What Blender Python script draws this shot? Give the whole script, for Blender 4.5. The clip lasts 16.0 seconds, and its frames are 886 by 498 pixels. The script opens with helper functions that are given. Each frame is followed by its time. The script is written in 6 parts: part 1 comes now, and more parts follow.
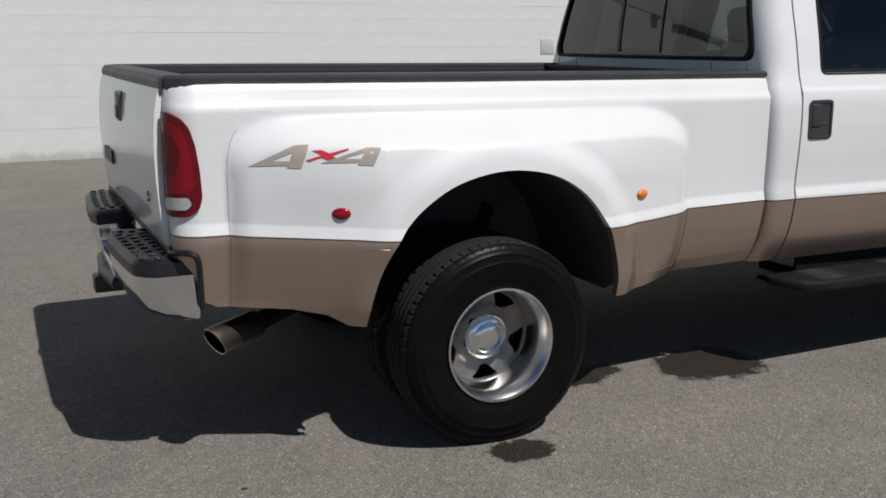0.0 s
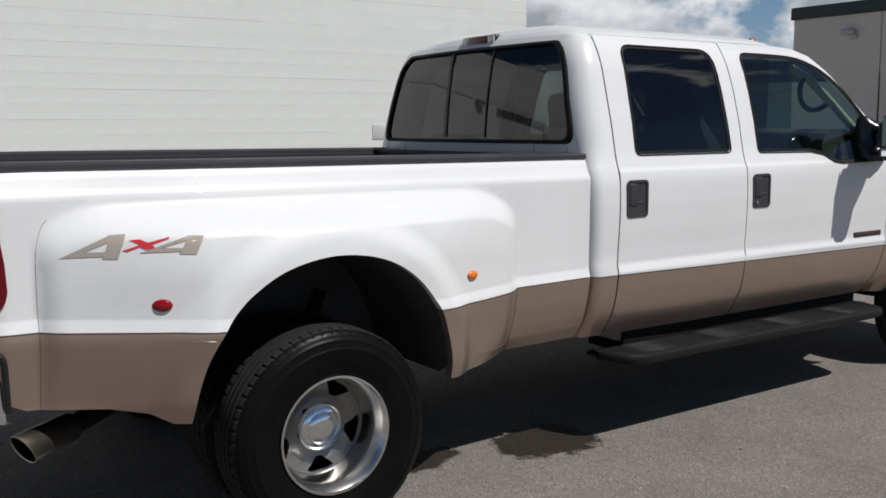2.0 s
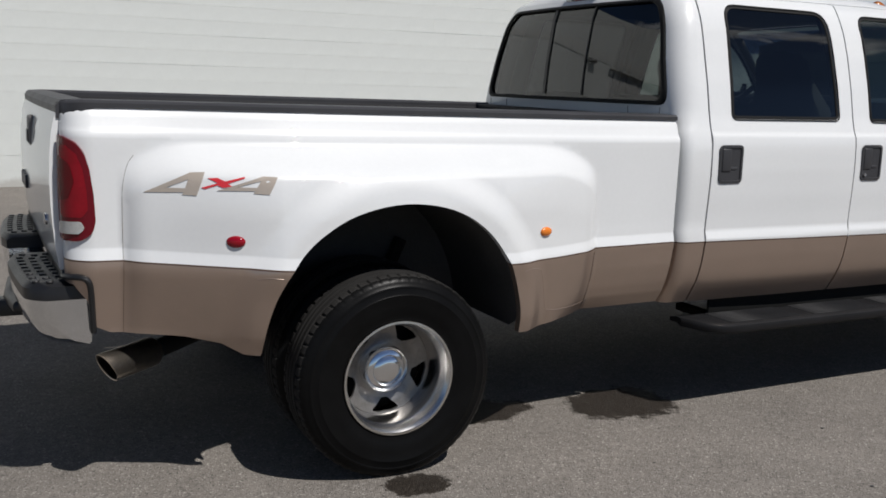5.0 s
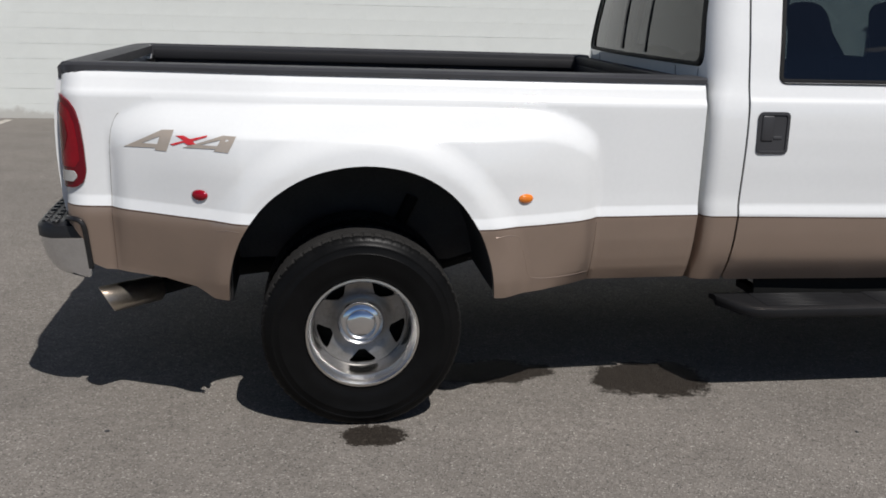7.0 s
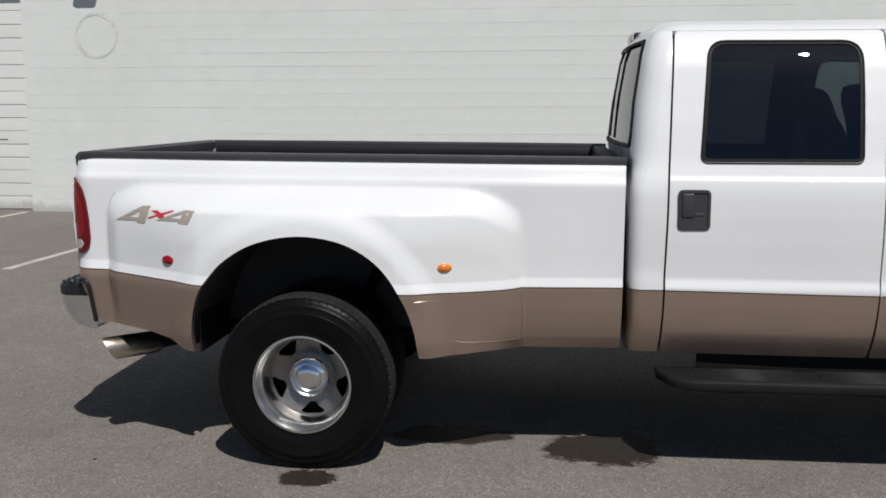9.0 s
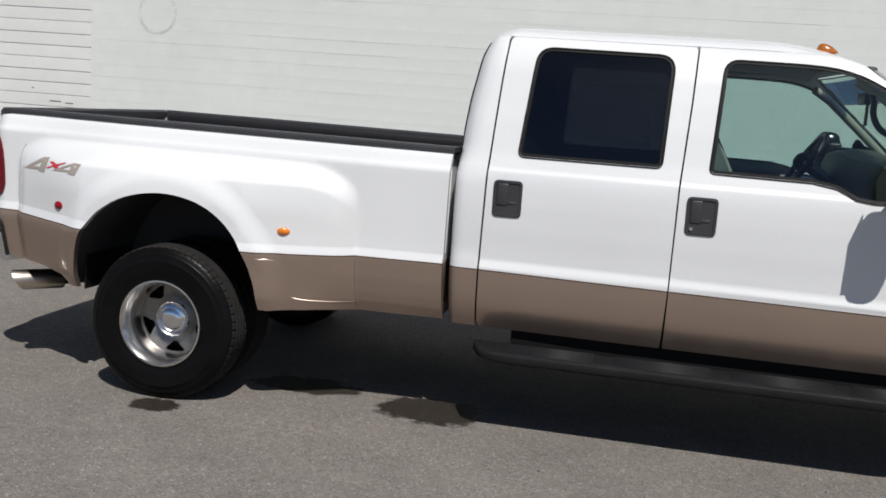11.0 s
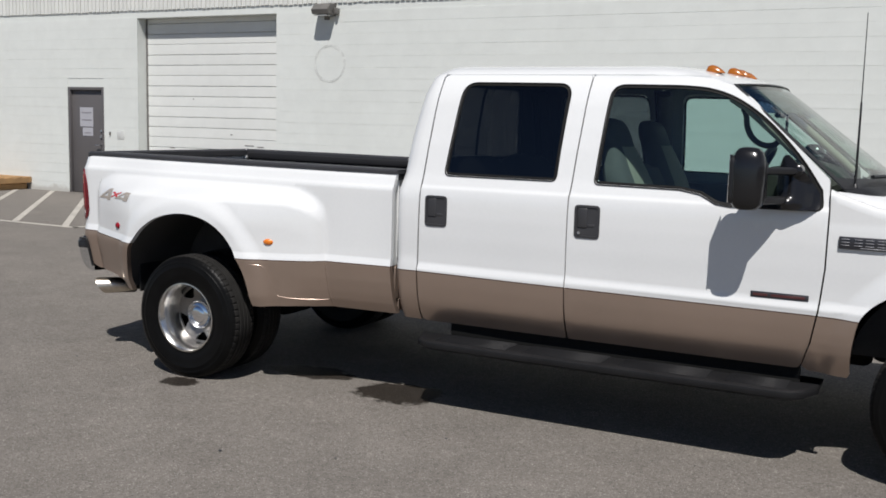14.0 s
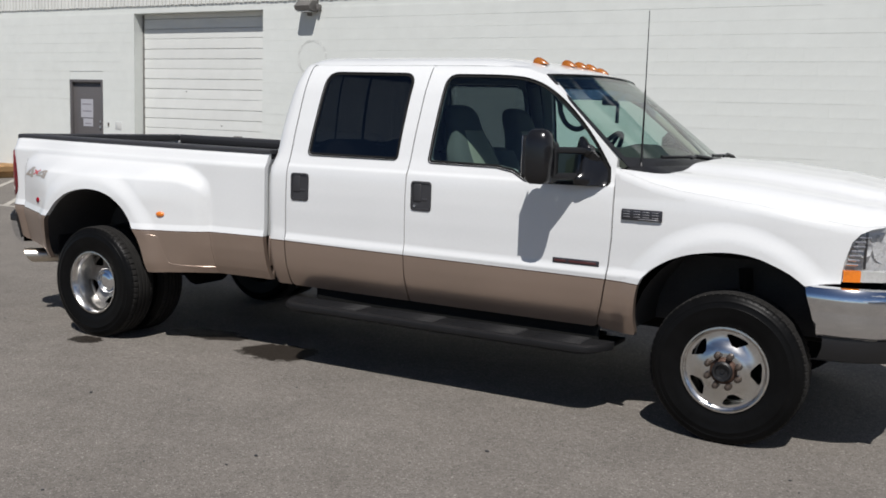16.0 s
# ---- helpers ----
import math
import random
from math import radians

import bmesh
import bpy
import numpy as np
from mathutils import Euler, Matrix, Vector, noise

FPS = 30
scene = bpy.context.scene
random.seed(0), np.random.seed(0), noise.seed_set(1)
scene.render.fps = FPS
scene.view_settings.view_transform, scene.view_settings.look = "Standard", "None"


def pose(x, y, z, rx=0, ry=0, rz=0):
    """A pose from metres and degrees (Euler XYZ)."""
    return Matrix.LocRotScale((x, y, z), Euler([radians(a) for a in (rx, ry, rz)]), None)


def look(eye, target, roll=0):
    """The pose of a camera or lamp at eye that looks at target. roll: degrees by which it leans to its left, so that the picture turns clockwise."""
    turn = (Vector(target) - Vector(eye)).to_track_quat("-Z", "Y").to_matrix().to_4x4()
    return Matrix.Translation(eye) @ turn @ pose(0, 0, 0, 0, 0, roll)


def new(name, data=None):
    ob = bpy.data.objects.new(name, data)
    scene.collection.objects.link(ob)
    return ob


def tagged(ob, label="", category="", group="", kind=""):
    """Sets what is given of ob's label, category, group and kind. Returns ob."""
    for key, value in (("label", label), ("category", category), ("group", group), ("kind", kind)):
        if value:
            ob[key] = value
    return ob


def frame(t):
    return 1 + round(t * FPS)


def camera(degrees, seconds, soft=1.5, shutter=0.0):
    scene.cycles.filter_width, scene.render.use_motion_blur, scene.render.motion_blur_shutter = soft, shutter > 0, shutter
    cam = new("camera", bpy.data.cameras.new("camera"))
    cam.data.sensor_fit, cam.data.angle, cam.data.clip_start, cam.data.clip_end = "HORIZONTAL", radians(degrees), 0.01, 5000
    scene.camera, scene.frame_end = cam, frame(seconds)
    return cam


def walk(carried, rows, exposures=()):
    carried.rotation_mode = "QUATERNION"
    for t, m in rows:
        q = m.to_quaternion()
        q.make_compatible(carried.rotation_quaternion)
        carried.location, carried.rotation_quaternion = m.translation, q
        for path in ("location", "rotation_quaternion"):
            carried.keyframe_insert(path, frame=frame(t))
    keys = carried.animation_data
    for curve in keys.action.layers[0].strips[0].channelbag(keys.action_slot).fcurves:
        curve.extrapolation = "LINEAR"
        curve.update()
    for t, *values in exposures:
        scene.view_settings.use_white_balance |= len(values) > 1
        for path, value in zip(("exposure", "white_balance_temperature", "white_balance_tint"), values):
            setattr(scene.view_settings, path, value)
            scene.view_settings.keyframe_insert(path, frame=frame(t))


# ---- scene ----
cam = camera(48.9, 16.0, soft=1.7)
PATH = [
    (0, (-1.679, -4.235, 1.492), (-0.853, -2.462, 1.073), -0.1),
    (0.5, (-1.662, -4.229, 1.506), (-0.792, -2.469, 1.125), -0.2),
    (1, (-1.658, -4.219, 1.486), (-0.689, -2.496, 1.181), 0.2),
    (1.5, (-1.654, -4.198, 1.493), (-0.602, -2.522, 1.206), 0.1),
    (2, (-1.626, -4.205, 1.487), (-0.501, -2.571, 1.236), -0.4),
    (2.5, (-1.618, -4.193, 1.481), (-0.402, -2.623, 1.239), -0.8),
    (3, (-1.611, -4.183, 1.461), (-0.298, -2.69, 1.245), -0.7),
    (3.5, (-1.601, -4.21, 1.461), (-0.23, -2.773, 1.221), -0.5),
    (4, (-1.574, -4.24, 1.489), (-0.243, -2.773, 1.217), 0.6),
    (4.5, (-1.521, -4.28, 1.478), (-0.406, -2.651, 1.158), 0.9),
    (5, (-1.436, -4.378, 1.472), (-0.559, -2.612, 1.135), 1.7),
    (5.2, (-1.406, -4.435, 1.491), (-0.573, -2.649, 1.152), 2.3),
    (7.3, (-0.023, -4.804, 1.622), (0.202, -2.878, 1.13), 1.2),
    (7.5, (0.078, -4.826, 1.552), (0.282, -2.884, 1.122), 1.1),
    (8, (0.413, -4.934, 1.58), (0.456, -2.983, 1.142), 0.9),
    (8.5, (0.725, -5.154, 1.555), (0.618, -3.19, 1.197), -0.2),
    (9, (1.083, -5.224, 1.575), (0.863, -3.257, 1.29), -0.1),
    (9.5, (1.485, -5.21, 1.566), (1.297, -3.238, 1.292), 0.2),
    (10, (1.755, -5.389, 1.594), (1.639, -3.407, 1.347), -0.3),
    (10.2, (1.894, -5.425, 1.569), (1.718, -3.449, 1.318), 0.9),
    (12.3, (3.076, -5.709, 1.617), (2.421, -3.849, 1.28), 0.8),
    (12.5, (3.201, -5.726, 1.64), (2.502, -3.881, 1.312), 0.2),
    (13, (3.56, -5.686, 1.634), (2.779, -3.867, 1.347), 0.1),
    (13.5, (3.866, -5.736, 1.635), (3.045, -3.935, 1.347), -0.0),
    (14, (4.198, -5.833, 1.623), (3.3, -4.064, 1.371), 1.5),
    (14.5, (4.478, -5.827, 1.616), (3.581, -4.055, 1.38), -0.5),
    (15, (4.841, -5.788, 1.581), (3.89, -4.043, 1.353), 1.4),
    (15.5, (5.137, -5.887, 1.551), (4.178, -4.145, 1.342), 1.0),
    (16, (5.443, -5.907, 1.585), (4.485, -4.17, 1.324), 1.9),
]
walk(cam, [(t, look(eye, target, roll)) for t, eye, target, roll in PATH],
     [(0, 0.07), (3.5, 0.07), (5, 0.08), (7.5, 0.11), (8.5, 0.11), (9, 0.06), (9.5, -0.14), (10, 0.06), (12.5, 0.20), (14.5, 0.18), (16, 0.17)])

# ---- light ----
SUN = Vector((0.28, -0.62, 1.0)).normalized()
sun = new("sun", bpy.data.lights.new("sun", "SUN"))
sun.data.energy, sun.data.angle, sun.data.color = 4.22, radians(0.53), (1.0, 0.965, 0.935)
sun.matrix_basis = look((0, 0, 30), Vector((0, 0, 30)) - SUN)

world = bpy.data.worlds.new("sky")
scene.world = world
world.use_nodes = True
wn, wl = world.node_tree.nodes, world.node_tree.links
wn.clear()
sky = wn.new("ShaderNodeTexSky")
sky.sky_type, sky.sun_disc = "NISHITA", False
sky.sun_elevation, sky.sun_rotation = math.asin(SUN.z), math.atan2(SUN.x, SUN.y)
sky.air_density, sky.dust_density, sky.ozone_density = 1.0, 0.8, 1.2
coord = wn.new("ShaderNodeTexCoord")
stretch = wn.new("ShaderNodeMapping")
stretch.inputs["Scale"].default_value = (1.0, 1.0, 1.45)
stretch.inputs["Location"].default_value = (0.9, 0.1, 0.0)
puffs = wn.new("ShaderNodeTexNoise")
puffs.inputs["Scale"].default_value, puffs.inputs["Detail"].default_value, puffs.inputs["Roughness"].default_value = 6.2, 12.0, 0.54
cover = wn.new("ShaderNodeValToRGB")
cover.color_ramp.elements[0].position, cover.color_ramp.elements[1].position = 0.455, 0.515
shade = wn.new("ShaderNodeTexNoise")
shade.inputs["Scale"].default_value, shade.inputs["Detail"].default_value = 13.0, 8.0
greys = wn.new("ShaderNodeValToRGB")
greys.color_ramp.elements[0].position, greys.color_ramp.elements[0].color = 0.40, (11.0, 11.8, 13.4, 1)
greys.color_ramp.elements[1].position, greys.color_ramp.elements[1].color = 0.62, (27.0, 27.6, 28.6, 1)
mixed = wn.new("ShaderNodeMix")
mixed.data_type = "RGBA"
back = wn.new("ShaderNodeBackground")
back.inputs["Strength"].default_value = 0.0265
wout = wn.new("ShaderNodeOutputWorld")
wl.new(coord.outputs["Generated"], stretch.inputs["Vector"])
wl.new(stretch.outputs["Vector"], puffs.inputs["Vector"])
wl.new(stretch.outputs["Vector"], shade.inputs["Vector"])
# cumulus thins out overhead
rise = wn.new("ShaderNodeSeparateXYZ")
thin = wn.new("ShaderNodeMath")
thin.operation, thin.inputs[1].default_value = "MULTIPLY_ADD", -0.16
wl.new(coord.outputs["Generated"], rise.inputs["Vector"])
wl.new(rise.outputs["Z"], thin.inputs[0])
side = wn.new("ShaderNodeMath")
side.operation, side.inputs[1].default_value = "MULTIPLY_ADD", 0.12
lift = wn.new("ShaderNodeMath")
lift.operation, lift.inputs[1].default_value = "ADD", -0.044
east = wn.new("ShaderNodeMath")
east.operation, east.inputs[1].default_value = "MULTIPLY_ADD", 0.095
wl.new(rise.outputs["X"], east.inputs[0])
wl.new(puffs.outputs["Fac"], east.inputs[2])
wl.new(east.outputs[0], lift.inputs[0])
wl.new(rise.outputs["Y"], side.inputs[0])
wl.new(lift.outputs[0], side.inputs[2])
wl.new(side.outputs[0], thin.inputs[2])
wl.new(thin.outputs[0], cover.inputs["Fac"])
wl.new(shade.outputs["Fac"], greys.inputs["Fac"])
wl.new(cover.outputs["Color"], mixed.inputs["Factor"])
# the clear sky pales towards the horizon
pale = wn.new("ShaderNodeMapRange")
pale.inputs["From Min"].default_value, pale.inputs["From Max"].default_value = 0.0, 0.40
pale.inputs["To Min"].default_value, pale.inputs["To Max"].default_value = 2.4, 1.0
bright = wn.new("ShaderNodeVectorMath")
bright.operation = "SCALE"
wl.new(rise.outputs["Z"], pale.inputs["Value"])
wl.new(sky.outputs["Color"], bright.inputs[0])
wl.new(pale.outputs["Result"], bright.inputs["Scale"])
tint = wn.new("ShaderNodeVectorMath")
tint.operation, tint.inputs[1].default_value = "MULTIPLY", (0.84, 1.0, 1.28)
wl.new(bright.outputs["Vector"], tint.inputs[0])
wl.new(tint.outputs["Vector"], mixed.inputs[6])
wl.new(greys.outputs["Color"], mixed.inputs[7])
wl.new(mixed.outputs[2], back.inputs["Color"])
wl.new(back.outputs["Background"], wout.inputs["Surface"])


# ---- materials ----
def nodes_of(name):
    m = bpy.data.materials.new(name)
    m.use_nodes = True
    n, k = m.node_tree.nodes, m.node_tree.links
    return m, n, k, n["Principled BSDF"]


def noise_node(n, k, coord_out, scale, detail=4.0, rough=0.55):
    t = n.new("ShaderNodeTexNoise")
    t.inputs["Scale"].default_value, t.inputs["Detail"].default_value, t.inputs["Roughness"].default_value = scale, detail, rough
    k.new(coord_out, t.inputs["Vector"])
    return t


def ramp_node(n, k, src, a, ca, b, cb):
    r = n.new("ShaderNodeValToRGB")
    r.color_ramp.elements[0].position, r.color_ramp.elements[0].color = a, ca
    r.color_ramp.elements[1].position, r.color_ramp.elements[1].color = b, cb
    k.new(src, r.inputs["Fac"])
    return r


def mixing(n, k, how, fac, a, b):
    x = n.new("ShaderNodeMix")
    x.data_type, x.blend_type = "RGBA", how
    for sock, v in ((x.inputs["Factor"], fac), (x.inputs[6], a), (x.inputs[7], b)):
        if hasattr(v, "links"):
            k.new(v, sock)
        elif isinstance(v, (int, float)):
            sock.default_value = v
        else:
            sock.default_value = (*v, 1) if len(v) == 3 else v
    return x.outputs[2]


def grey(v):
    return (v, v, v, 1)


def mat(name, col, rough=0.5, metal=0.0, vary=0.12, scale=5.0, fine=90.0, bump=0.0, coat=0.0, rvary=0.1, rand=0.0, dirt=None, dirt_amount=0.0, dist=0.002, spec=0.5):
    """A principled surface with large and fine variation in colour, gloss and relief."""
    m, n, k, p = nodes_of(name)
    c = n.new("ShaderNodeTexCoord").outputs["Object"]
    big, small = noise_node(n, k, c, scale), noise_node(n, k, c, fine, 3.0)
    v1 = ramp_node(n, k, big.outputs["Fac"], 0.25, grey(1 - vary), 0.75, grey(1 + vary * 0.5))
    v2 = ramp_node(n, k, small.outputs["Fac"], 0.25, grey(1 - vary * 0.5), 0.75, grey(1 + vary * 0.4))
    tone = mixing(n, k, "MULTIPLY", 1.0, mixing(n, k, "MULTIPLY", 1.0, col, v1.outputs["Color"]), v2.outputs["Color"])
    if rand:
        info = n.new("ShaderNodeObjectInfo")
        r = ramp_node(n, k, info.outputs["Random"], 0.0, grey(1 - rand), 1.0, grey(1 + rand))
        tone = mixing(n, k, "MULTIPLY", 1.0, tone, r.outputs["Color"])
    if dirt:
        d = noise_node(n, k, c, scale * 1.7, 8.0, 0.7)
        dm = ramp_node(n, k, d.outputs["Fac"], 0.5, grey(0), 0.8, grey(dirt_amount))
        tone = mixing(n, k, "MIX", dm.outputs["Color"], tone, dirt)
    k.new(tone, p.inputs["Base Color"])
    rr = n.new("ShaderNodeMapRange")
    rr.inputs["To Min"].default_value, rr.inputs["To Max"].default_value = max(0.02, rough - rvary), min(1, rough + rvary)
    k.new(big.outputs["Fac"], rr.inputs["Value"])
    k.new(rr.outputs["Result"], p.inputs["Roughness"])
    p.inputs["Metallic"].default_value = metal
    p.inputs["Specular IOR Level"].default_value = spec
    p.inputs["Coat Weight"].default_value, p.inputs["Coat Roughness"].default_value = coat, 0.04
    if bump:
        b = n.new("ShaderNodeBump")
        b.inputs["Strength"].default_value, b.inputs["Distance"].default_value = bump, dist
        k.new(small.outputs["Fac"], b.inputs["Height"])
        k.new(b.outputs["Normal"], p.inputs["Normal"])
    return m


def glass_mat(name, tint, rough=0.0):
    """A thin pane: it lets tinted light straight through and mirrors the rest."""
    m = bpy.data.materials.new(name)
    m.use_nodes = True
    n, k = m.node_tree.nodes, m.node_tree.links
    n.clear()
    out, mx = n.new("ShaderNodeOutputMaterial"), n.new("ShaderNodeMixShader")
    tr, gl, lw = n.new("ShaderNodeBsdfTransparent"), n.new("ShaderNodeBsdfGlossy"), n.new("ShaderNodeLayerWeight")
    tr.inputs["Color"].default_value = (*tint, 1)
    gl.inputs["Roughness"].default_value = rough
    lw.inputs["Blend"].default_value = 0.5
    pw, fr = n.new("ShaderNodeMath"), n.new("ShaderNodeMath")
    pw.operation, fr.operation = "POWER", "MULTIPLY_ADD"
    pw.inputs[1].default_value, fr.inputs[1].default_value, fr.inputs[2].default_value = 4.5, 0.88, 0.085
    k.new(lw.outputs["Facing"], pw.inputs[0])
    k.new(pw.outputs[0], fr.inputs[0])
    k.new(fr.outputs[0], mx.inputs["Fac"])
    k.new(tr.outputs["BSDF"], mx.inputs[1])
    k.new(gl.outputs["BSDF"], mx.inputs[2])
    k.new(mx.outputs["Shader"], out.inputs["Surface"])
    return m


WHITE = mat("white_paint", (0.700, 0.710, 0.706), 0.34, 0.0, 0.03, 1.5, 60, 0, 0.8, 0.05, spec=0.18)
TAN = mat("tan_paint", (0.425, 0.328, 0.268), 0.30, 0.66, 0.06, 2.0, 300, 0, 0.22, 0.06, dirt=(0.30, 0.26, 0.21), dirt_amount=0.25)
SEAM = mat("panel_joint", (0.22, 0.22, 0.22), 0.5)
STRIPE = mat("pinstripe", (0.085, 0.052, 0.036), 0.4)
BLACK = mat("black_plastic", (0.012, 0.012, 0.013), 0.42, 0, 0.15, 6, 260, 0.25)
MOULD = mat("black_moulding", (0.035, 0.035, 0.038), 0.5, 0, 0.15, 6, 300, 0.3)
LINER = mat("bed_liner", (0.015, 0.015, 0.017), 0.65, 0, 0.2, 4, 180, 0.4, spec=0.3)
RUBBER = mat("tyre_rubber", (0.0055, 0.0055, 0.0056), 0.36, 0, 0.3, 7, 150, 0.12, rvary=0.14, spec=0.08)
TREAD = mat("worn_tread_rubber", (0.021, 0.020, 0.019), 0.8, 0, 0.3, 9, 120, 0.3, spec=0.2)
WELL = mat("well_plastic", (0.060, 0.059, 0.058), 0.75, 0, 0.25, 6, 80, 0.3, spec=0.25)
BOARD = mat("board_plastic", (0.015, 0.015, 0.016), 0.46, 0, 0.2, 8, 200, 0.2, spec=0.16)
UNDER = mat("underbody", (0.011, 0.011, 0.0105), 0.85, 0, 0.3, 5, 60, 0.4, spec=0.15)
CHROME = mat("chrome", (0.78, 0.79, 0.81), 0.10, 1.0, 0.06, 4, 120, 0.0, rvary=0.06, dirt=(0.45, 0.44, 0.42), dirt_amount=0.2)
ALLOY = mat("polished_aluminium", (0.72, 0.71, 0.69), 0.24, 1.0, 0.10, 12, 160, 0.05, rvary=0.08, dirt=(0.32, 0.29, 0.25), dirt_amount=0.5)
# recessed rear discs: darker and rougher than the polished rims
DISC = mat("dark_dull_aluminium", (0.27, 0.26, 0.25), 0.40, 0.9, 0.2, 14, 160, 0.1, rvary=0.1, dirt=(0.10, 0.09, 0.08), dirt_amount=0.6)
STEEL = mat("rusty_steel", (0.11, 0.065, 0.048), 0.6, 0.6, 0.3, 14, 90, 0.3)
LUG = mat("lug_steel", (0.085, 0.066, 0.054), 0.5, 0.5, 0.3, 30, 150, 0.2)
TIP = mat("exhaust_steel", (0.62, 0.56, 0.48), 0.34, 1.0, 0.2, 9, 120, 0, rvary=0.1)
RED = mat("red_lens", (0.27, 0.004, 0.013), 0.14, 0, 0.15, 10, 60, 0, 0.35, 0.04, spec=0.25)
RED_RIM = mat("tail_lamp_rim", (0.14, 0.004, 0.011), 0.14, 0, 0.15, 10, 60, 0, 0.35, 0.04, spec=0.25)
RED_DARK = mat("dark_red_lens", (0.13, 0.003, 0.007), 0.14, 0, 0.15, 10, 60, 0, 0.35, 0.04, spec=0.25)
CLEAR = mat("clear_lens", (0.55, 0.55, 0.53), 0.15, 0.2, 0.15, 30, 120, 0.2, 0.8, 0.05)
AMBER = mat("amber_lens", (0.75, 0.20, 0.015), 0.18, 0, 0.2, 14, 80, 0.05, 0.8, 0.05)
AMBER_DARK = mat("faded_amber_lens", (0.37, 0.115, 0.013), 0.22, 0, 0.2, 20, 80, 0.05, 0.6, 0.05)
DECAL = mat("grey_tan_decal", (0.40, 0.345, 0.29), 0.35, 0.1, 0.05, 8, 200, 0, 0.5)
DECAL_RED = mat("red_decal", (0.62, 0.03, 0.035), 0.35, 0.0, 0.05, 8, 200, 0, 0.5)
BADGE = mat("badge_black", (0.03, 0.03, 0.035), 0.35)
BADGE_LINE = mat("badge_line", (0.30, 0.30, 0.315), 0.4, 0.3)
BADGE_RED = mat("badge_red", (0.075, 0.022, 0.022), 0.4)
SILVER = mat("badge_silver", (0.55, 0.56, 0.58), 0.25, 0.9)
SEAT = mat("grey_seat_cloth", (0.12, 0.115, 0.112), 0.85, 0, 0.2, 8, 220, 0.4)
BEIGE = mat("beige_seat_cloth", (0.36, 0.33, 0.27), 0.85, 0, 0.15, 8, 220, 0.4)
HEADLINER = mat("pale_headliner_cloth", (0.42, 0.42, 0.40), 0.9, 0, 0.08, 6, 220, 0.3)
DASH = mat("dark_dashboard", (0.050, 0.045, 0.037), 0.6, 0, 0.2, 5, 200, 0.3, spec=0.3)
PILLAR = mat("pale_pillar_trim", (0.34, 0.31, 0.26), 0.7, 0, 0.1, 6, 200, 0.2)
TRIM = mat("grey_interior_trim", (0.20, 0.195, 0.19), 0.6, 0, 0.12, 6, 200, 0.3)
TINTED = glass_mat("tinted_privacy_glass", (0.115, 0.125, 0.13))
SMOKED = glass_mat("rear_tinted_glass", (0.165, 0.165, 0.16))
GREENISH = glass_mat("green_tinted_glass", (0.63, 0.775, 0.745))
SCREEN = glass_mat("windscreen_glass", (0.72, 0.86, 0.79))
SUN_BAND = glass_mat("blue_sun_band", (0.13, 0.19, 0.38))
LAMP_GLASS = glass_mat("lamp_glass", (0.9, 0.9, 0.9))
REFLECTOR = mat("lamp_reflector", (0.82, 0.83, 0.84), 0.28, 0.35, 0.15, 40, 90, 0.3, rvary=0.1)
GLOSS = mat("gloss_black_plastic", (0.010, 0.010, 0.011), 0.20, 0, 0.15, 6, 260, 0.08, rvary=0.06)
SEAL = mat("rubber_seal", (0.009, 0.009, 0.009), 0.58, 0, 0.15, 8, 200, 0.2, spec=0.18)
MIRROR = mat("mirror_silver", (0.85, 0.87, 0.88), 0.03, 1.0, 0.02, 4, 40, 0, rvary=0.01)


def wall_mat(name, col, rand=0.02, bump=0.5):
    m, n, k, p = nodes_of(name)
    c = n.new("ShaderNodeTexCoord").outputs["Object"]
    big, mid, fine = noise_node(n, k, c, 0.45, 6), noise_node(n, k, c, 3.2, 6, 0.65), noise_node(n, k, c, 55, 4, 0.6)
    t = mixing(n, k, "MULTIPLY", 1.0, col, ramp_node(n, k, big.outputs["Fac"], 0.3, (0.95, 0.95, 0.945, 1), 0.7, (1.02, 1.02, 1.02, 1)).outputs["Color"])
    t = mixing(n, k, "MULTIPLY", 1.0, t, ramp_node(n, k, mid.outputs["Fac"], 0.3, grey(0.955), 0.7, grey(1.02)).outputs["Color"])
    info = n.new("ShaderNodeObjectInfo")
    isl = n.new("ShaderNodeNewGeometry")
    t = mixing(n, k, "MULTIPLY", 1.0, t, ramp_node(n, k, info.outputs["Random"], 0, grey(1 - rand), 1, grey(1 + rand)).outputs["Color"])
    t = mixing(n, k, "MULTIPLY", 1.0, t, ramp_node(n, k, isl.outputs["Random Per Island"], 0, grey(1 - rand), 1, grey(1 + rand)).outputs["Color"])
    # peeling paint and splashed dirt along the foot of the wall
    up = n.new("ShaderNodeSeparateXYZ")
    k.new(isl.outputs["Position"], up.inputs[0])
    foot = n.new("ShaderNodeMath")
    foot.operation, foot.inputs[1].default_value = "MULTIPLY_ADD", -2.6
    k.new(up.outputs["Z"], foot.inputs[0])
    k.new(mid.outputs["Fac"], foot.inputs[2])
    worn = ramp_node(n, k, foot.outputs[0], 0.10, grey(0), 0.34, grey(0.75))
    t = mixing(n, k, "MIX", worn.outputs["Color"], t, (0.40, 0.385, 0.35))
    k.new(t, p.inputs["Base Color"])
    p.inputs["Roughness"].default_value = 0.72
    b = n.new("ShaderNodeBump")
    b.inputs["Strength"].default_value, b.inputs["Distance"].default_value = bump, 0.004
    k.new(fine.outputs["Fac"], b.inputs["Height"])
    k.new(b.outputs["Normal"], p.inputs["Normal"])
    return m


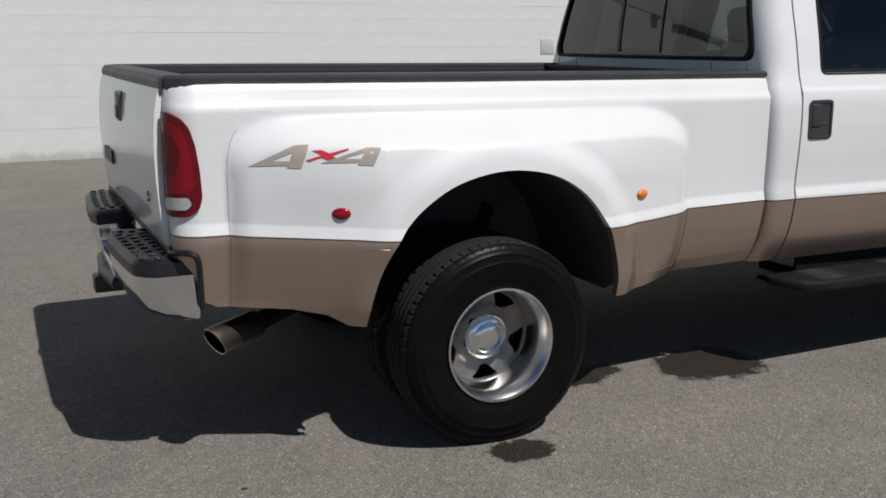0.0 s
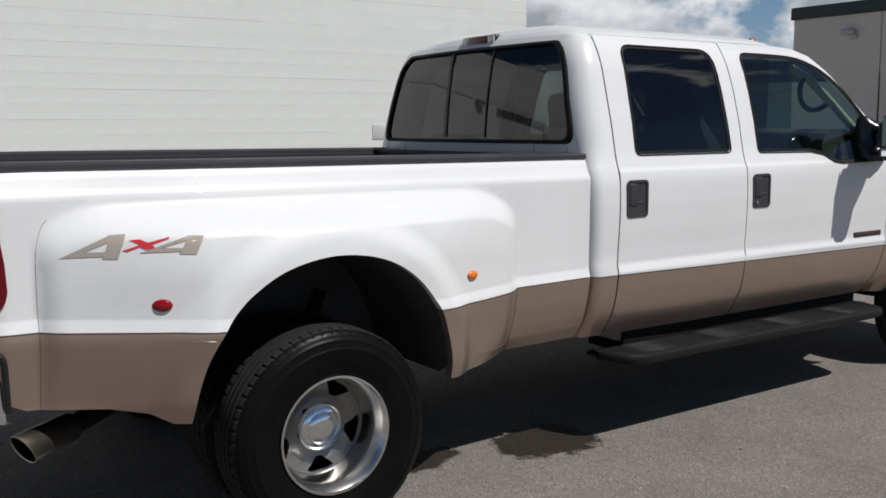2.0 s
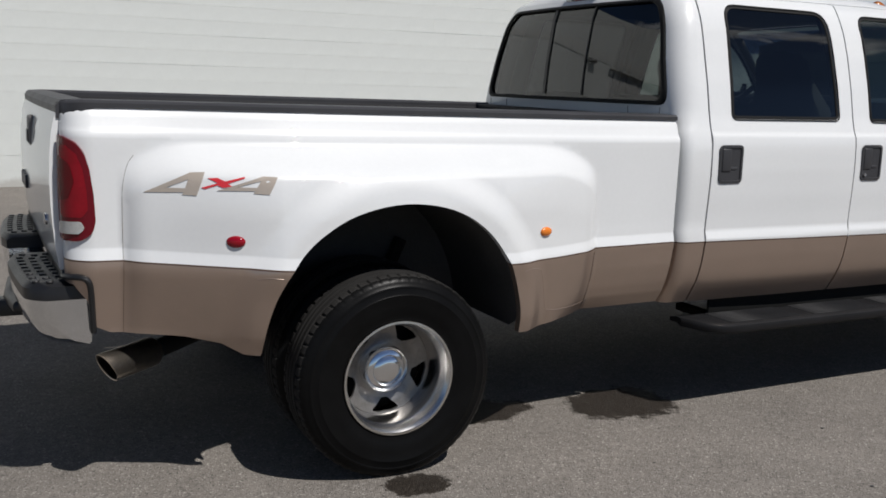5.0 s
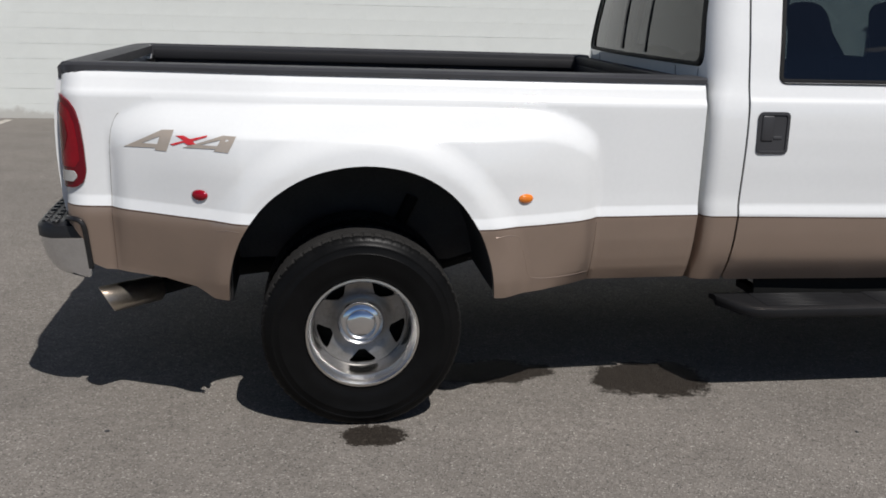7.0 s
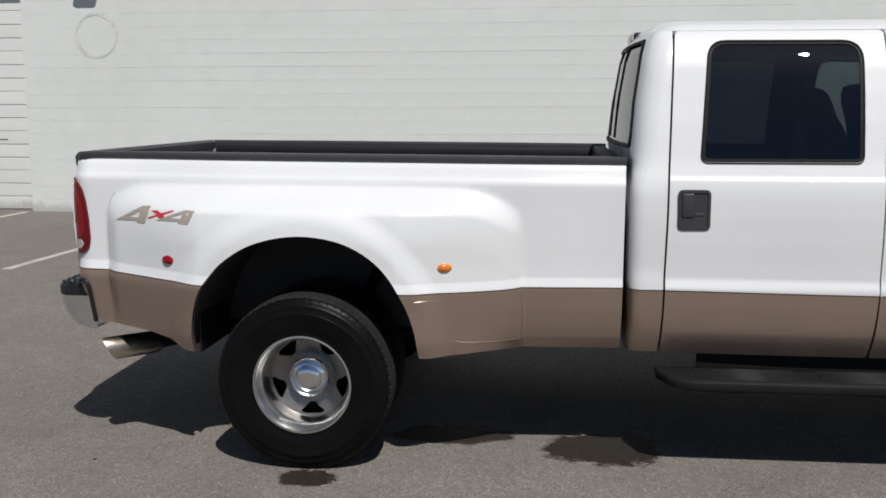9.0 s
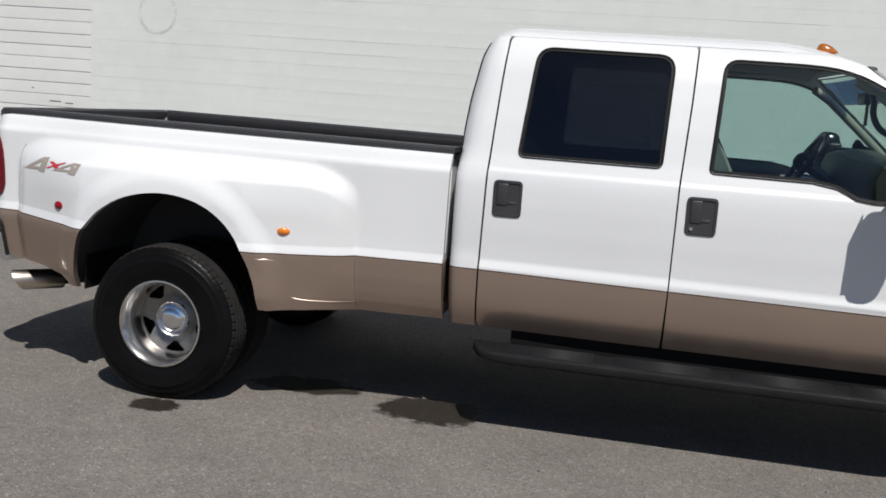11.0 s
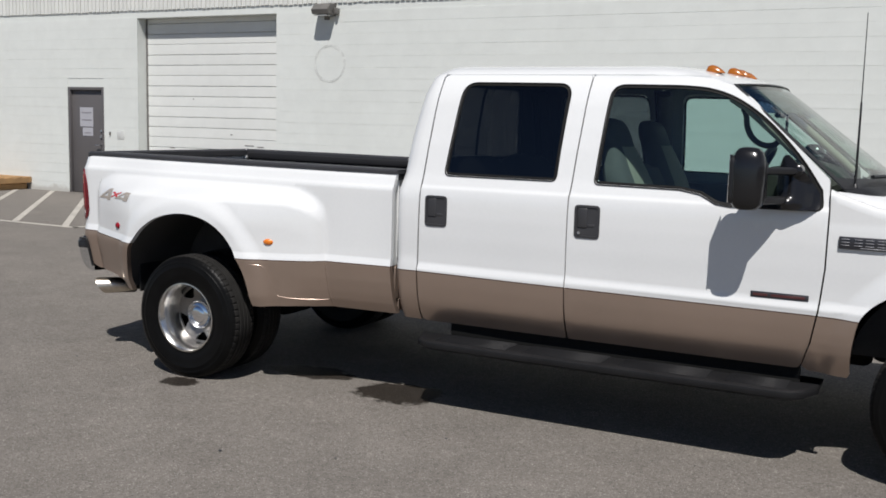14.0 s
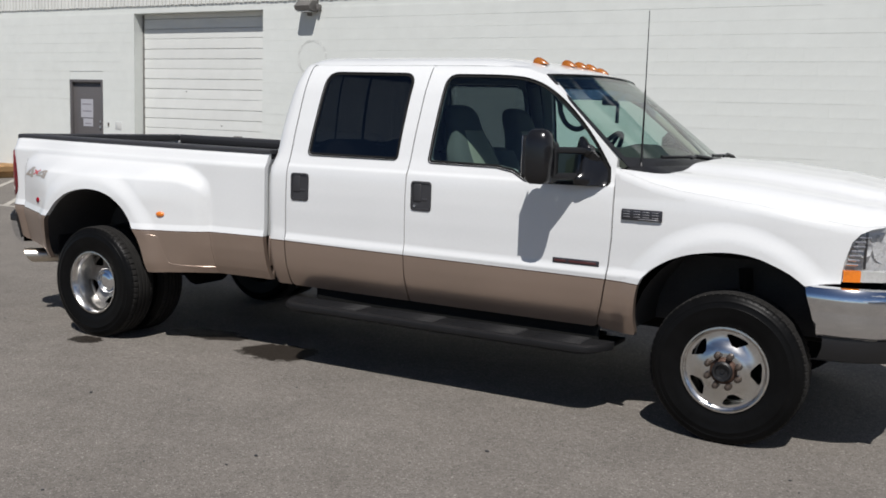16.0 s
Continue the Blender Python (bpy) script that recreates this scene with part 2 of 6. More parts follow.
BLOCK = wall_mat("painted_block", (0.660, 0.681, 0.650), 0.004)
MORTAR = wall_mat("painted_joint", (0.66, 0.682, 0.65), 0.0)
BRICK = wall_mat("painted_brick", (0.66, 0.665, 0.63), 0.05, 0.8)
SHUTTER = wall_mat("painted_shutter", (0.68, 0.692, 0.665), 0.02, 0.15)
CONCRETE = wall_mat("tilt_up_concrete", (0.72, 0.65, 0.57), 0.03, 0.6)
FASCIA = mat("dark_green_fascia", (0.018, 0.032, 0.034), 0.5, 0, 0.15, 0.6, 9, 0.1)
DOOR_GREY = mat("grey_door_paint", (0.105, 0.098, 0.098), 0.45, 0, 0.08, 2, 60, 0.1)
PAPER = mat("paper", (0.38, 0.38, 0.41), 0.7, 0, 0.05, 10, 200)
INK = mat("ink", (0.24, 0.23, 0.25), 0.7)
LAMP_LENS = mat("yellowish_lens", (0.36, 0.34, 0.16), 0.3)
SCUFF = mat("grey_scuff", (0.20, 0.19, 0.18), 0.8, 0, 0.3, 8, 60)
PATCH = mat("grey_cover_paint", (0.47, 0.485, 0.475), 0.6, 0, 0.15, 6, 60, 0.2)
BOX_GREY = mat("grey_metal_box", (0.50, 0.515, 0.51), 0.5, 0.2, 0.1, 5, 80, 0.1)
PLATE = mat("off_white_cover_plate", (0.55, 0.558, 0.54), 0.6, 0, 0.08, 6, 80, 0.1)
BRONZE = mat("dark_bronze_metal", (0.16, 0.152, 0.142), 0.5, 0.3, 0.15, 6, 80, 0.1)
RING = mat("ring_stain", (0.615, 0.63, 0.60), 0.8, 0, 0.3, 5, 40)
LINE = mat("worn_white_line", (0.45, 0.42, 0.37), 0.8, 0, 0.25, 3, 40, 0.4, dirt=(0.2, 0.19, 0.17), dirt_amount=0.8)
PALLET = mat("pallet_wood", (0.42, 0.25, 0.11), 0.8, 0, 0.25, 3, 60, 0.4, rand=0.15)
KERB = mat("kerb_concrete", (0.40, 0.38, 0.35), 0.85, 0, 0.15, 2, 50, 0.5)


def asphalt_mat():
    m, n, k, p = nodes_of("asphalt")
    c = n.new("ShaderNodeTexCoord").outputs["Object"]
    stones = n.new("ShaderNodeTexVoronoi")
    stones.inputs["Scale"].default_value = 175.0
    k.new(c, stones.inputs["Vector"])
    cellv = n.new("ShaderNodeSeparateColor")
    k.new(stones.outputs["Color"], cellv.inputs["Color"])
    chips = ramp_node(n, k, cellv.outputs["Red"], 0.0, (0.118, 0.108, 0.097, 1), 1.0, (0.175, 0.16, 0.144, 1))
    e = chips.color_ramp.elements.new(0.92)
    e.color = (0.171, 0.157, 0.142, 1)
    chips.color_ramp.elements[2].color = (0.285, 0.272, 0.248, 1)
    e = chips.color_ramp.elements.new(0.08)
    e.color = (0.126, 0.115, 0.103, 1)
    chips.color_ramp.elements[0].color = (0.065, 0.062, 0.058, 1)
    big, mid, fine = noise_node(n, k, c, 0.22, 6, 0.6), noise_node(n, k, c, 2.1, 7, 0.65), noise_node(n, k, c, 34, 5, 0.7)
    t = mixing(n, k, "MULTIPLY", 1.0, chips.outputs["Color"], ramp_node(n, k, big.outputs["Fac"], 0.3, grey(1.11), 0.7, (1.37, 1.36, 1.34, 1)).outputs["Color"])
    t = mixing(n, k, "MULTIPLY", 1.0, t, ramp_node(n, k, mid.outputs["Fac"], 0.25, grey(0.86), 0.75, grey(1.12)).outputs["Color"])
    t = mixing(n, k, "MULTIPLY", 1.0, t, ramp_node(n, k, fine.outputs["Fac"], 0.25, grey(0.80), 0.75, grey(1.22)).outputs["Color"])
    # wet patches left by the wash water
    wet = None
    for (x, y, rx, ry) in ((1.34, -0.74, 0.27, 0.23), (0.62, -0.60, 0.30, 0.15), (0.035, -1.25, 0.13, 0.10)):
        mp = n.new("ShaderNodeMapping")
        mp.inputs["Location"].default_value = (-x / rx, -y / ry, 0)
        mp.inputs["Scale"].default_value = (1 / rx, 1 / ry, 0)
        k.new(c, mp.inputs["Vector"])
        ln = n.new("ShaderNodeVectorMath")
        ln.operation = "LENGTH"
        k.new(mp.outputs["Vector"], ln.inputs[0])
        wob = n.new("ShaderNodeMath")
        wob.operation = "MULTIPLY_ADD"
        wn2 = noise_node(n, k, c, 7.0 if rx > 0.2 else 16.0, 7, 0.75)
        k.new(wn2.outputs["Fac"], wob.inputs[0])
        wob.inputs[1].default_value = 1.7
        k.new(ln.outputs["Value"], wob.inputs[2])
        one = ramp_node(n, k, wob.outputs[0], 0.0, grey(1), 1.0, grey(0))
        # the ramp works on 0 to 1, so the sum is halved first
        half = n.new("ShaderNodeMath")
        half.operation = "MULTIPLY"
        half.inputs[1].default_value = 0.5
        k.new(wob.outputs[0], half.inputs[0])
        k.new(half.outputs[0], one.inputs["Fac"])
        one.color_ramp.elements[0].position, one.color_ramp.elements[1].position = 0.88, 0.95
        wet = one.outputs["Color"] if wet is None else mixing(n, k, "LIGHTEN", 1.0, wet, one.outputs["Color"])
    t = mixing(n, k, "MIX", wet, t, mixing(n, k, "MULTIPLY", 1.0, t, (0.15, 0.135, 0.122)))
    k.new(t, p.inputs["Base Color"])
    p.inputs["Specular IOR Level"].default_value = 0.12
    rr = n.new("ShaderNodeMapRange")
    rr.inputs["To Min"].default_value, rr.inputs["To Max"].default_value = 0.88, 0.62
    k.new(wet, rr.inputs["Value"])
    k.new(rr.outputs["Result"], p.inputs["Roughness"])
    b = n.new("ShaderNodeBump")
    b.inputs["Strength"].default_value, b.inputs["Distance"].default_value = 0.7, 0.006
    k.new(stones.outputs["Distance"], b.inputs["Height"])
    b2 = n.new("ShaderNodeBump")
    b2.inputs["Strength"].default_value, b2.inputs["Distance"].default_value = 0.5, 0.012
    k.new(fine.outputs["Fac"], b2.inputs["Height"])
    k.new(b.outputs["Normal"], b2.inputs["Normal"])
    k.new(b2.outputs["Normal"], p.inputs["Normal"])
    return m


ASPHALT = asphalt_mat()


from mathutils.geometry import delaunay_2d_cdt as mathutils_cdt


# ---- mesh helpers ----
def part(name, bm, mats, parent=None, label="", angle=38, at=None):
    """Links a bmesh as one mesh object, under a thing or a part."""
    me = bpy.data.meshes.new(name)
    bm.to_mesh(me)
    bm.free()
    for m in (mats if isinstance(mats, (list, tuple)) else [mats]):
        me.materials.append(m)
    me.shade_smooth()
    me.set_sharp_from_angle(angle=radians(angle))
    ob = new(name, me)
    if at is not None:
        ob.matrix_basis = at
    if parent is not None:
        ob.parent = parent
    if label:
        ob["label"] = label
    return ob


def empty(name, x=0, y=0, z=0):
    ob = new(name)
    ob.location = (x, y, z)
    ob.empty_display_size = 0.2
    return ob


def mirrored(bm):
    b = bm.copy()
    for v in b.verts:
        v.co.y = -v.co.y
    bmesh.ops.reverse_faces(b, faces=b.faces)
    return b


def both(name, bm, mats, parent, label="", angle=38):
    """The part on the near side and its mirror image on the far side."""
    far = mirrored(bm)
    return part(name, bm, mats, parent, label, angle), part(name, far, mats, parent, label, angle)


def box(bm, lo, hi, bevel=0.0, seg=2, mi=0):
    lo, hi = Vector(lo), Vector(hi)
    r = bmesh.ops.create_cube(bm, size=1.0)
    vs = r["verts"]
    for v in vs:
        v.co = Vector([(lo[i] + hi[i]) / 2 + v.co[i] * (hi[i] - lo[i]) for i in range(3)])
    fs = {f for v in vs for f in v.link_faces}
    for f in fs:
        f.material_index = mi
    if bevel:
        es = list({e for v in vs for e in v.link_edges})
        bmesh.ops.bevel(bm, geom=es, offset=bevel, segments=seg, profile=0.5, affect="EDGES", clamp_overlap=True)
    return vs


def rings(bm, loops, closed=True, caps=True, mi=0):
    """A skin over rows of points, row by row."""
    vv = [[bm.verts.new(p) for p in row] for row in loops]
    m = len(vv[0])
    for a, b in zip(vv, vv[1:]):
        for i in range(m if closed else m - 1):
            j = (i + 1) % m
            try:
                f = bm.faces.new((a[i], a[j], b[j], b[i]))
                f.material_index = mi
            except ValueError:
                pass
    if caps and closed:
        for row in (vv[0], vv[-1]):
            try:
                bm.faces.new(row).material_index = mi
            except ValueError:
                pass
    return vv


def lathe(bm, prof, seg=48, mi=0):
    """Turns (radius, y) points about the y axis."""
    loops = []
    for r, y in prof:
        loops.append([(r * math.cos(2 * math.pi * i / seg), y, r * math.sin(2 * math.pi * i / seg)) for i in range(seg)])
    return rings(bm, loops, True, False, mi)


def tube(bm, path, r, seg=10, mi=0, flat=1.0):
    """A round bar along a path; r is one radius or one per point."""
    pts = [Vector(p) for p in path]
    rr = r if isinstance(r, (list, tuple)) else [r] * len(pts)
    loops = []
    for i, p in enumerate(pts):
        d = (pts[min(i + 1, len(pts) - 1)] - pts[max(i - 1, 0)]).normalized()
        a = d.cross(Vector((0, 0, 1)))
        if a.length < 0.05:
            a = d.cross(Vector((1, 0, 0)))
        a.normalize()
        b = a.cross(d).normalized()
        loops.append([p + (a * math.cos(2 * math.pi * k / seg) + b * flat * math.sin(2 * math.pi * k / seg)) * rr[i] for k in range(seg)])
    return rings(bm, loops, True, True, mi)


def fillet(pts, r, n=5):
    """Rounds the corners of a polygon; r is one radius or one per corner."""
    out = []
    m = len(pts)
    for i, p in enumerate(pts):
        ri = r[i] if isinstance(r, (list, tuple)) else r
        p, a, b = Vector(p), Vector(pts[i - 1]), Vector(pts[(i + 1) % m])
        da, db = (a - p), (b - p)
        if ri <= 0 or da.length < 1e-6 or db.length < 1e-6:
            out.append(tuple(p))
            continue
        ua, ub = da.normalized(), db.normalized()
        ang = math.acos(max(-1, min(1, ua.dot(ub))))
        t = min(ri / max(math.tan(ang / 2), 1e-4), da.length * 0.48, db.length * 0.48)
        s, e = p + ua * t, p + ub * t
        for j in range(n + 1):
            w = j / n
            out.append(tuple(s * (1 - w) ** 2 + p * 2 * w * (1 - w) + e * w ** 2))
    return out


def resampled(loop, step, closed=True):
    out = []
    m = len(loop)
    for i in range(m if closed else m - 1):
        a, b = Vector(loop[i]), Vector(loop[(i + 1) % m])
        k = max(1, int(math.ceil((b - a).length / step)))
        out += [tuple(a.lerp(b, j / k)) for j in range(k)]
    if not closed:
        out.append(tuple(loop[-1]))
    return out


def inside(px, pz, loop):
    c = np.zeros(len(px), bool)
    m = len(loop)
    for i in range(m):
        (x0, z0), (x1, z1) = loop[i], loop[(i + 1) % m]
        if z0 == z1:
            continue
        hit = ((z0 > pz) != (z1 > pz)) & (px < (x1 - x0) * (pz - z0) / (z1 - z0) + x0)
        c ^= hit
    return c


def clearance(px, pz, loop, closed=True):
    best = np.full(len(px), 1e9)
    m = len(loop)
    for i in range(m if closed else m - 1):
        (x0, z0), (x1, z1) = loop[i], loop[(i + 1) % m]
        dx, dz = x1 - x0, z1 - z0
        t = np.clip(((px - x0) * dx + (pz - z0) * dz) / max(dx * dx + dz * dz, 1e-12), 0, 1)
        best = np.minimum(best, np.hypot(px - x0 - t * dx, pz - z0 - t * dz))
    return best


def panel(outline, holes, skin, inward, depth, lines=(), step=0.05, which=None):
    """A pressed sheet: a flat outline with holes laid on a curved skin, its edges folded inwards.
    skin(u, v) gives the place, inward(u, v) the way in; lines are kept as edges; which(u, v) picks the material."""
    loops = [resampled(outline, step)] + [resampled(h, step) for h in holes]
    open_lines = [resampled(l, step, False) for l in lines]
    pts, edges = [], []
    for l in loops:
        s = len(pts)
        pts += l
        edges += [(s + i, s + (i + 1) % len(l)) for i in range(len(l))]
    for l in open_lines:
        s = len(pts)
        pts += l
        edges += [(s + i, s + i + 1) for i in range(len(l) - 1)]
    us, vs = [p[0] for p in loops[0]], [p[1] for p in loops[0]]
    gu, gv = np.meshgrid(np.arange(min(us), max(us), step), np.arange(min(vs), max(vs), step))
    gu, gv = gu.ravel(), gv.ravel()
    ok = inside(gu, gv, loops[0])
    for h in loops[1:]:
        ok &= ~inside(gu, gv, h)
    gu, gv = gu[ok], gv[ok]
    far = np.full(len(gu), 1e9)
    for l in loops:
        far = np.minimum(far, clearance(gu, gv, l))
    for l in open_lines:
        far = np.minimum(far, clearance(gu, gv, l, False))
    keep = far > 0.35 * step
    pts += list(zip(gu[keep].tolist(), gv[keep].tolist()))
    from_cdt = mathutils_cdt([Vector(p) for p in pts], edges, [], 0, 1e-6)
    vco, faces = from_cdt[0], from_cdt[2]
    cu = np.array([sum(vco[i][0] for i in f) / 3 for f in faces])
    cv = np.array([sum(vco[i][1] for i in f) / 3 for f in faces])
    good = inside(cu, cv, loops[0])
    for h in loops[1:]:
        good &= ~inside(cu, cv, h)
    bm = bmesh.new()
    lu, lv = bm.verts.layers.float.new("skin_u"), bm.verts.layers.float.new("skin_v")
    fold = bm.faces.layers.int.new("fold")
    vv = {}
    for f, g, u, v in zip(faces, good, cu, cv):
        if not g:
            continue
        ids = []
        for i in f:
            if i not in vv:
                nv = bm.verts.new(skin(vco[i][0], vco[i][1]))
                nv[lu], nv[lv] = vco[i][0], vco[i][1]
                vv[i] = nv
            ids.append(vv[i])
        try:
            nf = bm.faces.new(ids)
        except ValueError:
            continue
        if which:
            nf.material_index = which(u, v)
    if depth:
        back_of = {nv: inward(vco[i][0], vco[i][1]) for i, nv in vv.items()}
        made = {}
        for e in [e for e in bm.edges if len(e.link_faces) == 1]:
            idx = e.link_faces[0].material_index
            q = []
            for v in e.verts:
                if v not in made:
                    made[v] = bm.verts.new(v.co + Vector(back_of[v]) * depth)
                q.append(made[v])
            nf = bm.faces.new((e.verts[0], e.verts[1], q[1], q[0]))
            nf.material_index = idx
            nf[fold] = 1
    bmesh.ops.recalc_face_normals(bm, faces=bm.faces)
    return bm


def pressed(obs, skin):
    """Gives panels the exact normals of their curved skin, so that they shade as smoothly as pressed steel."""
    for ob in obs:
        me = ob.data
        pu, pv, fo = me.attributes["skin_u"].data, me.attributes["skin_v"].data, me.attributes["fold"].data
        known = {}
        normals = [Vector((0, 0, 1))] * len(me.loops)
        for p in me.polygons:
            for li in p.loop_indices:
                vi = me.loops[li].vertex_index
                if fo[p.index].value:
                    normals[li] = p.normal
                    continue
                if vi not in known:
                    u, v, e = pu[vi].value, pv[vi].value, 0.004
                    n = (Vector(skin(u + e, v)) - Vector(skin(u - e, v))).cross(Vector(skin(u, v + e)) - Vector(skin(u, v - e)))
                    n = n.normalized()
                    if me.vertices[vi].co.y > 0:
                        n.y = -n.y
                    known[vi] = n
                n = known[vi]
                normals[li] = n if n.dot(p.normal) > 0 else -n
        me.normals_split_custom_set(normals)


def strip(bm, loop, wide, skin, out, closed=True, mi=0):
    """A raised moulding of the given width along a loop, on a skin, standing proud by out."""
    pts = [Vector(p) for p in loop]
    m = len(pts)
    rows = []
    for i in range(m):
        a, b = pts[i - 1 if closed else max(i - 1, 0)], pts[(i + 1) % m if closed else min(i + 1, m - 1)]
        d = (b - a).normalized()
        nrm = Vector((d.y, -d.x))
        p0, p1 = pts[i], pts[i] + nrm * wide
        row = []
        for q, o in ((p0, 0.0), (p0.lerp(p1, 0.15), out), (p0.lerp(p1, 0.85), out), (p1, 0.0)):
            s = Vector(skin(q.x, q.y))
            row.append((s.x, s.y - o, s.z))
        rows.append(row)
    if closed:
        rows.append(rows[0])
    vv = [[bm.verts.new(p) for p in r] for r in (rows[:-1] if closed else rows)]
    if closed:
        vv.append(vv[0])
    for a, b in zip(vv, vv[1:]):
        for k in range(3):
            f = bm.faces.new((a[k], a[k + 1], b[k + 1], b[k]))
            f.material_index = mi


def smooth_table(zs, ys, lo=0.3, hi=2.1, k=7):
    z = np.linspace(lo, hi, 901)
    y = np.interp(z, zs, ys)
    w = np.hanning(k + 2)[1:-1]
    y = np.convolve(np.pad(y, k // 2, mode="edge"), w / w.sum(), mode="valid")
    return lambda q: float(np.interp(q, z, y))


def curve(pts, n=6):
    """A smooth line through the given points."""
    q = [Vector(p) for p in pts]
    q = [q[0] * 2 - q[1]] + q + [q[-1] * 2 - q[-2]]
    out = []
    for i in range(1, len(q) - 2):
        for j in range(n):
            t = j / n
            a, b, c, d = q[i - 1], q[i], q[i + 1], q[i + 2]
            out.append(tuple(0.5 * (2 * b + (c - a) * t + (2 * a - 5 * b + 4 * c - d) * t * t + (3 * b - a - 3 * c + d) * t ** 3)))
    out.append(tuple(q[-2]))
    return out


def clamp(x, a=0.0, b=1.0):
    return max(a, min(b, x))


def ease(x):
    x = clamp(x)
    return x * x * (3 - 2 * x)


# ---- ground ----
bm = bmesh.new()
S = 900.0


def gz(x, y):
    """The asphalt sinks by a finger's width towards the truck's tail."""
    return -(0.008 + 0.010 * ease((4.2 - x) / 3.0)) * ease((x + 4.2) / 1.6) * ease((3.6 - y) / 2.4) * ease((12 - x) / 5) * ease((y + 14) / 4)


cuts = [-S, -60, -20, -8] + [-4.5 + 0.5 * i for i in range(34)] + [20, 60, S]
cuts_y = [-S, -60, -20, -15] + [-14 + 0.5 * i for i in range(40)] + [20, 60, S]
vv = [[bm.verts.new((x, y, gz(x, y))) for x in cuts] for y in cuts_y]
for a, b in zip(vv, vv[1:]):
    for i in range(len(cuts) - 1):
        bm.faces.new((a[i], a[i + 1], b[i + 1], b[i]))
ground = part("ground", bm, ASPHALT)
tagged(ground, "worn grey asphalt car park with small wet patches", "ground", kind="structure")

# ---- the pickup truck ----
truck = empty("pickup_truck")
tagged(truck, "white and tan crew-cab dually pickup truck parked on asphalt", "pickup truck")

HUB = 0.388
cab_y = smooth_table(
    [0.44, 0.49, 0.54, 0.60, 0.65, 0.70, 0.75, 0.797, 0.803, 0.841, 0.90, 1.00, 1.10, 1.18, 1.246, 1.268, 1.285, 1.345, 1.50, 1.65, 1.75, 1.80, 1.85, 1.90, 1.93, 1.95],
    [-0.865, -0.897, -0.930, -0.962, -0.979, -0.990, -0.997, -1.003, -1.0055, -0.9925, -0.994, -0.999, -1.001, -0.999, -0.994, -0.990, -0.978, -0.958, -0.920, -0.874, -0.838, -0.814, -0.786, -0.752, -0.70, -0.66])
bed_base = smooth_table(
    [0.46, 0.50, 0.56, 0.77, 0.80, 0.83, 0.90, 1.22, 1.252, 1.276, 1.30, 1.325, 1.345],
    [-0.962, -0.970, -0.982, -0.996, -0.998, -0.997, -0.996, -0.999, -0.998, -0.981, -0.973, -0.962, -0.945])


bed_tuck = smooth_table([0.46, 0.50, 0.56, 0.62, 0.69, 0.80], [0.100, 0.080, 0.050, 0.028, 0.012, 0.0])


def tan_line(x):
    """The height of the seam between the white and the tan paint."""
    return float(np.interp(x, [-1.20, -0.93, -0.42, 0.465, 0.70, 0.975, 1.42, 1.45, 3.7, 3.95], [0.838, 0.834, 0.810, 0.786, 0.788, 0.795, 0.797, 0.79, 0.772, 0.765]))


def two_tone(x, z):
    d = z - tan_line(x)
    return 0 if d > 0.006 else (2 if d > 0 else 1)


def paint_lines(x0, x1):
    xs = np.linspace(x0, x1, max(2, int(abs(x1 - x0) / 0.05) + 1))
    out = [[(float(x), tan_line(x) + d) for x in xs] for d in (0.0, 0.006, 0.022, 0.038, 0.044, 0.050)]
    if x0 < 3.0:
        # the two edges of the belt crease
        out += [[(float(x), z) for x in xs] for z in (1.252, 1.264, 1.277)]
    return out


PAINT = [WHITE, TAN, STRIPE]


def side_base(x, z):
    """The bed side without its fender: it draws in towards the tail and the lower rear corner."""
    ledge = 0.011 * clamp((tan_line(x) + 0.046 - z) / 0.044)
    plain = 1 - ease((0.975 - x) / 0.30)
    return bed_base(z) - ledge + bed_tuck(z) * plain + 0.055 * ease((-0.30 - x) / 0.60) + 0.035 * clamp((0.80 - z) / 0.22) * ease((-0.60 - x) / 0.35) + 0.018 * ease((x - 0.95) / 0.46)


def flare(x, z):
    """1 at the wheel arch, growing outwards."""
    return math.hypot((x - 0.01) / 0.51, (z - 0.50) / 0.53) if z > 0.5 else abs(x - 0.01) / 0.51


def flare_line(r):
    return [(0.01 + 0.51 * r * math.cos(a), 0.50 + 0.53 * r * math.sin(a)) for a in np.linspace(0.06, math.pi - 0.06, 48)]


def pad_top(x):
    """The upper edge of the swollen fender, rounded down at both ends."""
    return 1.237 - 0.110 * clamp((x - 0.62) / 0.338) ** 2.6 - 0.085 * clamp((-0.70 - x) / 0.255) ** 2.6


def bulge(x, z):
    """How far the dually fender swells out of the bed side."""
    if x < -0.45:
        t = clamp((x + 0.955) / 0.505)
        rx = 0.82 * (1 - (1 - t) ** 1.38) + 0.18 * (1 - (1 - clamp(t / 0.16)) ** 2.2)
    elif x > 0.42:
        t = clamp((0.958 - x) / 0.538)
        rx = 0.78 * (1 - (1 - t) ** 1.35) + 0.22 * (1 - (1 - clamp(t / 0.22)) ** 2.2)
    else:
        rx = 1.0
    top = pad_top(x)
    q = top - z
    fz = 0.66 * ease(q / 0.125) + 0.34 * (1 - (1 - clamp(q / 0.26)) ** 1.8)
    k = 0.56 + (0.30 - 0.56) * ease((x + 0.3) / 0.6)
    tuck = 1 - k * clamp((0.80 - z) / 0.31) ** 1.25
    lip = 0.024 * ease((1.31 - flare(x, z)) / 0.21) * clamp(q / 0.05)
    kick = 0.020 * ease((1.24 - flare(x, z)) / 0.20) * ease((0.74 - z) / 0.20)
    return 0.172 * rx * fz * tuck + lip + kick


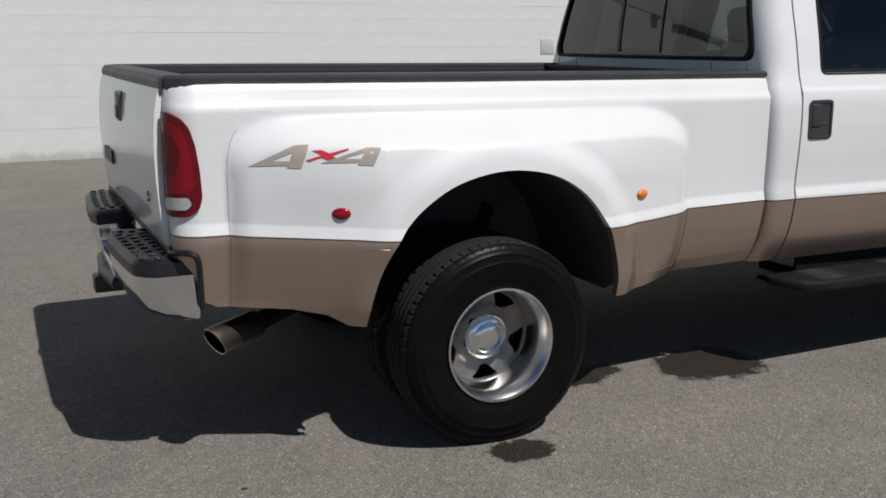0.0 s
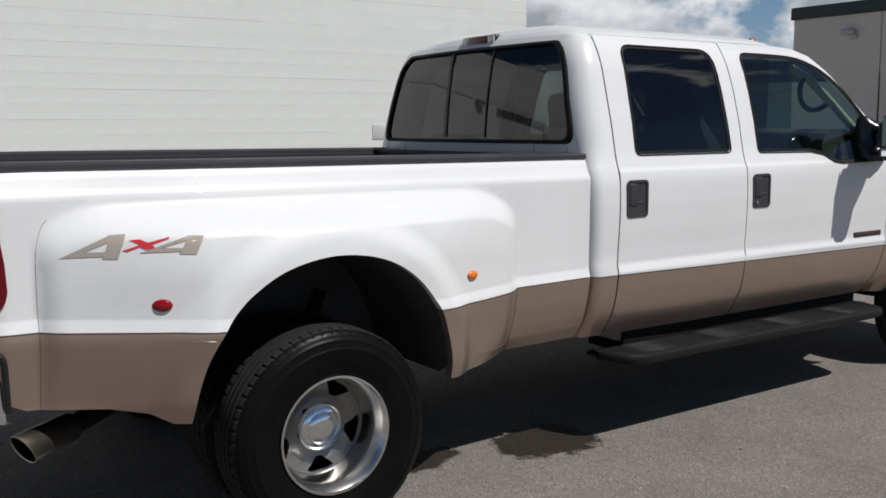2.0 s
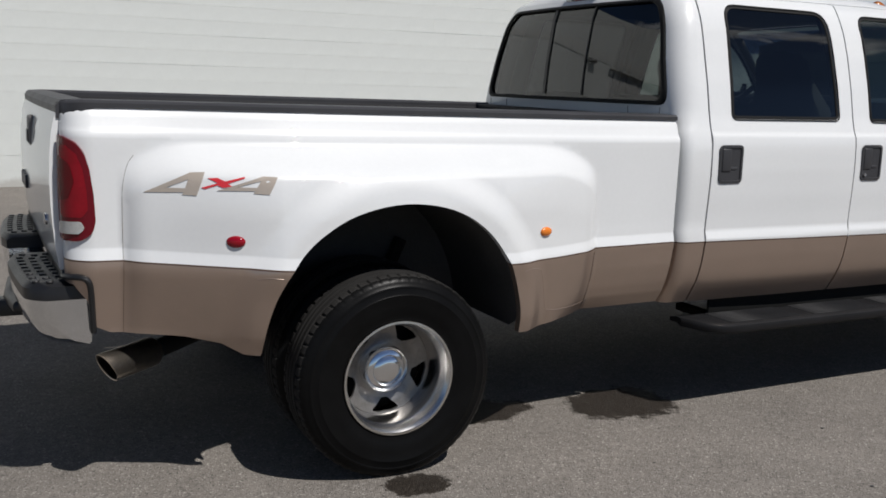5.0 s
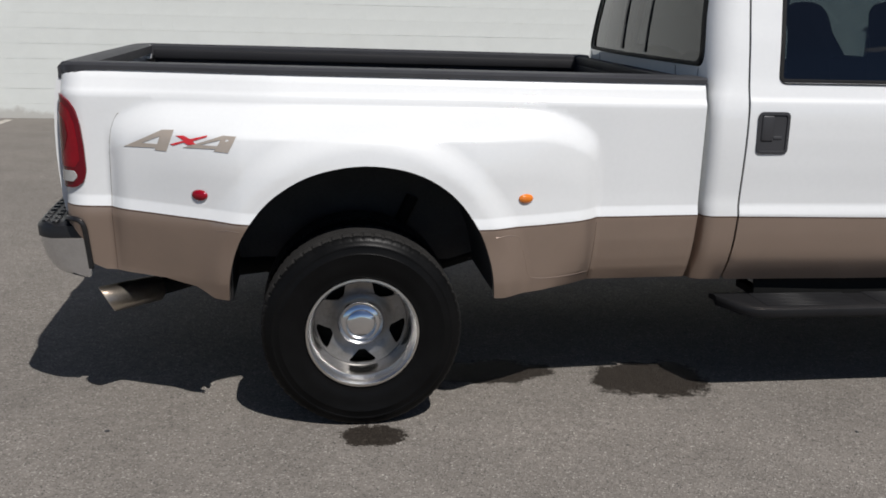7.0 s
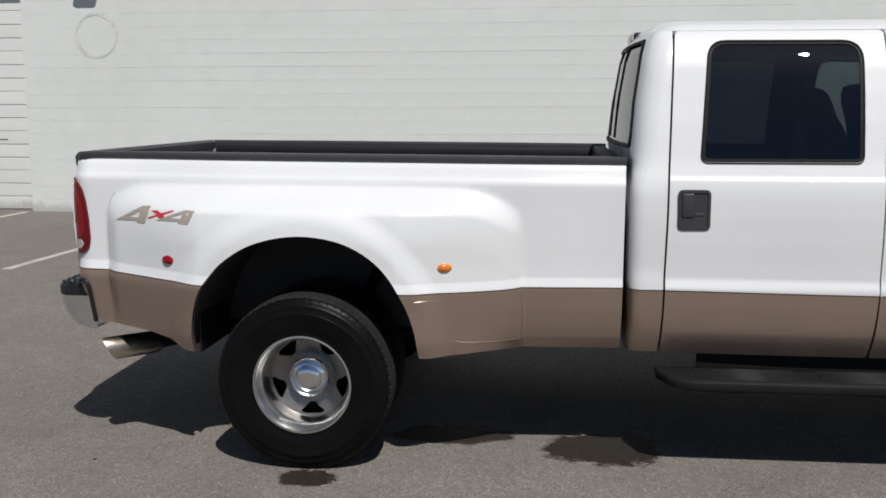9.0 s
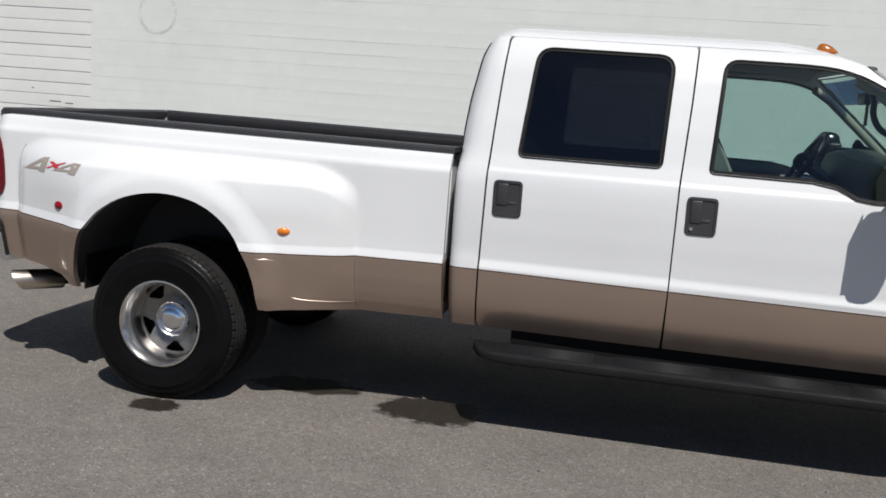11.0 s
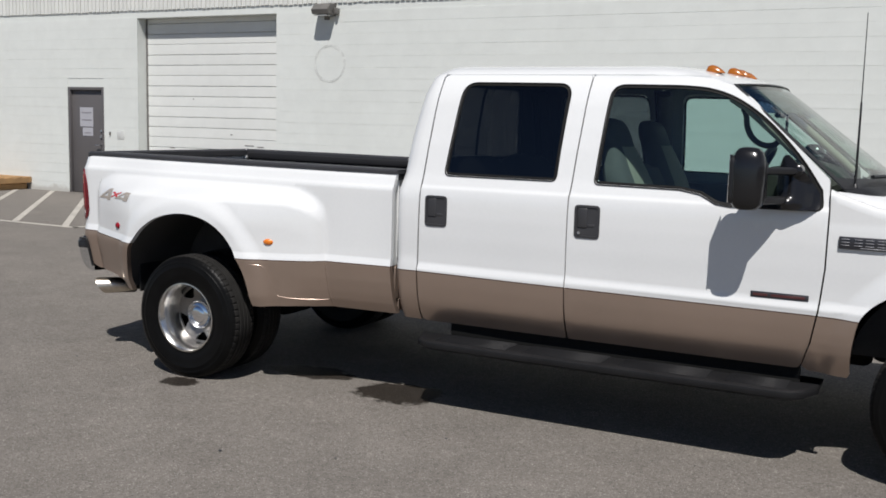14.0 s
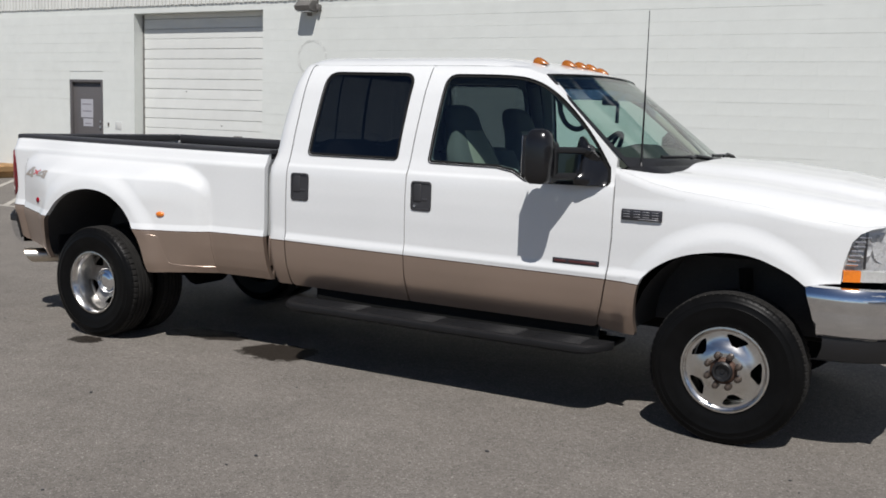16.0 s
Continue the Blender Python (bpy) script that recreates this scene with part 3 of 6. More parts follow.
def rake(x, z):
    """The rails climb a little towards the tail."""
    return 0.020 * clamp((1.41 - x) / 2.5) * clamp((z - 0.95) / 0.35)


def raked(bm):
    for v in bm.verts:
        v.co.z += rake(v.co.x, v.co.z)
    return bm


RR = 0.10


def bed_skin(u, v, out=0.0):
    """The bed side; past the rear corner u runs round into the tail."""
    if u >= -1.04:
        return (u, side_base(u, v) - bulge(u, v) - out, v + rake(u, v))
    a = min((-1.04 - u) / RR, math.pi / 2)
    return (-1.04 - (RR + out) * math.sin(a), side_base(-1.04, v) + RR - (RR + out) * math.cos(a), v + rake(-1.1, v))


def bed_in(u, v):
    a = clamp((-1.04 - u) / RR, 0, 1.57)
    return (math.sin(a), math.cos(a), 0)


arch_pts = [(-0.512, 0.49), (-0.503, 0.60), (-0.472, 0.72), (-0.42, 0.82), (-0.33, 0.92), (-0.19, 0.998), (0.0, 1.032), (0.19, 1.006), (0.335, 0.925), (0.437, 0.795), (0.497, 0.645), (0.52, 0.50)]
arch = curve(arch_pts, 5)
bed_outline = ([(1.394, 0.509), (1.399, 1.20), (1.402, 1.336), (-0.30, 1.345), (-1.03, 1.347), (-1.09, 1.342), (-1.145, 1.328), (-1.195, 1.308), (-1.195, 0.765), (-1.125, 0.755), (-1.075, 0.70), (-1.045, 0.60), (-1.0, 0.577), (-0.76, 0.562), (-0.64, 0.535), (-0.57, 0.495)]
               + arch + [(0.56, 0.498), (0.78, 0.510), (0.96, 0.510)])
bm = panel(bed_outline, [], bed_skin, bed_in, 0.035, paint_lines(-1.195, 1.40) + [[(float(x), pad_top(x) - d) for x in np.linspace(-0.94, 0.95, 60)] for d in (0.0, 0.02, 0.04, 0.06, 0.08, 0.10, 0.125)] + [[(-0.955, 0.58), (-0.955, 1.14)], [(0.958, 0.53), (0.958, 1.12)], [(0.925, 0.53), (0.925, 1.13)], flare_line(1.32), flare_line(1.28), flare_line(1.24), flare_line(1.20), flare_line(1.16), flare_line(1.12), flare_line(1.08)], 0.022, two_tone)
near, far = both("bed_side", bm, PAINT, truck, "white over tan dually bed side", 24)
pressed((near, far), bed_skin)


# tail lamps
lamp = fillet([(-1.190, 0.913), (-1.150, 0.906), (-1.090, 0.908), (-1.052, 0.932), (-1.042, 0.975), (-1.046, 1.060), (-1.056, 1.140), (-1.072, 1.195), (-1.100, 1.226), (-1.145, 1.241), (-1.190, 1.246)], [0.01, 0.03, 0.05, 0.05, 0.05, 0.1, 0.1, 0.08, 0.06, 0.05, 0.01])
lamp_skin = lambda u, v: bed_skin(u, v, 0.008 + 0.003 * math.sin((v - 0.91) * 9.0))
bm = panel(lamp, [], lamp_skin, bed_in, 0.02, [], 0.025)
lens_r, lens_l = both("tail_lamp", bm, RED_RIM, truck, "red tail lamp lens with a dark rim")
glow = fillet([(-1.165, 0.986), (-1.082, 0.986), (-1.064, 1.012), (-1.066, 1.070), (-1.076, 1.140), (-1.096, 1.190), (-1.135, 1.214), (-1.165, 1.216)], 0.02)
bm3 = panel(glow, [], lambda u, v: bed_skin(u, v, 0.0092 + 0.003 * math.sin((v - 0.91) * 9.0)), bed_in, 0.003, [], 0.025)
inner = fillet([(-1.178, 1.035), (-1.125, 1.045), (-1.102, 1.100), (-1.115, 1.155), (-1.178, 1.195)], 0.03)
bm = panel(inner, [], lambda u, v: bed_skin(u, v, 0.0102 + 0.0034 * math.sin((v - 0.91) * 9.0)), bed_in, 0.004, [], 0.025)
rev = fillet([(-1.180, 0.930), (-1.092, 0.933), (-1.074, 0.952), (-1.086, 0.974), (-1.180, 0.970)], 0.014)
bm2 = panel(rev, [], lambda u, v: bed_skin(u, v, 0.012), bed_in, 0.006, [], 0.02)
for b, m, nm in ((bm3, RED, "brake_lens"), (bm, RED_DARK, "lamp_bowl"), (bm2, CLEAR, "reversing_lens")):
    o = mirrored(b)
    part(nm, b, m, lens_r, {"brake_lens": "bright red brake lens", "lamp_bowl": "dark red inner lens", "reversing_lens": "clear reversing lens"}[nm])
    part(nm, o, m, lens_l, {"brake_lens": "bright red brake lens", "lamp_bowl": "dark red inner lens", "reversing_lens": "clear reversing lens"}[nm])

# side marker lamps on the fender
for x, z, m, nm, rz in ((0.632, 0.900, AMBER, "amber_marker", 0.019), (-0.607, 0.912, RED, "red_marker", 0.021)):
    bm = bmesh.new()
    bmesh.ops.create_uvsphere(bm, u_segments=20, v_segments=10, radius=1.0)
    ny = side_base(x, z) - bulge(x, z)
    slope = (bulge(x + 0.02, z) - side_base(x + 0.02, z) - bulge(x - 0.02, z) + side_base(x - 0.02, z)) / 0.04
    for v in bm.verts:
        c = v.co.copy()
        v.co = Vector((x + c.x * 0.031, ny - c.y * -0.014 - slope * c.x * 0.031, z + c.z * rz))
    both(nm, bm, m, truck, "small oval " + ("amber" if m is AMBER else "red") + " side marker lamp")

# lettering 4x4: two slanted fours and a cross between them
def decal(name, loop, hole, m, label):
    b = panel(loop, [hole] if hole else [], lambda u, v: bed_skin(u, v, 0.0022), bed_in, 0.0015, [], 0.025)
    return both(name, b, m, truck, label, 30)


decal("decal_four", [(-0.891, 1.071), (-0.744, 1.137), (-0.698, 1.139), (-0.728, 1.063), (-0.773, 1.065), (-0.768, 1.073)], [(-0.822, 1.087), (-0.752, 1.115), (-0.763, 1.086)], DECAL, "grey four of the decal")
decal("decal_four", [(-0.664, 1.080), (-0.514, 1.129), (-0.466, 1.127), (-0.497, 1.070), (-0.549, 1.073), (-0.543, 1.081)], [(-0.600, 1.093), (-0.523, 1.114), (-0.536, 1.092)], DECAL, "grey four of the decal")
decal("decal_cross", [(-0.713, 1.089), (-0.660, 1.105), (-0.691, 1.120), (-0.661, 1.122), (-0.637, 1.111), (-0.573, 1.127), (-0.574, 1.122), (-0.628, 1.104), (-0.616, 1.094), (-0.646, 1.090), (-0.662, 1.098), (-0.701, 1.085)], None, DECAL_RED, "red cross of the decal")

# the thin joints where the fender meets the bed side
for pts in ([(-0.956, 0.575), (-0.956, 0.80), (-0.955, 1.02), (-0.950, 1.10), (-0.935, 1.155), (-0.915, 1.185)], [(0.959, 0.520), (0.959, 0.70), (0.959, 0.78)]):
    bm = bmesh.new()
    tube(bm, [bed_skin(u, v, 0.0002) for u, v in resampled(curve(pts, 4), 0.02, False)], 0.0008, 6)
    both("fender_joint", bm, STRIPE, truck, "thin dark joint line")

# style lines pressed into the flare's lower corners
for pts in (curve([(0.508, 0.757), (0.56, 0.760), (0.600, 0.752), (0.617, 0.730), (0.640, 0.660), (0.660, 0.590), (0.690, 0.567), (0.80, 0.558), (0.95, 0.556)], 4), [(-0.462, 0.786), (-0.50, 0.790), (-0.545, 0.784)]):
    bm = bmesh.new()
    tube(bm, [bed_skin(u, v, -0.0008) for u, v in resampled(pts, 0.02, False)], 0.0019, 6)
    both("style_line", bm, TAN, truck, "pressed style line")

# bed: rail caps, inner box, floor, front wall
bm = bmesh.new()
prof = [(-0.962, 1.336), (-0.962, 1.352), (-0.950, 1.360), (-0.80, 1.362), (-0.785, 1.352), (-0.785, 1.30), (-0.80, 1.30), (-0.80, 1.335), (-0.94, 1.335)]
loops = []
for x in list(np.linspace(1.406, -1.03, 26)) + [-1.07, -1.10, -1.125, -1.143]:
    draw_in = 0.018 * ease((x - 0.95) / 0.46) + 0.055 * ease((-0.30 - x) / 0.60) + (1 - math.cos(math.asin(clamp((-1.04 - x) / 0.105)))) * 0.10
    dz = -0.010 * clamp((-1.06 - x) / 0.08) ** 2
    drop = 0.030 * clamp((-1.02 - x) / 0.12)
    loops.append([(x, y + (draw_in if y < -0.9 else 0), z + dz - (drop if z == 1.336 else 0)) for y, z in prof])
rings(bm, loops, True, True)
both("bed_rail_cap", raked(bm), MOULD, truck, "black plastic bed rail cap")

bm = bmesh.new()
for x0, x1, y0, y1, z0, z1 in ((-1.03, -0.57, -0.83, -0.80, 0.86, 1.34), (-0.57, 0.57, -0.83, -0.80, 1.085, 1.34), (0.57, 1.36, -0.83, -0.80, 0.86, 1.34), (-0.57, 0.57, -0.82, -0.53, 1.085, 1.10), (-0.57, 0.57, -0.545, -0.53, 0.86, 1.09)):
    box(bm, (x0, y0, z0), (x1, y1, z1), 0.006)
for i in range(9):
    x = -0.95 + i * 0.265
    box(bm, (x, -0.802, 1.12 if -0.69 < x < 0.58 else 0.90), (x + 0.11, -0.788, 1.26), 0.01)
box(bm, (-1.03, -0.81, 1.285), (1.36, -0.775, 1.335), 0.01)
both("bed_liner_wall", raked(bm), LINER, truck, "black bed liner wall")
bm = bmesh.new()
for lo, hi in (((-1.06, -0.82, 0.80), (-0.575, 0.82, 0.855)), ((-0.575, -0.53, 0.80), (0.575, 0.53, 0.855)), ((0.575, -0.82, 0.80), (1.34, 0.82, 0.855))):
    box(bm, lo, hi, 0.004)
bed_floor = part("bed_floor", bm, LINER, truck, "black ribbed bed liner floor")
for i in range(8):
    y = -0.50 + i * 0.135
    bm = bmesh.new()
    box(bm, (-1.05, y, 0.853), (1.33, y + 0.06, 0.866), 0.004, 1)
    part("floor_rib", bm, LINER, bed_floor)
bm = bmesh.new()
box(bm, (1.32, -0.88, 0.56), (1.348, 0.88, 1.31), 0.008)
box(bm, (1.325, -0.93, 1.30), (1.402, 0.93, 1.352), 0.012)
for i in range(8):
    y = -0.74 + i * 0.195
    box(bm, (1.325, y, 0.90), (1.342, y + 0.10, 1.26), 0.008)
part("bed_front_wall", bm, LINER, truck, "black lined front bed wall")

bm = bmesh.new()
box(bm, (1.350, -0.944, 0.80), (1.388, 0.944, 1.330), 0.004, 1)
for y in (-0.900, 0.892):
    box(bm, (1.382, y, 0.84), (1.393, y + 0.008, 1.31), 0.003, 1)
part("bed_front_panel", bm, WHITE, truck, "white outer front panel of the bed")
bm = bmesh.new()
box(bm, (1.350, -0.91, 0.60), (1.388, 0.91, 0.798), 0.003, 1)
box(bm, (1.350, -0.86, 0.52), (1.388, 0.86, 0.598), 0.003, 1)
part("bed_front_skirt", bm, TAN, truck, "tan lower front panel of the bed")

bm = bmesh.new()
box(bm, (-1.075, 0.775, 1.325), (-1.045, 0.800, 1.378), 0.006)
box(bm, (-1.08, 0.765, 1.30), (-1.04, 0.805, 1.335), 0.008)
part("tailgate_latch", bm, WHITE, truck, "pale tailgate latch post")

# tailgate with cap, handle, badges
bm = bmesh.new()
loops = []
for z, dx in ((0.79, 0.0), (0.80, -0.014), (0.86, -0.024), (0.94, -0.031), (1.02, -0.036), (1.10, -0.037), (1.18, -0.034), (1.25, -0.026), (1.29, -0.018), (1.322, -0.006), (1.335, 0.01)):
    row = []
    for i in range(25):
        y = -0.838 + 1.676 * i / 24
        row.append((-1.138 + dx - 0.008 * (1 - (y / 0.84) ** 2), y, z))
    row += [(-1.07, 0.838, z), (-1.07, -0.838, z)]
    loops.append(row)
rings(bm, loops, True, True)
tailgate = part("tailgate", raked(bm), WHITE, truck, "white closed tailgate")
bm = bmesh.new()
loops = []
for i in range(25):
    y = -0.842 + 1.684 * i / 24
    x = -1.142 - 0.008 * (1 - (y / 0.84) ** 2)
    loops.append([(x - 0.004, y, 1.295), (x - 0.006, y, 1.338), (x + 0.012, y, 1.358), (-1.06, y, 1.362), (-1.04, y, 1.35), (-1.04, y, 1.31)])
rings(bm, loops, True, True)
part("tailgate_cap", raked(bm), MOULD, tailgate, "black plastic tailgate cap")
bm = bmesh.new()
box(bm, (-1.188, -0.062, 1.168), (-1.160, 0.062, 1.292), 0.030, 4)
part("handle_bezel", bm, BRONZE, tailgate, "grey tailgate handle bezel")
bm = bmesh.new()
box(bm, (-1.194, -0.044, 1.178), (-1.172, 0.044, 1.238), 0.014, 3)
part("handle", bm, BLACK, tailgate, "black tailgate handle")
bm = bmesh.new()
for y, z, ry, rz in ((-0.62, 0.945, 0.04, 0.022),):
    r = bmesh.ops.create_cone(bm, cap_ends=True, segments=28, radius1=1, radius2=0.9, depth=1)
    for v in r["verts"]:
        c = v.co.copy()
        v.co = Vector((-1.176 - c.z * 0.008, y + c.x * ry, z + c.y * rz))
part("oval_badge", bm, SILVER, tailgate, "small oval silver badge")
bm = bmesh.new()
for i in range(4):
    box(bm, (-1.190, 0.30 + i * 0.075, 0.955), (-1.174, 0.355 + i * 0.075, 1.015), 0.004, 1)
part("tailgate_badge", bm, BADGE, tailgate, "dark bars of a tailgate badge")

# rear bumper with step pads
def bumper_x(f):
    """The bumper's rear edge from the middle (0) to its end (1)."""
    return -1.292 + 0.02 * (1 - clamp(f / 0.15)) + 0.036 * f ** 2 + 0.058 * clamp((f - 0.86) / 0.14) ** 2.5


for s in (-1, 1):
    bm = bmesh.new()
    loops = []
    for i in range(25):
        f = i / 24
        y = s * (0.23 + 0.66 * f)
        xo = bumper_x(f)
        low = 0.508 + 0.03 * f ** 2 + 0.06 * (1 - clamp(f / 0.12))
        reach = -1.115 + 0.055 * f ** 2
        r = 0.5 * f ** 3
        loops.append([(xo + 0.02, y, 0.712), (xo + 0.002, y, 0.70), (xo, y, 0.672), (xo + 0.006 + 0.018 * r, y, 0.625), (xo + 0.022 + 0.04 * r, y, 0.575 + 0.012 * r), (xo + 0.05 + 0.06 * r, y, low + 0.015), (min(xo + 0.10 + 0.06 * r, reach), y, low), (reach, y, low + 0.008), (reach, y, 0.712)])
    rings(bm, loops, True, True)
    b = part("rear_bumper", bm, CHROME, truck, "scuffed chrome rear step bumper")
    bm = bmesh.new()
    loops = []
    for i in range(25):
        f = i / 24
        y = s * (0.225 + 0.670 * f)
        xo = bumper_x(f) - 0.006
        e = 0.012 if 0 < i < 24 else 0.0
        back = -1.125 + 0.07 * f ** 3
        loops.append([(xo, y, 0.700), (xo - 0.002, y, 0.735 + e * 0.4), (xo + 0.018, y, 0.748 + e), (max(xo + 0.03, back - 0.02), y, 0.748 + e), (max(xo + 0.04, back), y, 0.74), (max(xo + 0.04, back), y, 0.70)])
    rings(bm, loops, True, True)
    pad = part("step_pad", bm, BLACK, b, "black studded rubber step pad")
    bm = bmesh.new()
    for i in range(9):
        for j in range(3):
            f = (i + 0.5) / 9.8
            y, x = 0.25 + 0.66 * f + 0.02 * (j % 2), bumper_x(f) + 0.022 + j * 0.042
            box(bm, (x, min(s * y, s * (y + 0.034)), 0.757), (x + 0.024, max(s * y, s * (y + 0.034)), 0.766), 0.003, 1)
    o = part("tread_stud", bm, BLACK, b)
    o["kind"] = "stuff"
bm = bmesh.new()
box(bm, (-1.27, -0.24, 0.555), (-1.12, 0.24, 0.60), 0.012)
box(bm, (-1.20, -0.24, 0.60), (-1.13, 0.24, 0.70), 0.01)
part("bumper_centre", bm, CHROME, truck, "chrome bumper centre step")
bm = bmesh.new()
tube(bm, [(-1.10, -0.30, 0.56), (-1.26, -0.26, 0.545), (-1.28, 0, 0.535), (-1.26, 0.26, 0.545), (-1.10, 0.30, 0.56)], 0.03, 10)
box(bm, (-1.33, -0.05, 0.46), (-1.05, 0.05, 0.53), 0.008)
part("tow_hitch", bm, BLACK, truck, "black tow hitch receiver")
bm = bmesh.new()
box(bm, (-1.150, -0.86, 0.750), (-1.10, 0.86, 0.797), 0.010)
part("bumper_seal", bm, BLACK, truck, "black rubber bumper seal")
bm = bmesh.new()
tube(bm, [bed_skin(u, v, 0.003) for u, v in resampled(curve([(-1.195, 0.776), (-1.13, 0.783), (-1.085, 0.781), (-1.066, 0.755), (-1.060, 0.68), (-1.055, 0.582)], 5), 0.02, False)], 0.011, 8)
both("corner_seal", bm, BLACK, truck, "black rubber corner seal")

# exhaust
bm = bmesh.new()
tube(bm, [(-0.30, -0.52, 0.50), (-0.58, -0.56, 0.48), (-0.74, -0.66, 0.455), (-0.85, -0.745, 0.446)], [0.040, 0.038, 0.036, 0.036], 16)
pipe = part("exhaust_pipe", bm, UNDER, truck, "dull dark exhaust pipe")
seg = 28
A, D = Vector((-0.825, -0.725, 0.446)), Vector((-0.78, -0.62, -0.02)).normalized()
E1 = D.cross(Vector((0, 0, 1))).normalized()
E2 = E1.cross(D).normalized()


def tip_rings(sections):
    b = bmesh.new()
    out = []
    for d, r, slant in sections:
        row = []
        for k in range(seg):
            a = 2 * math.pi * k / seg
            ext = d + (0.030 * math.sin(a) - 0.016 * math.cos(a) if slant else 0)
            row.append(A + D * ext + E1 * math.cos(a) * r + E2 * math.sin(a) * r)
        out.append(row)
    rings(b, out, True, False)
    return b


part("exhaust_tip", tip_rings(((0.0, 0.046, 0), (0.012, 0.055, 0), (0.240, 0.056, 1), (0.239, 0.051, 1), (0.20, 0.050, 1))), TIP, pipe, "bright slash-cut exhaust tip")
# the bore is lined in the near-black underbody colour
part("exhaust_bore", tip_rings(((0.20, 0.050, 1), (0.06, 0.049, 0), (0.058, 0.002, 0))), UNDER, pipe, "near-black bore of the exhaust tip")

# ---- cab ----


def gap_x(z):
    """Where the rear door's rear edge runs."""
    return float(np.interp(z, [0.494, 0.70, 0.85, 1.10, 1.26, 1.65, 1.912], [1.570, 1.577, 1.578, 1.584, 1.586, 1.601, 1.613]))


def taper(x, z):
    """The cab narrows a little towards its back."""
    return 0.011 * ease((2.3 - x) / 0.7) * ease((1.88 - z) / 0.30)


cab_skin = lambda u, v: (u, cab_y(v) + taper(u, v), v)
cab_in = lambda u, v: (0, 1, 0.25 if v > 1.3 else 0)


def rear_x(z):
    return float(np.interp(z, [0.5, 1.2, 1.43, 1.6, 1.81, 1.87, 1.905, 1.93], [1.424, 1.424, 1.430, 1.444, 1.476, 1.495, 1.514, 1.535]))


RC = 0.10


def rc(z):
    """The radius of the cab's rear corner, tighter towards the roof."""
    return min(0.052 + (RC - 0.052) * ease((z - 1.24) / 0.14), gap_x(z) - 0.018 - rear_x(z))


def shell_skin(u, v):
    s = -1 if u < 0 else 1
    a, hw, xr = abs(u), -cab_y(v) - taper(1.5, v), rear_x(v)
    r = rc(v)
    if a <= 1.0:
        return (xr - (0.018 + 0.027 * ease((v - 1.30) / 0.09)) * (1 - a * a), s * a * (hw - r), v)
    if a <= 1.2:
        t = (a - 1.0) / 0.2 * math.pi / 2
        return (xr + r - r * math.cos(t), s * (hw - r + r * math.sin(t)), v)
    f = (a - 1.2) / 0.2
    return (xr + r + f * (gap_x(v) - 0.009 - xr - r), s * hw, v)


shell_in = lambda u, v: (1, 0, 0) if abs(u) < 1.1 else (0, -1 if u > 0 else 1, 0)
back_hole = resampled(fillet([(-1.008, 1.398), (1.008, 1.398), (1.016, 1.888), (-1.016, 1.888)], [0.07, 0.07, 0.09, 0.09], 6), 0.05)
bm = panel([(-1.4, 0.497), (1.4, 0.497), (1.4, 1.915), (-1.4, 1.915)], [back_hole], shell_skin, shell_in, 0.02,
           [[(-1.4, 0.79), (1.4, 0.79)], [(-1.4, 0.796), (1.4, 0.796)]], 0.05, lambda u, v: 0 if v > 0.796 else (2 if v > 0.79 else 1))
cab = part("cab_rear_shell", bm, PAINT, truck, "white cab rear wall and corners", 30)
# rear window
bm = panel(back_hole, [], lambda u, v: tuple(Vector(shell_skin(u, v)) + Vector((0.006, 0, 0))), shell_in, 0, [], 0.08)
back_glass = part("rear_window", bm, SMOKED, truck, "dark tinted sliding rear window")
bm = bmesh.new()
rows = []
for k, out in ((1.0, 0.001), (0.992, 0.008), (0.968, 0.009), (0.955, 0.002)):
    row = []
    for u, v in back_hole:
        vv = 1.643 + (v - 1.643) * (1 - (1 - k) * 1.75)
        row.append(Vector(shell_skin(u * k, vv)) + Vector((-out, 0, 0)))
    rows.append(row + row[:1])
rings(bm, rows, False, False)
part("window_seal", bm, SEAL, back_glass, "black rubber window seal")
for s, w in ((-0.205, 0.004), (0.150, 0.012)):
    bm = bmesh.new()
    rows = []
    for k in range(9):
        v = 1.43 + 0.44 * k / 8
        hw = -cab_y(v) - rc(v)
        u = s / hw
        p = Vector(shell_skin(u, v))
        rows.append([p + Vector((0.000, -w, 0)), p + Vector((0.000, w, 0)), p + Vector((0.010, w, 0)), p + Vector((0.010, -w, 0))])
    rings(bm, rows, True, True)
    part("slider_bar", bm, BLACK, back_glass, "black slider bar")

# the upright joints in the cab's back, below the window
for y in (0.577, 0.793):
    bm = bmesh.new()
    zs = [1.20 + 0.19 * k / 6 for k in range(7)]
    tube(bm, [Vector(shell_skin(-y / (-cab_y(z) - taper(1.5, z) - rc(z)), z)) for z in zs], 0.0022, 6)
    both("back_joint", bm, SEAM, truck, "thin grey panel joint")

# roof
def roof_front(y):
    return 3.215 + 0.125 * (1 - (y / 0.76) ** 2)


HW = -cab_y(1.915)


def roof_z(x, y, x0=1.55):
    t = clamp(abs(y) / HW)
    h = 0.067 * (1 - 0.18 * t ** 2 - 0.82 * t ** 9)
    h *= 1 - clamp((x0 + 0.16 - x) / 0.16) ** 3.2
    fx = clamp((x - 2.75) / (roof_front(y) - 2.75))
    drop = 0.047 + h - 0.022 * (1 - t * t)
    return 1.915 + h - drop * fx ** 2.2


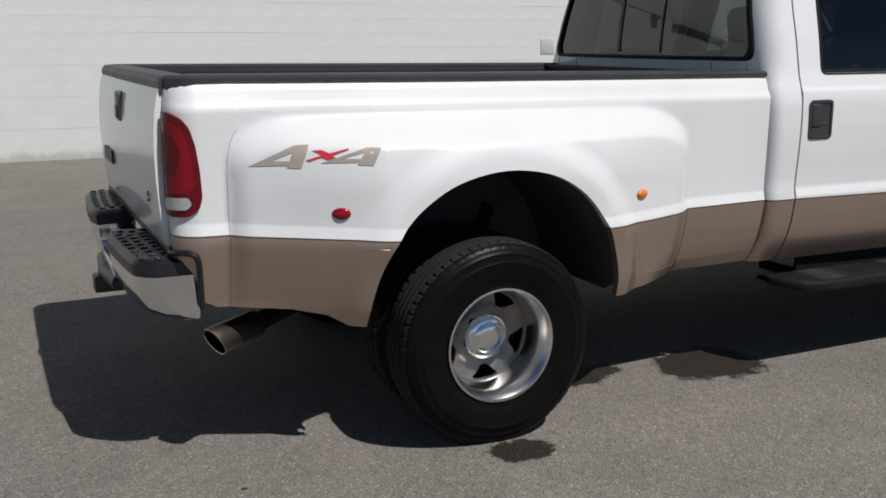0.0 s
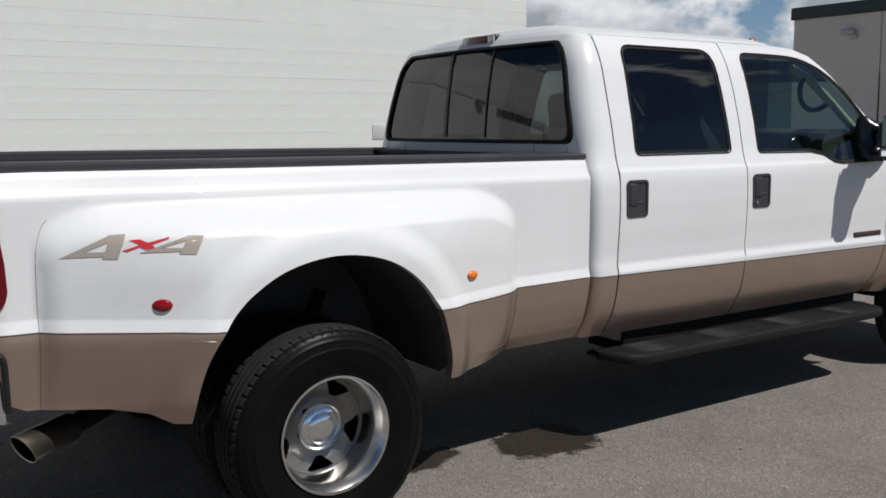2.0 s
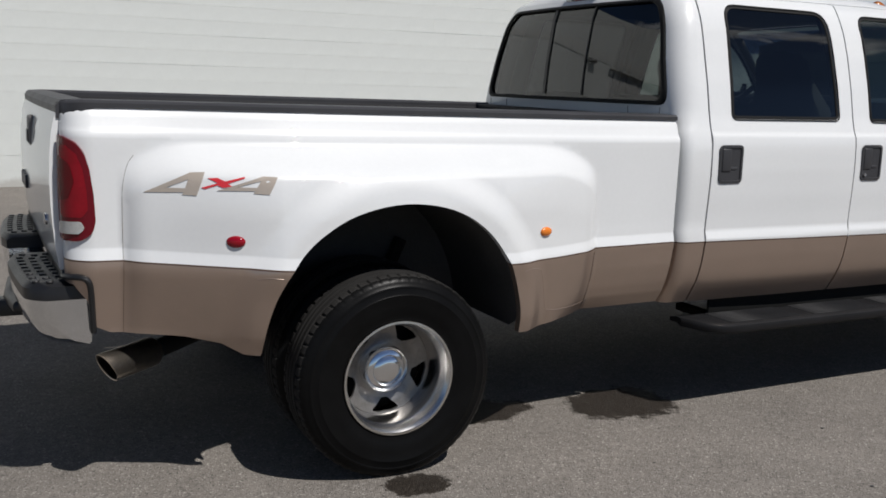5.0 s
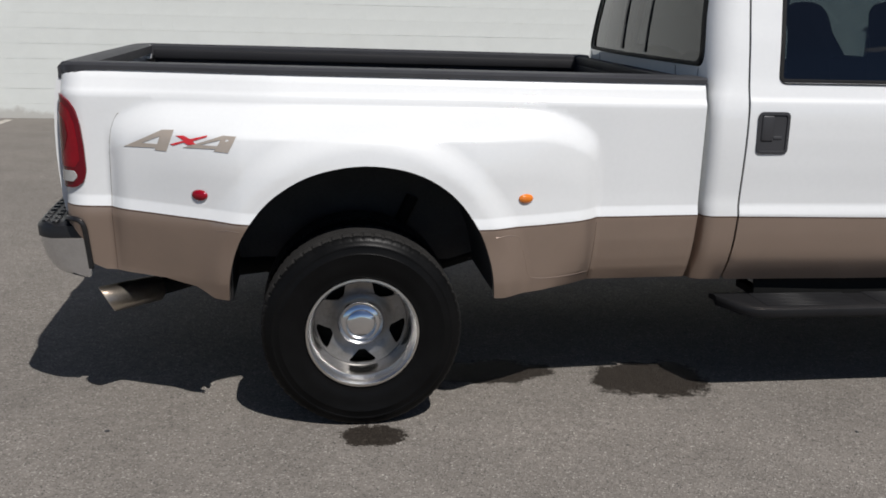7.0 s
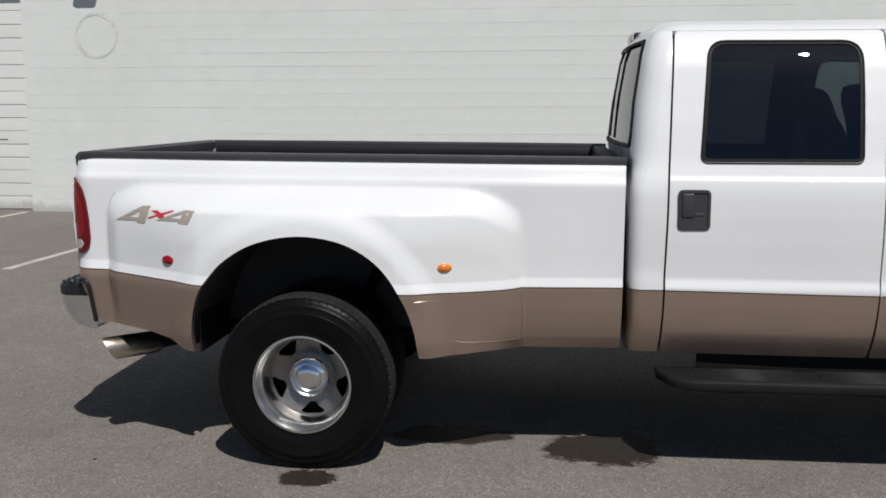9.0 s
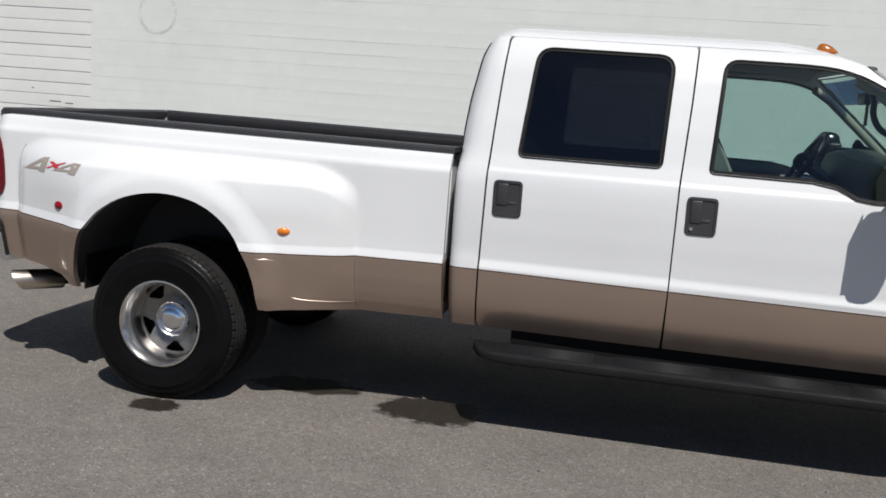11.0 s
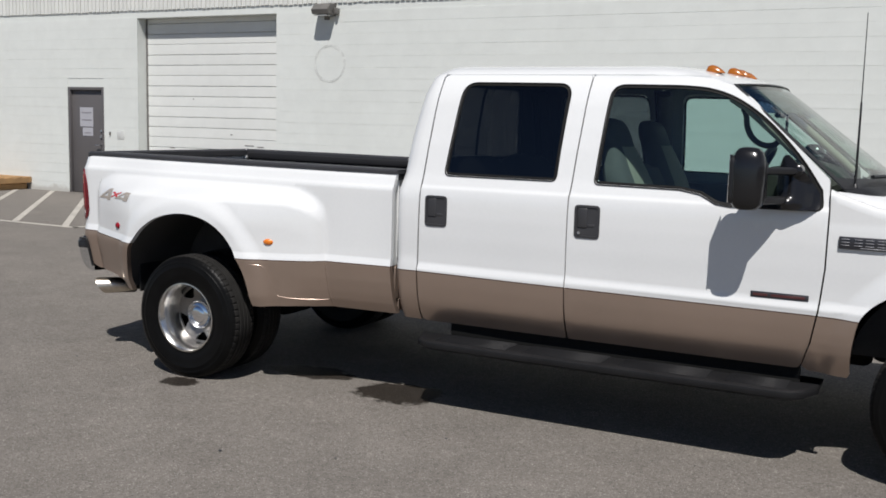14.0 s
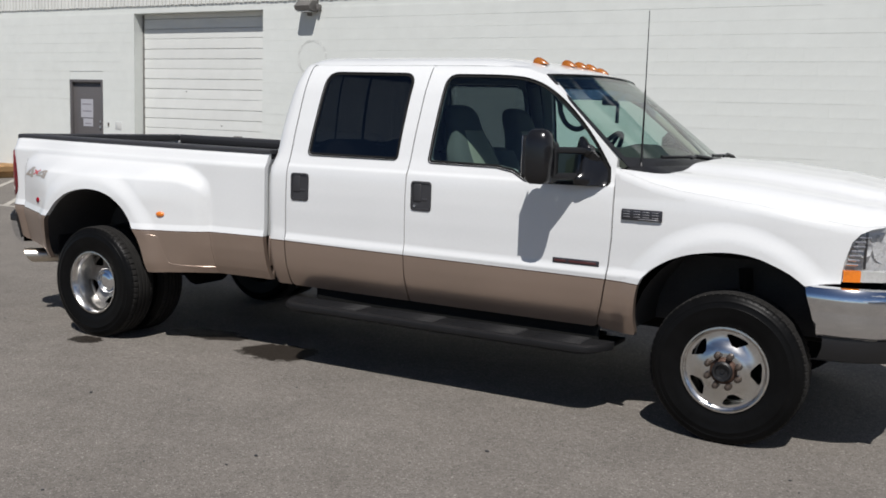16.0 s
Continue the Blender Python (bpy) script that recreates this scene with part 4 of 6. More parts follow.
bm = bmesh.new()
loops = []
for i in range(49):
    u = -1.2 + 2.4 * i / 48
    p = shell_skin(u, 1.915)
    x0, y = p[0], p[1]
    row = [(x0 + (roof_front(y) - x0) * (j / 36) ** 1.25, y, 0) for j in range(37)]
    loops.append([(x, y, roof_z(x, y, x0)) for x, y, _ in row])
lip0 = [(x, y * 0.985, z - 0.02) for x, y, z in loops[0]]
lip1 = [(x, y * 0.985, z - 0.02) for x, y, z in loops[-1]]
rings(bm, [lip0] + loops + [lip1], False, False)
part("roof", bm, WHITE, truck, "white roof panel", 30)
bm = bmesh.new()
for k in range(5):
    y = (-0.52, -0.19, 0.0, 0.19, 0.52)[k]
    x = 3.09 if abs(y) > 0.4 else 3.12 + 0.02 * (1 - abs(y))
    zb = roof_z(x, y) - 0.004
    b = bmesh.new()
    rows = []
    for j in range(9):
        t = j / 8
        xx = x - 0.052 + 0.104 * t
        h = 0.043 * math.sin(math.pi * min(1, t ** 0.62)) ** 0.7 if 0 < t < 1 else 0.002
        w = 0.029 * math.sin(math.pi * (0.12 + 0.76 * t)) ** 0.6
        rows.append([(xx, y + w * math.cos(math.pi * q / 8), zb + h * math.sin(math.pi * q / 8)) for q in range(9)])
    rings(b, rows, False, False)
    part("roof_marker_lamp", b, AMBER_DARK, truck, "amber roof marker lamp")
bm.free()
bm = bmesh.new()
box(bm, (1.478, -0.182, 1.902), (1.62, 0.108, 1.951), 0.014, 3)
brake = part("high_brake_lamp", bm, BLACK, truck, "red high brake lamp in a dark housing")
for y0, y1, m, lb in ((-0.118, 0.044, RED_DARK, "dark red lens"), (-0.174, -0.122, CLEAR, "clear cargo lamp lens"), (0.048, 0.100, CLEAR, "clear cargo lamp lens")):
    bm = bmesh.new()
    box(bm, (1.470, y0, 1.908), (1.487, y1, 1.945), 0.006)
    part("lens", bm, m, brake, lb)

# doors
rear_door_loop = fillet([(1.570, 0.494), (2.456, 0.494), (2.464, 0.78), (2.466, 1.26), (2.486, 1.65), (2.494, 1.908), (1.613, 1.912), (1.601, 1.65), (1.586, 1.26), (1.584, 1.10), (1.578, 0.85), (1.577, 0.70)], [0.03, 0.01, 0, 0, 0, 0.02, 0.03, 0, 0, 0, 0, 0])
rear_hole = fillet([(1.718, 1.346), (2.381, 1.346), (2.397, 1.861), (1.756, 1.865)], [0.03, 0.03, 0.08, 0.08], 6)
front_door_loop = fillet([(2.468, 0.494), (3.656, 0.494), (3.700, 0.64), (3.728, 0.80), (3.745, 1.0), (3.746, 1.27), (3.738, 1.41), (3.715, 1.432), (3.575, 1.565), (3.437, 1.690), (3.345, 1.776), (3.235, 1.860), (3.12, 1.896), (3.0, 1.906), (2.502, 1.908), (2.494, 1.65), (2.474, 1.26)],
                         [0.01, 0.04, 0.1, 0.1, 0.1, 0.1, 0.05, 0.05, 0, 0, 0, 0.05, 0.1, 0.1, 0.01, 0.1, 0.1])
pillar_arc = curve([(3.706, 1.366), (3.608, 1.502), (3.490, 1.629), (3.370, 1.730), (3.248, 1.801), (3.127, 1.839), (3.00, 1.852), (2.86, 1.855)], 5)
front_hole = fillet([(2.596, 1.341), (3.04, 1.336), (3.145, 1.318), (3.225, 1.276), (3.30, 1.268), (3.719, 1.274)] + pillar_arc + [(2.622, 1.857)],
                    [0.025, 0.05, 0.06, 0.06, 0.05, 0.03] + [0] * len(pillar_arc) + [0.07], 5)


def door(name, loop, hole, x0, x1, glass, label, hx):
    grip = fillet([(hx + 0.012, 1.069), (hx + 0.126, 1.069), (hx + 0.126, 1.219), (hx + 0.012, 1.219)], 0.012, 3)
    b = panel(loop, [hole, grip], cab_skin, cab_in, 0.045, paint_lines(x0, x1), 0.04, two_tone)
    outer = both(name, b, PAINT, truck, label, 30)
    pressed(outer, cab_skin)
    g = panel(hole, [], lambda u, v: (u, cab_skin(u, v)[1] + 0.005, v), cab_in, 0, [], 0.04)
    t = bmesh.new()
    hl = hole if sum((hole[i - 1][0] * hole[i][1] - hole[i][0] * hole[i - 1][1]) for i in range(len(hole))) > 0 else hole[::-1]
    strip(t, resampled(hl, 0.05), 0.006, lambda u, v: (u, cab_skin(u, v)[1] - 0.0005, v), 0.004)
    inn = bmesh.new()
    strip(inn, resampled(hl, 0.05), -0.015, lambda u, v: (u, cab_skin(u, v)[1] + 0.004, v), 0.003)
    for o, f in ((outer[0], lambda q: q), (outer[1], mirrored)):
        gg, tt, ii = (g, t, inn) if o is outer[0] else (mirrored(g), mirrored(t), mirrored(inn))
        if o is outer[0]:
            gg, tt, ii = g.copy(), t.copy(), inn.copy()
        part("window_glass", gg, glass, o, "tinted window glass")
        part("window_trim", tt, SEAL, o, "black window trim")
        part("window_seal", ii, SEAL, o, "black rubber window seal")
    return outer


rear_doors = door("rear_door", rear_door_loop, rear_hole, 1.570, 2.47, TINTED, "white over tan rear door", 1.620)
front_doors = door("front_door", front_door_loop, front_hole, 2.474, 3.75, GREENISH, "white over tan front door", 2.510)


def door_handle(x0, owner, s):
    z0, z1 = 1.057, 1.231
    y = cab_skin(x0 + 0.07, 1.15)[1]
    bz = bmesh.new()
    loop = fillet([(x0, z0), (x0 + 0.138, z0), (x0 + 0.138, z1), (x0, z1)], 0.024, 4)
    lo = fillet([(x0 + 0.012, z0 + 0.012), (x0 + 0.126, z0 + 0.012), (x0 + 0.126, z1 - 0.012), (x0 + 0.012, z1 - 0.012)], 0.012, 4)
    dp = fillet([(x0 + 0.022, z0 + 0.02), (x0 + 0.116, z0 + 0.02), (x0 + 0.116, z1 - 0.02), (x0 + 0.022, z1 - 0.02)], 0.012, 4)
    rings(bz, [[(a, y - 0.001, b) for a, b in loop], [(a, y - 0.005, b) for a, b in loop], [(a, y - 0.006, b) for a, b in lo], [(a, y + 0.022, b) for a, b in dp]], True, True)
    pd = bmesh.new()
    box(pd, (x0 + 0.016, y - 0.006, z0 + 0.052), (x0 + 0.072, y + 0.012, z1 - 0.014), 0.008, 3)
    box(pd, (x0 + 0.070, y - 0.004, z0 + 0.06), (x0 + 0.110, y + 0.018, z0 + 0.075), 0.004)
    if s > 0:
        bz, pd = mirrored(bz), mirrored(pd)
    h = part("door_handle", bz, MOULD, owner, "black recessed paddle handle")
    part("paddle", pd, MOULD, owner)
    if x0 > 2.0:
        kb = bmesh.new()
        tube(kb, [(x0 + 0.028, s * (0.002 - y), z0 + 0.028), (x0 + 0.028, s * (0.010 - y), z0 + 0.028)], 0.008, 12)
        part("key_lock", kb, SILVER, owner, "small silver key lock")
    return h


for s, i in ((-1, 0), (1, 1)):
    door_handle(1.620, rear_doors[i], s)
    door_handle(2.510, front_doors[i], s)

# engine badge low on the front door, name badge on the fender: plain bars
for s, i in ((-1, 0), (1, 1)):
    bm = bmesh.new()
    box(bm, (3.42, s * 0.993 - 0.006, 0.838), (3.687, s * 0.993 + 0.006, 0.868), 0.003)
    bd = part("door_badge", bm, BADGE, front_doors[i], "narrow dark badge")
    for a0, a1 in ((3.432, 3.500), (3.515, 3.670)):
        bm = bmesh.new()
        box(bm, (a0, s * 0.999 - 0.002, 0.847), (a1, s * 0.999 + 0.002, 0.860), 0.001, 1)
        part("badge_bar", bm, BADGE_RED, front_doors[i], "dull red bar")

# B and C pillar backing, sills and inner cab shell
bm = bmesh.new()
for x in (1.576, 2.470):
    rows = []
    for k in range(15):
        z = 0.56 + 1.33 * k / 14
        w = 0.05
        xo = x + 0.02 * clamp((z - 1.26) / 0.64)
        rows.append([(xo - w, cab_y(z) + 0.022, z), (xo + w, cab_y(z) + 0.022, z), (xo + w, cab_y(z) + 0.06, z), (xo - w, cab_y(z) + 0.06, z)])
    rings(bm, rows, True, True)
box(bm, (1.56, -0.865, 0.503), (3.70, -0.80, 0.545), 0.01)
# added dark plate: the shade above the board is put in as a surface
box(bm, (1.74, -0.862, 0.385), (3.66, -0.845, 0.52), 0.004)
both("pillar_frame", bm, UNDER, truck, "dark door frame behind the gaps, with an added dark plate above the board")

# front fender
fl = lambda x: float(np.interp(x, [3.74, 3.85, 3.95, 4.10, 4.5, 4.85, 4.95, 5.07], [1.372, 1.335, 1.302, 1.272, 1.226, 1.165, 1.150, 1.158]))


def fender_skin(u, v):
    rho = math.hypot((u - 4.36) / 0.465, (v - 0.50) / 0.478) if v > 0.5 else abs(u - 4.36) / 0.465
    lip = 0.024 * ease((1.32 - rho) / 0.21) + 0.004 * ease((1.20 - rho) / 0.2)
    y = cab_y(min(v, 1.22)) + 0.45 * clamp(v - (fl(u) - 0.03), 0, 0.2)
    crown = 0.012 * clamp((u - 3.8) / 0.5) * ease((1.26 - v) / 0.12)
    nose = 0.16 * clamp((u - 4.55) / 0.52) ** 2.2
    return (u, y - lip - crown * 0.4 + nose, v)


farch = [(3.885, 0.50), (3.886, 0.60), (3.91, 0.76), (3.96, 0.84), (4.05, 0.905), (4.147, 0.947), (4.25, 0.970), (4.36, 0.982), (4.47, 0.975), (4.56, 0.950), (4.66, 0.905), (4.735, 0.852)]
fender_loop = ([(3.754, 1.27), (3.753, 1.0), (3.736, 0.80), (3.708, 0.64), (3.666, 0.510), (3.695, 0.488), (3.80, 0.480), (3.875, 0.480)] + curve(farch, 4)
               + [(4.80, 0.865), (4.885, 0.872), (4.895, 0.98), (4.922, 1.075), (4.955, 1.115), (5.00, 1.138), (5.06, 1.150)]
               + [(x, fl(x)) for x in (5.05, 4.95, 4.85, 4.7, 4.5, 4.3, 4.1, 3.95, 3.85, 3.775)] + [(3.75, 1.372)])
bm = panel(fender_loop, [], fender_skin, lambda u, v: (0, 1, 0), 0.04, paint_lines(3.66, 3.92) + [[(float(x), fl(x) - d) for x in np.linspace(3.78, 5.0, 50)] for d in (0.014, 0.030, 0.050)] + [[(4.36 + 0.465 * r * math.cos(a), 0.50 + 0.478 * r * math.sin(a)) for a in np.linspace(0.95, 2.75, 40)] for r in (1.33, 1.29, 1.25, 1.21, 1.17, 1.13, 1.09)], 0.025, lambda x, z: two_tone(x, z) if x < 3.93 else 0)
pressed(both("front_fender", bm, PAINT, truck, "white front fender with tan lower edge", 30), fender_skin)

# fender badge: a dark plate with light bars
for s in (-1, 1):
    bm = bmesh.new()
    box(bm, (3.80, s * 1.008 - 0.008, 1.104), (4.018, s * 1.008 + 0.008, 1.162), 0.006)
    plate = part("fender_badge", bm, BADGE, truck, "dark badge plate with silver bars")
    bm = bmesh.new()
    y = s * 1.017
    bm.free()
    strokes = [(a, a + 0.036, z, z + 0.0032) for a in (3.812, 3.868, 3.916, 3.966) for z in (1.121, 1.135, 1.149)] + [(3.895, 4.005, 1.110, 1.114)]
    for a0, a1, z0, z1 in strokes:
        bm = bmesh.new()
        box(bm, (a0, y - 0.002, z0), (a1, y + 0.002, z1), 0.001, 1)
        part("badge_bar", bm, BADGE_LINE, plate, "plain silver bar")

# hood: a shoulder, a shallow valley and a raised centre
HOOD_T = np.linspace(0, 1.1, 221)
HOOD_P = np.interp(HOOD_T, [0, 0.30, 0.50, 0.58, 0.66, 0.72, 0.78, 0.86, 0.93, 0.97, 1.0, 1.1], [1.0, 0.95, 0.87, 0.80, 0.60, 0.53, 0.50, 0.42, 0.26, 0.13, 0.0, -0.5])
HOOD_P = np.convolve(np.pad(HOOD_P, 8, mode="edge"), np.hanning(19)[1:-1] / np.hanning(19).sum(), mode="valid")


def hood_profile(t):
    return float(np.interp(t, HOOD_T, HOOD_P)) - float(np.interp(1.0, HOOD_T, HOOD_P)) * ease((t - 0.9) / 0.1)


def hood_z(x, y):
    hw = hood_w(x)
    t = abs(y) / hw
    edge = fl(min(x, 5.05)) - 0.001
    crown = float(np.interp(x, [3.75, 4.0, 4.4, 4.8, 5.0, 5.12, 5.2], [1.425, 1.425, 1.415, 1.375, 1.335, 1.27, 1.17]))
    prof = hood_profile(t)
    return edge + (crown - edge) * prof


def hood_w(x):
    p = fender_skin(min(x, 5.05), fl(min(x, 5.05)))
    return -p[1] + 0.0015


def hood_back(t):
    return 3.765 + 0.195 * ease((1 - abs(t)) / 0.16) + 0.13 * (1 - t * t)


bm = bmesh.new()
loops = []
for j in range(61):
    f = j / 60
    row = []
    for i in range(81):
        t = -1 + 2 * i / 80
        back_x = hood_back(t)
        nose_x = 5.06 + 0.13 * (1 - t * t)
        x = back_x + (nose_x - back_x) * f
        row.append((x, t * hood_w(x), hood_z(x, t * hood_w(x))))
    (xa, ya, za), (xb, yb, zb) = row[0], row[-1]
    loops.append([(xa, ya * 0.985, za - 0.03)] + row + [(xb, yb * 0.985, zb - 0.03)])
rings(bm, loops, False, False)
ed = [(x, y, z - 0.03) for x, y, z in loops[0]]
rings(bm, [ed, loops[0]], False, False)
bmesh.ops.remove_doubles(bm, verts=bm.verts, dist=0.0004)
part("hood", bm, WHITE, truck, "white engine hood with raised centre", 30)

# windscreen, seal, cowl, wipers
def ws(s, t):
    """s across from -1 to 1, t from the top down."""
    xe, ze = 3.235 + (3.80 - 3.235) * t, 1.862 + (1.372 - 1.862) * t
    hw = -cab_y(ze) - 0.012
    bow = 0.125 + 0.095 * t
    return Vector((xe + bow * (1 - abs(s) ** 2.7), s * hw, ze + 0.022 * (1 - s * s) * (1 - t)))


bm = bmesh.new()
rings(bm, [[ws(-1 + 2 * i / 24, j / 14) for i in range(25)] for j in range(15)], False, False)
screen = part("windscreen", bm, SCREEN, truck, "clear green-tinted windscreen")
bm = bmesh.new()
rings(bm, [[ws(-0.965 + 1.93 * i / 24, 0.03 + 0.24 * j / 4) + Vector((-0.006, 0, -0.008)) for i in range(25)] for j in range(5)], False, False)
part("sun_band", bm, SUN_BAND, screen, "blue tinted sun band")
bm = bmesh.new()
per = [ws(-1, j / 20) for j in range(21)] + [ws(-1 + 2 * i / 24, 1) for i in range(1, 24)] + [ws(1, 1 - j / 20) for j in range(21)] + [ws(1 - 2 * i / 24, 0) for i in range(1, 24)]
inn = [ws(-0.968, 0.012 + 0.888 * j / 20) for j in range(21)] + [ws(-0.968 + 1.936 * i / 24, 0.90 + 0.03 * math.sin(math.pi * i / 24)) for i in range(1, 24)] + [ws(0.968, 0.90 - 0.888 * j / 20) for j in range(21)] + [ws(0.968 - 1.936 * i / 24, 0.012) for i in range(1, 24)]
up = Vector((0.004, 0, 0.005))
rings(bm, [[p for p in per], [p + up for p in per], [p + up * 0.7 for p in inn]], True, False)
part("windscreen_seal", bm, BLACK, screen, "black windscreen seal")
bm = bmesh.new()
rows = []
for i in range(31):
    t = -1 + 2 * i / 30
    a = ws(t, 0.985)
    y = t * 0.945
    hx = hood_back(t) + 0.012
    b = Vector((max(hx + 0.03, a.x + 0.03), y, hood_z(hx + 0.02, y * 0.99) - 0.014))
    m1 = a.lerp(b, 0.5) + Vector((0, 0, -0.006))
    rows.append([a + Vector((-0.02, 0, -0.02)), a + Vector((0.005, 0, 0.002)), m1, b, b + Vector((0.02, 0, -0.05))])
rings(bm, rows, False, False)
part("cowl_panel", bm, BLACK, truck, "black plastic cowl panel")
for y0, y1 in ((-0.10, -0.70), (0.58, 0.02)):
    bm = bmesh.new()
    p0 = ws(y0 / 0.93, 1.0) + Vector((0.06, 0, 0.012))
    p1 = ws(y1 / 0.93, 0.93) + Vector((0.03, 0, 0.022))
    pm = ws((y0 + y1) / 1.86, 0.955) + Vector((0.045, 0, 0.038))
    tube(bm, [p0, p0.lerp(pm, 0.5) + Vector((0, 0, 0.012)), pm], [0.018, 0.014, 0.012], 8)
    tube(bm, [ws((y0 + 0.04) / 0.93, 0.955) + Vector((0.03, 0, 0.02)), pm + Vector((-0.005, 0, -0.004)), p1], 0.010, 6)
    tube(bm, [pm + Vector((0, -0.10, -0.008)), pm, pm + Vector((0, 0.10, -0.004))], 0.009, 6)
    part("windscreen_wiper", bm, BLACK, truck, "black windscreen wiper")

# antenna
bm = bmesh.new()
tube(bm, [(3.840, -0.848, 1.355), (3.840, -0.848, 1.385), (3.840, -0.848, 1.40)], [0.020, 0.016, 0.006], 12)
tube(bm, [(3.840, -0.848, 1.39), (3.839, -0.848, 1.78)], [0.0062, 0.0046], 8)
tube(bm, [(3.839, -0.848, 1.78), (3.837, -0.848, 2.19)], [0.0030, 0.0020], 6)
part("antenna", bm, BLACK, truck, "thin black whip antenna")

# headlamps: reflector bowl, clear cover, amber turn lens
for s in (-1, 1):
    def nose(u, v, out=0.0, s=s):
        p = fender_skin(u, v)
        return (p[0] + out * 0.5, s * (-p[1] + out), p[2])
    bm = bmesh.new()
    zs = np.linspace(0.875, 1.150, 9)
    rows = []
    for z in zs:
        x0 = float(np.interp(z, [0.875, 0.98, 1.075, 1.115, 1.15], [4.886, 4.897, 4.924, 4.958, 5.03]))
        row = []
        for k in range(9):
            x = x0 + (5.06 - x0) * k / 8
            p = nose(x, z, -0.05)
            row.append(p)
        row += [(5.10, s * 0.74, z), (5.11, s * 0.66, z)]
        rows.append(row)
    rings(bm, rows, False, False)
    lampb = part("headlamp", bm, REFLECTOR, truck, "clear headlamp with bright reflector")
    bm = bmesh.new()
    rows = []
    for z in np.linspace(0.945, 1.150, 7):
        x0 = float(np.interp(z, [0.875, 0.98, 1.075, 1.115, 1.15], [4.886, 4.897, 4.924, 4.958, 5.03]))
        row = [nose(x0 + (5.06 - x0) * k / 8, z, 0.004) for k in range(9)] + [(5.135, s * 0.74, z), (5.15, s * 0.66, z)]
        rows.append(row)
    rings(bm, rows, False, False)
    part("headlamp_cover", bm, LAMP_GLASS, lampb, "clear ribbed cover")
    for bx, by, br in ((5.045, 0.775, 0.075), (4.965, 0.872, 0.045)):
        bm = bmesh.new()
        ax = Vector((0.75, s * 0.66, 0)).normalized()
        e1 = Vector((0, 0, 1))
        e2 = ax.cross(e1)
        rows = []
        for q in range(7):
            f = q / 6
            rows.append([Vector((bx, s * by, 1.045)) + ax * (-0.05 * (1 - f * f) + 0.012) + (e1 * math.cos(2 * math.pi * j / 24) + e2 * math.sin(2 * math.pi * j / 24)) * br * max(f, 0.08) for j in range(24)])
        rings(bm, rows, True, False)
        bowl = part("reflector_bowl", bm, REFLECTOR, lampb, "bright reflector bowl")
    bm = bmesh.new()
    bmesh.ops.create_uvsphere(bm, u_segments=12, v_segments=8, radius=0.014, matrix=Matrix.Translation((5.035, s * 0.768, 1.045)))
    part("bulb", bm, CLEAR, lampb, "small glass bulb")
    bm = bmesh.new()
    tube(bm, [nose(4.985, z, -0.012) for z in (0.945, 1.0, 1.06, 1.125)], 0.007, 6)
    part("lamp_divider", bm, BADGE, lampb, "dark lamp divider")
    bm = bmesh.new()
    for k in range(7):
        z = 0.965 + k * 0.022
        x0 = float(np.interp(z, [0.875, 0.98, 1.075, 1.115, 1.15], [4.886, 4.897, 4.924, 4.958, 5.03])) + 0.012
        a, b = Vector(nose(x0, z, -0.012)), Vector(nose(x0 + 0.05, z, -0.012))
        tube(bm, [a, b], 0.006, 6)
    part("reflector_rib", bm, SILVER, lampb, "silver ribs")
    bm = bmesh.new()
    rows = []
    for z in (0.880, 0.884, 0.91, 0.936, 0.940):
        o = 0.014 if 0.883 < z < 0.937 else -0.006
        rows.append([nose(4.888 + 0.075 * k / 6, z, o) for k in range(7)])
    rings(bm, rows, False, False)
    part("turn_lens", bm, AMBER, lampb, "amber turn lens")
    bm = bmesh.new()
    rows = []
    for z in (0.880, 0.884, 0.91, 0.936, 0.940):
        o = 0.004 if 0.883 < z < 0.937 else -0.01
        rows.append([nose(4.967 + 0.093 * k / 6, z, o) for k in range(7)] + [(5.13, s * 0.74, z)])
    rings(bm, rows, False, False)
    part("lower_lens", bm, CLEAR, lampb, "clear lower lens")

# grille and front bumper
bm = bmesh.new()
box(bm, (5.06, -0.66, 0.88), (5.13, 0.66, 1.17), 0.01)
grille = part("grille", bm, BLACK, truck, "dark grille with chrome bars")
for z in (0.90, 0.985, 1.07, 1.15):
    bm = bmesh.new()
    box(bm, (5.12, -0.66, z - 0.014), (5.165, 0.66, z + 0.014), 0.008)
    part("grille_bar", bm, CHROME, grille, "chrome grille bar")
bm = bmesh.new()
plan = [(4.735, -0.985), (4.80, -1.0), (4.92, -0.995), (5.04, -0.965), (5.14, -0.90), (5.215, -0.80), (5.25, -0.62), (5.265, -0.3), (5.27, 0)]
plan = plan + [(x, -y) for x, y in plan[-2::-1]]
rows = []
for x, y in plan:
    c = Vector((x - 4.9, y)).normalized()
    low = 0.60 + 0.0 * x
    sect = ((0.852, -0.06), (0.862, -0.01), (0.855, 0.012), (0.832, 0.026), (0.795, 0.032), (0.760, 0.029), (0.745, 0.020), (0.735, 0.020), (0.70, 0.024), (0.66, 0.018), (0.63, 0.002), (0.612, -0.02), (0.605, -0.05))
    out = Vector((0.35 * clamp((x - 4.9) / 0.2), math.copysign(1, y) * (1 - clamp((x - 5.1) / 0.1)) if y else 0))
    if x > 5.12:
        out = Vector((1, math.copysign(0.4, y) if abs(y) > 0.5 else 0))
    out = out.normalized() if out.length else Vector((1, 0))
    rows.append([(x + out.x * o + (0.075 * clamp((0.85 - z) / 0.25) if x < 4.76 else 0), y + out.y * o, z) for z, o in sect])
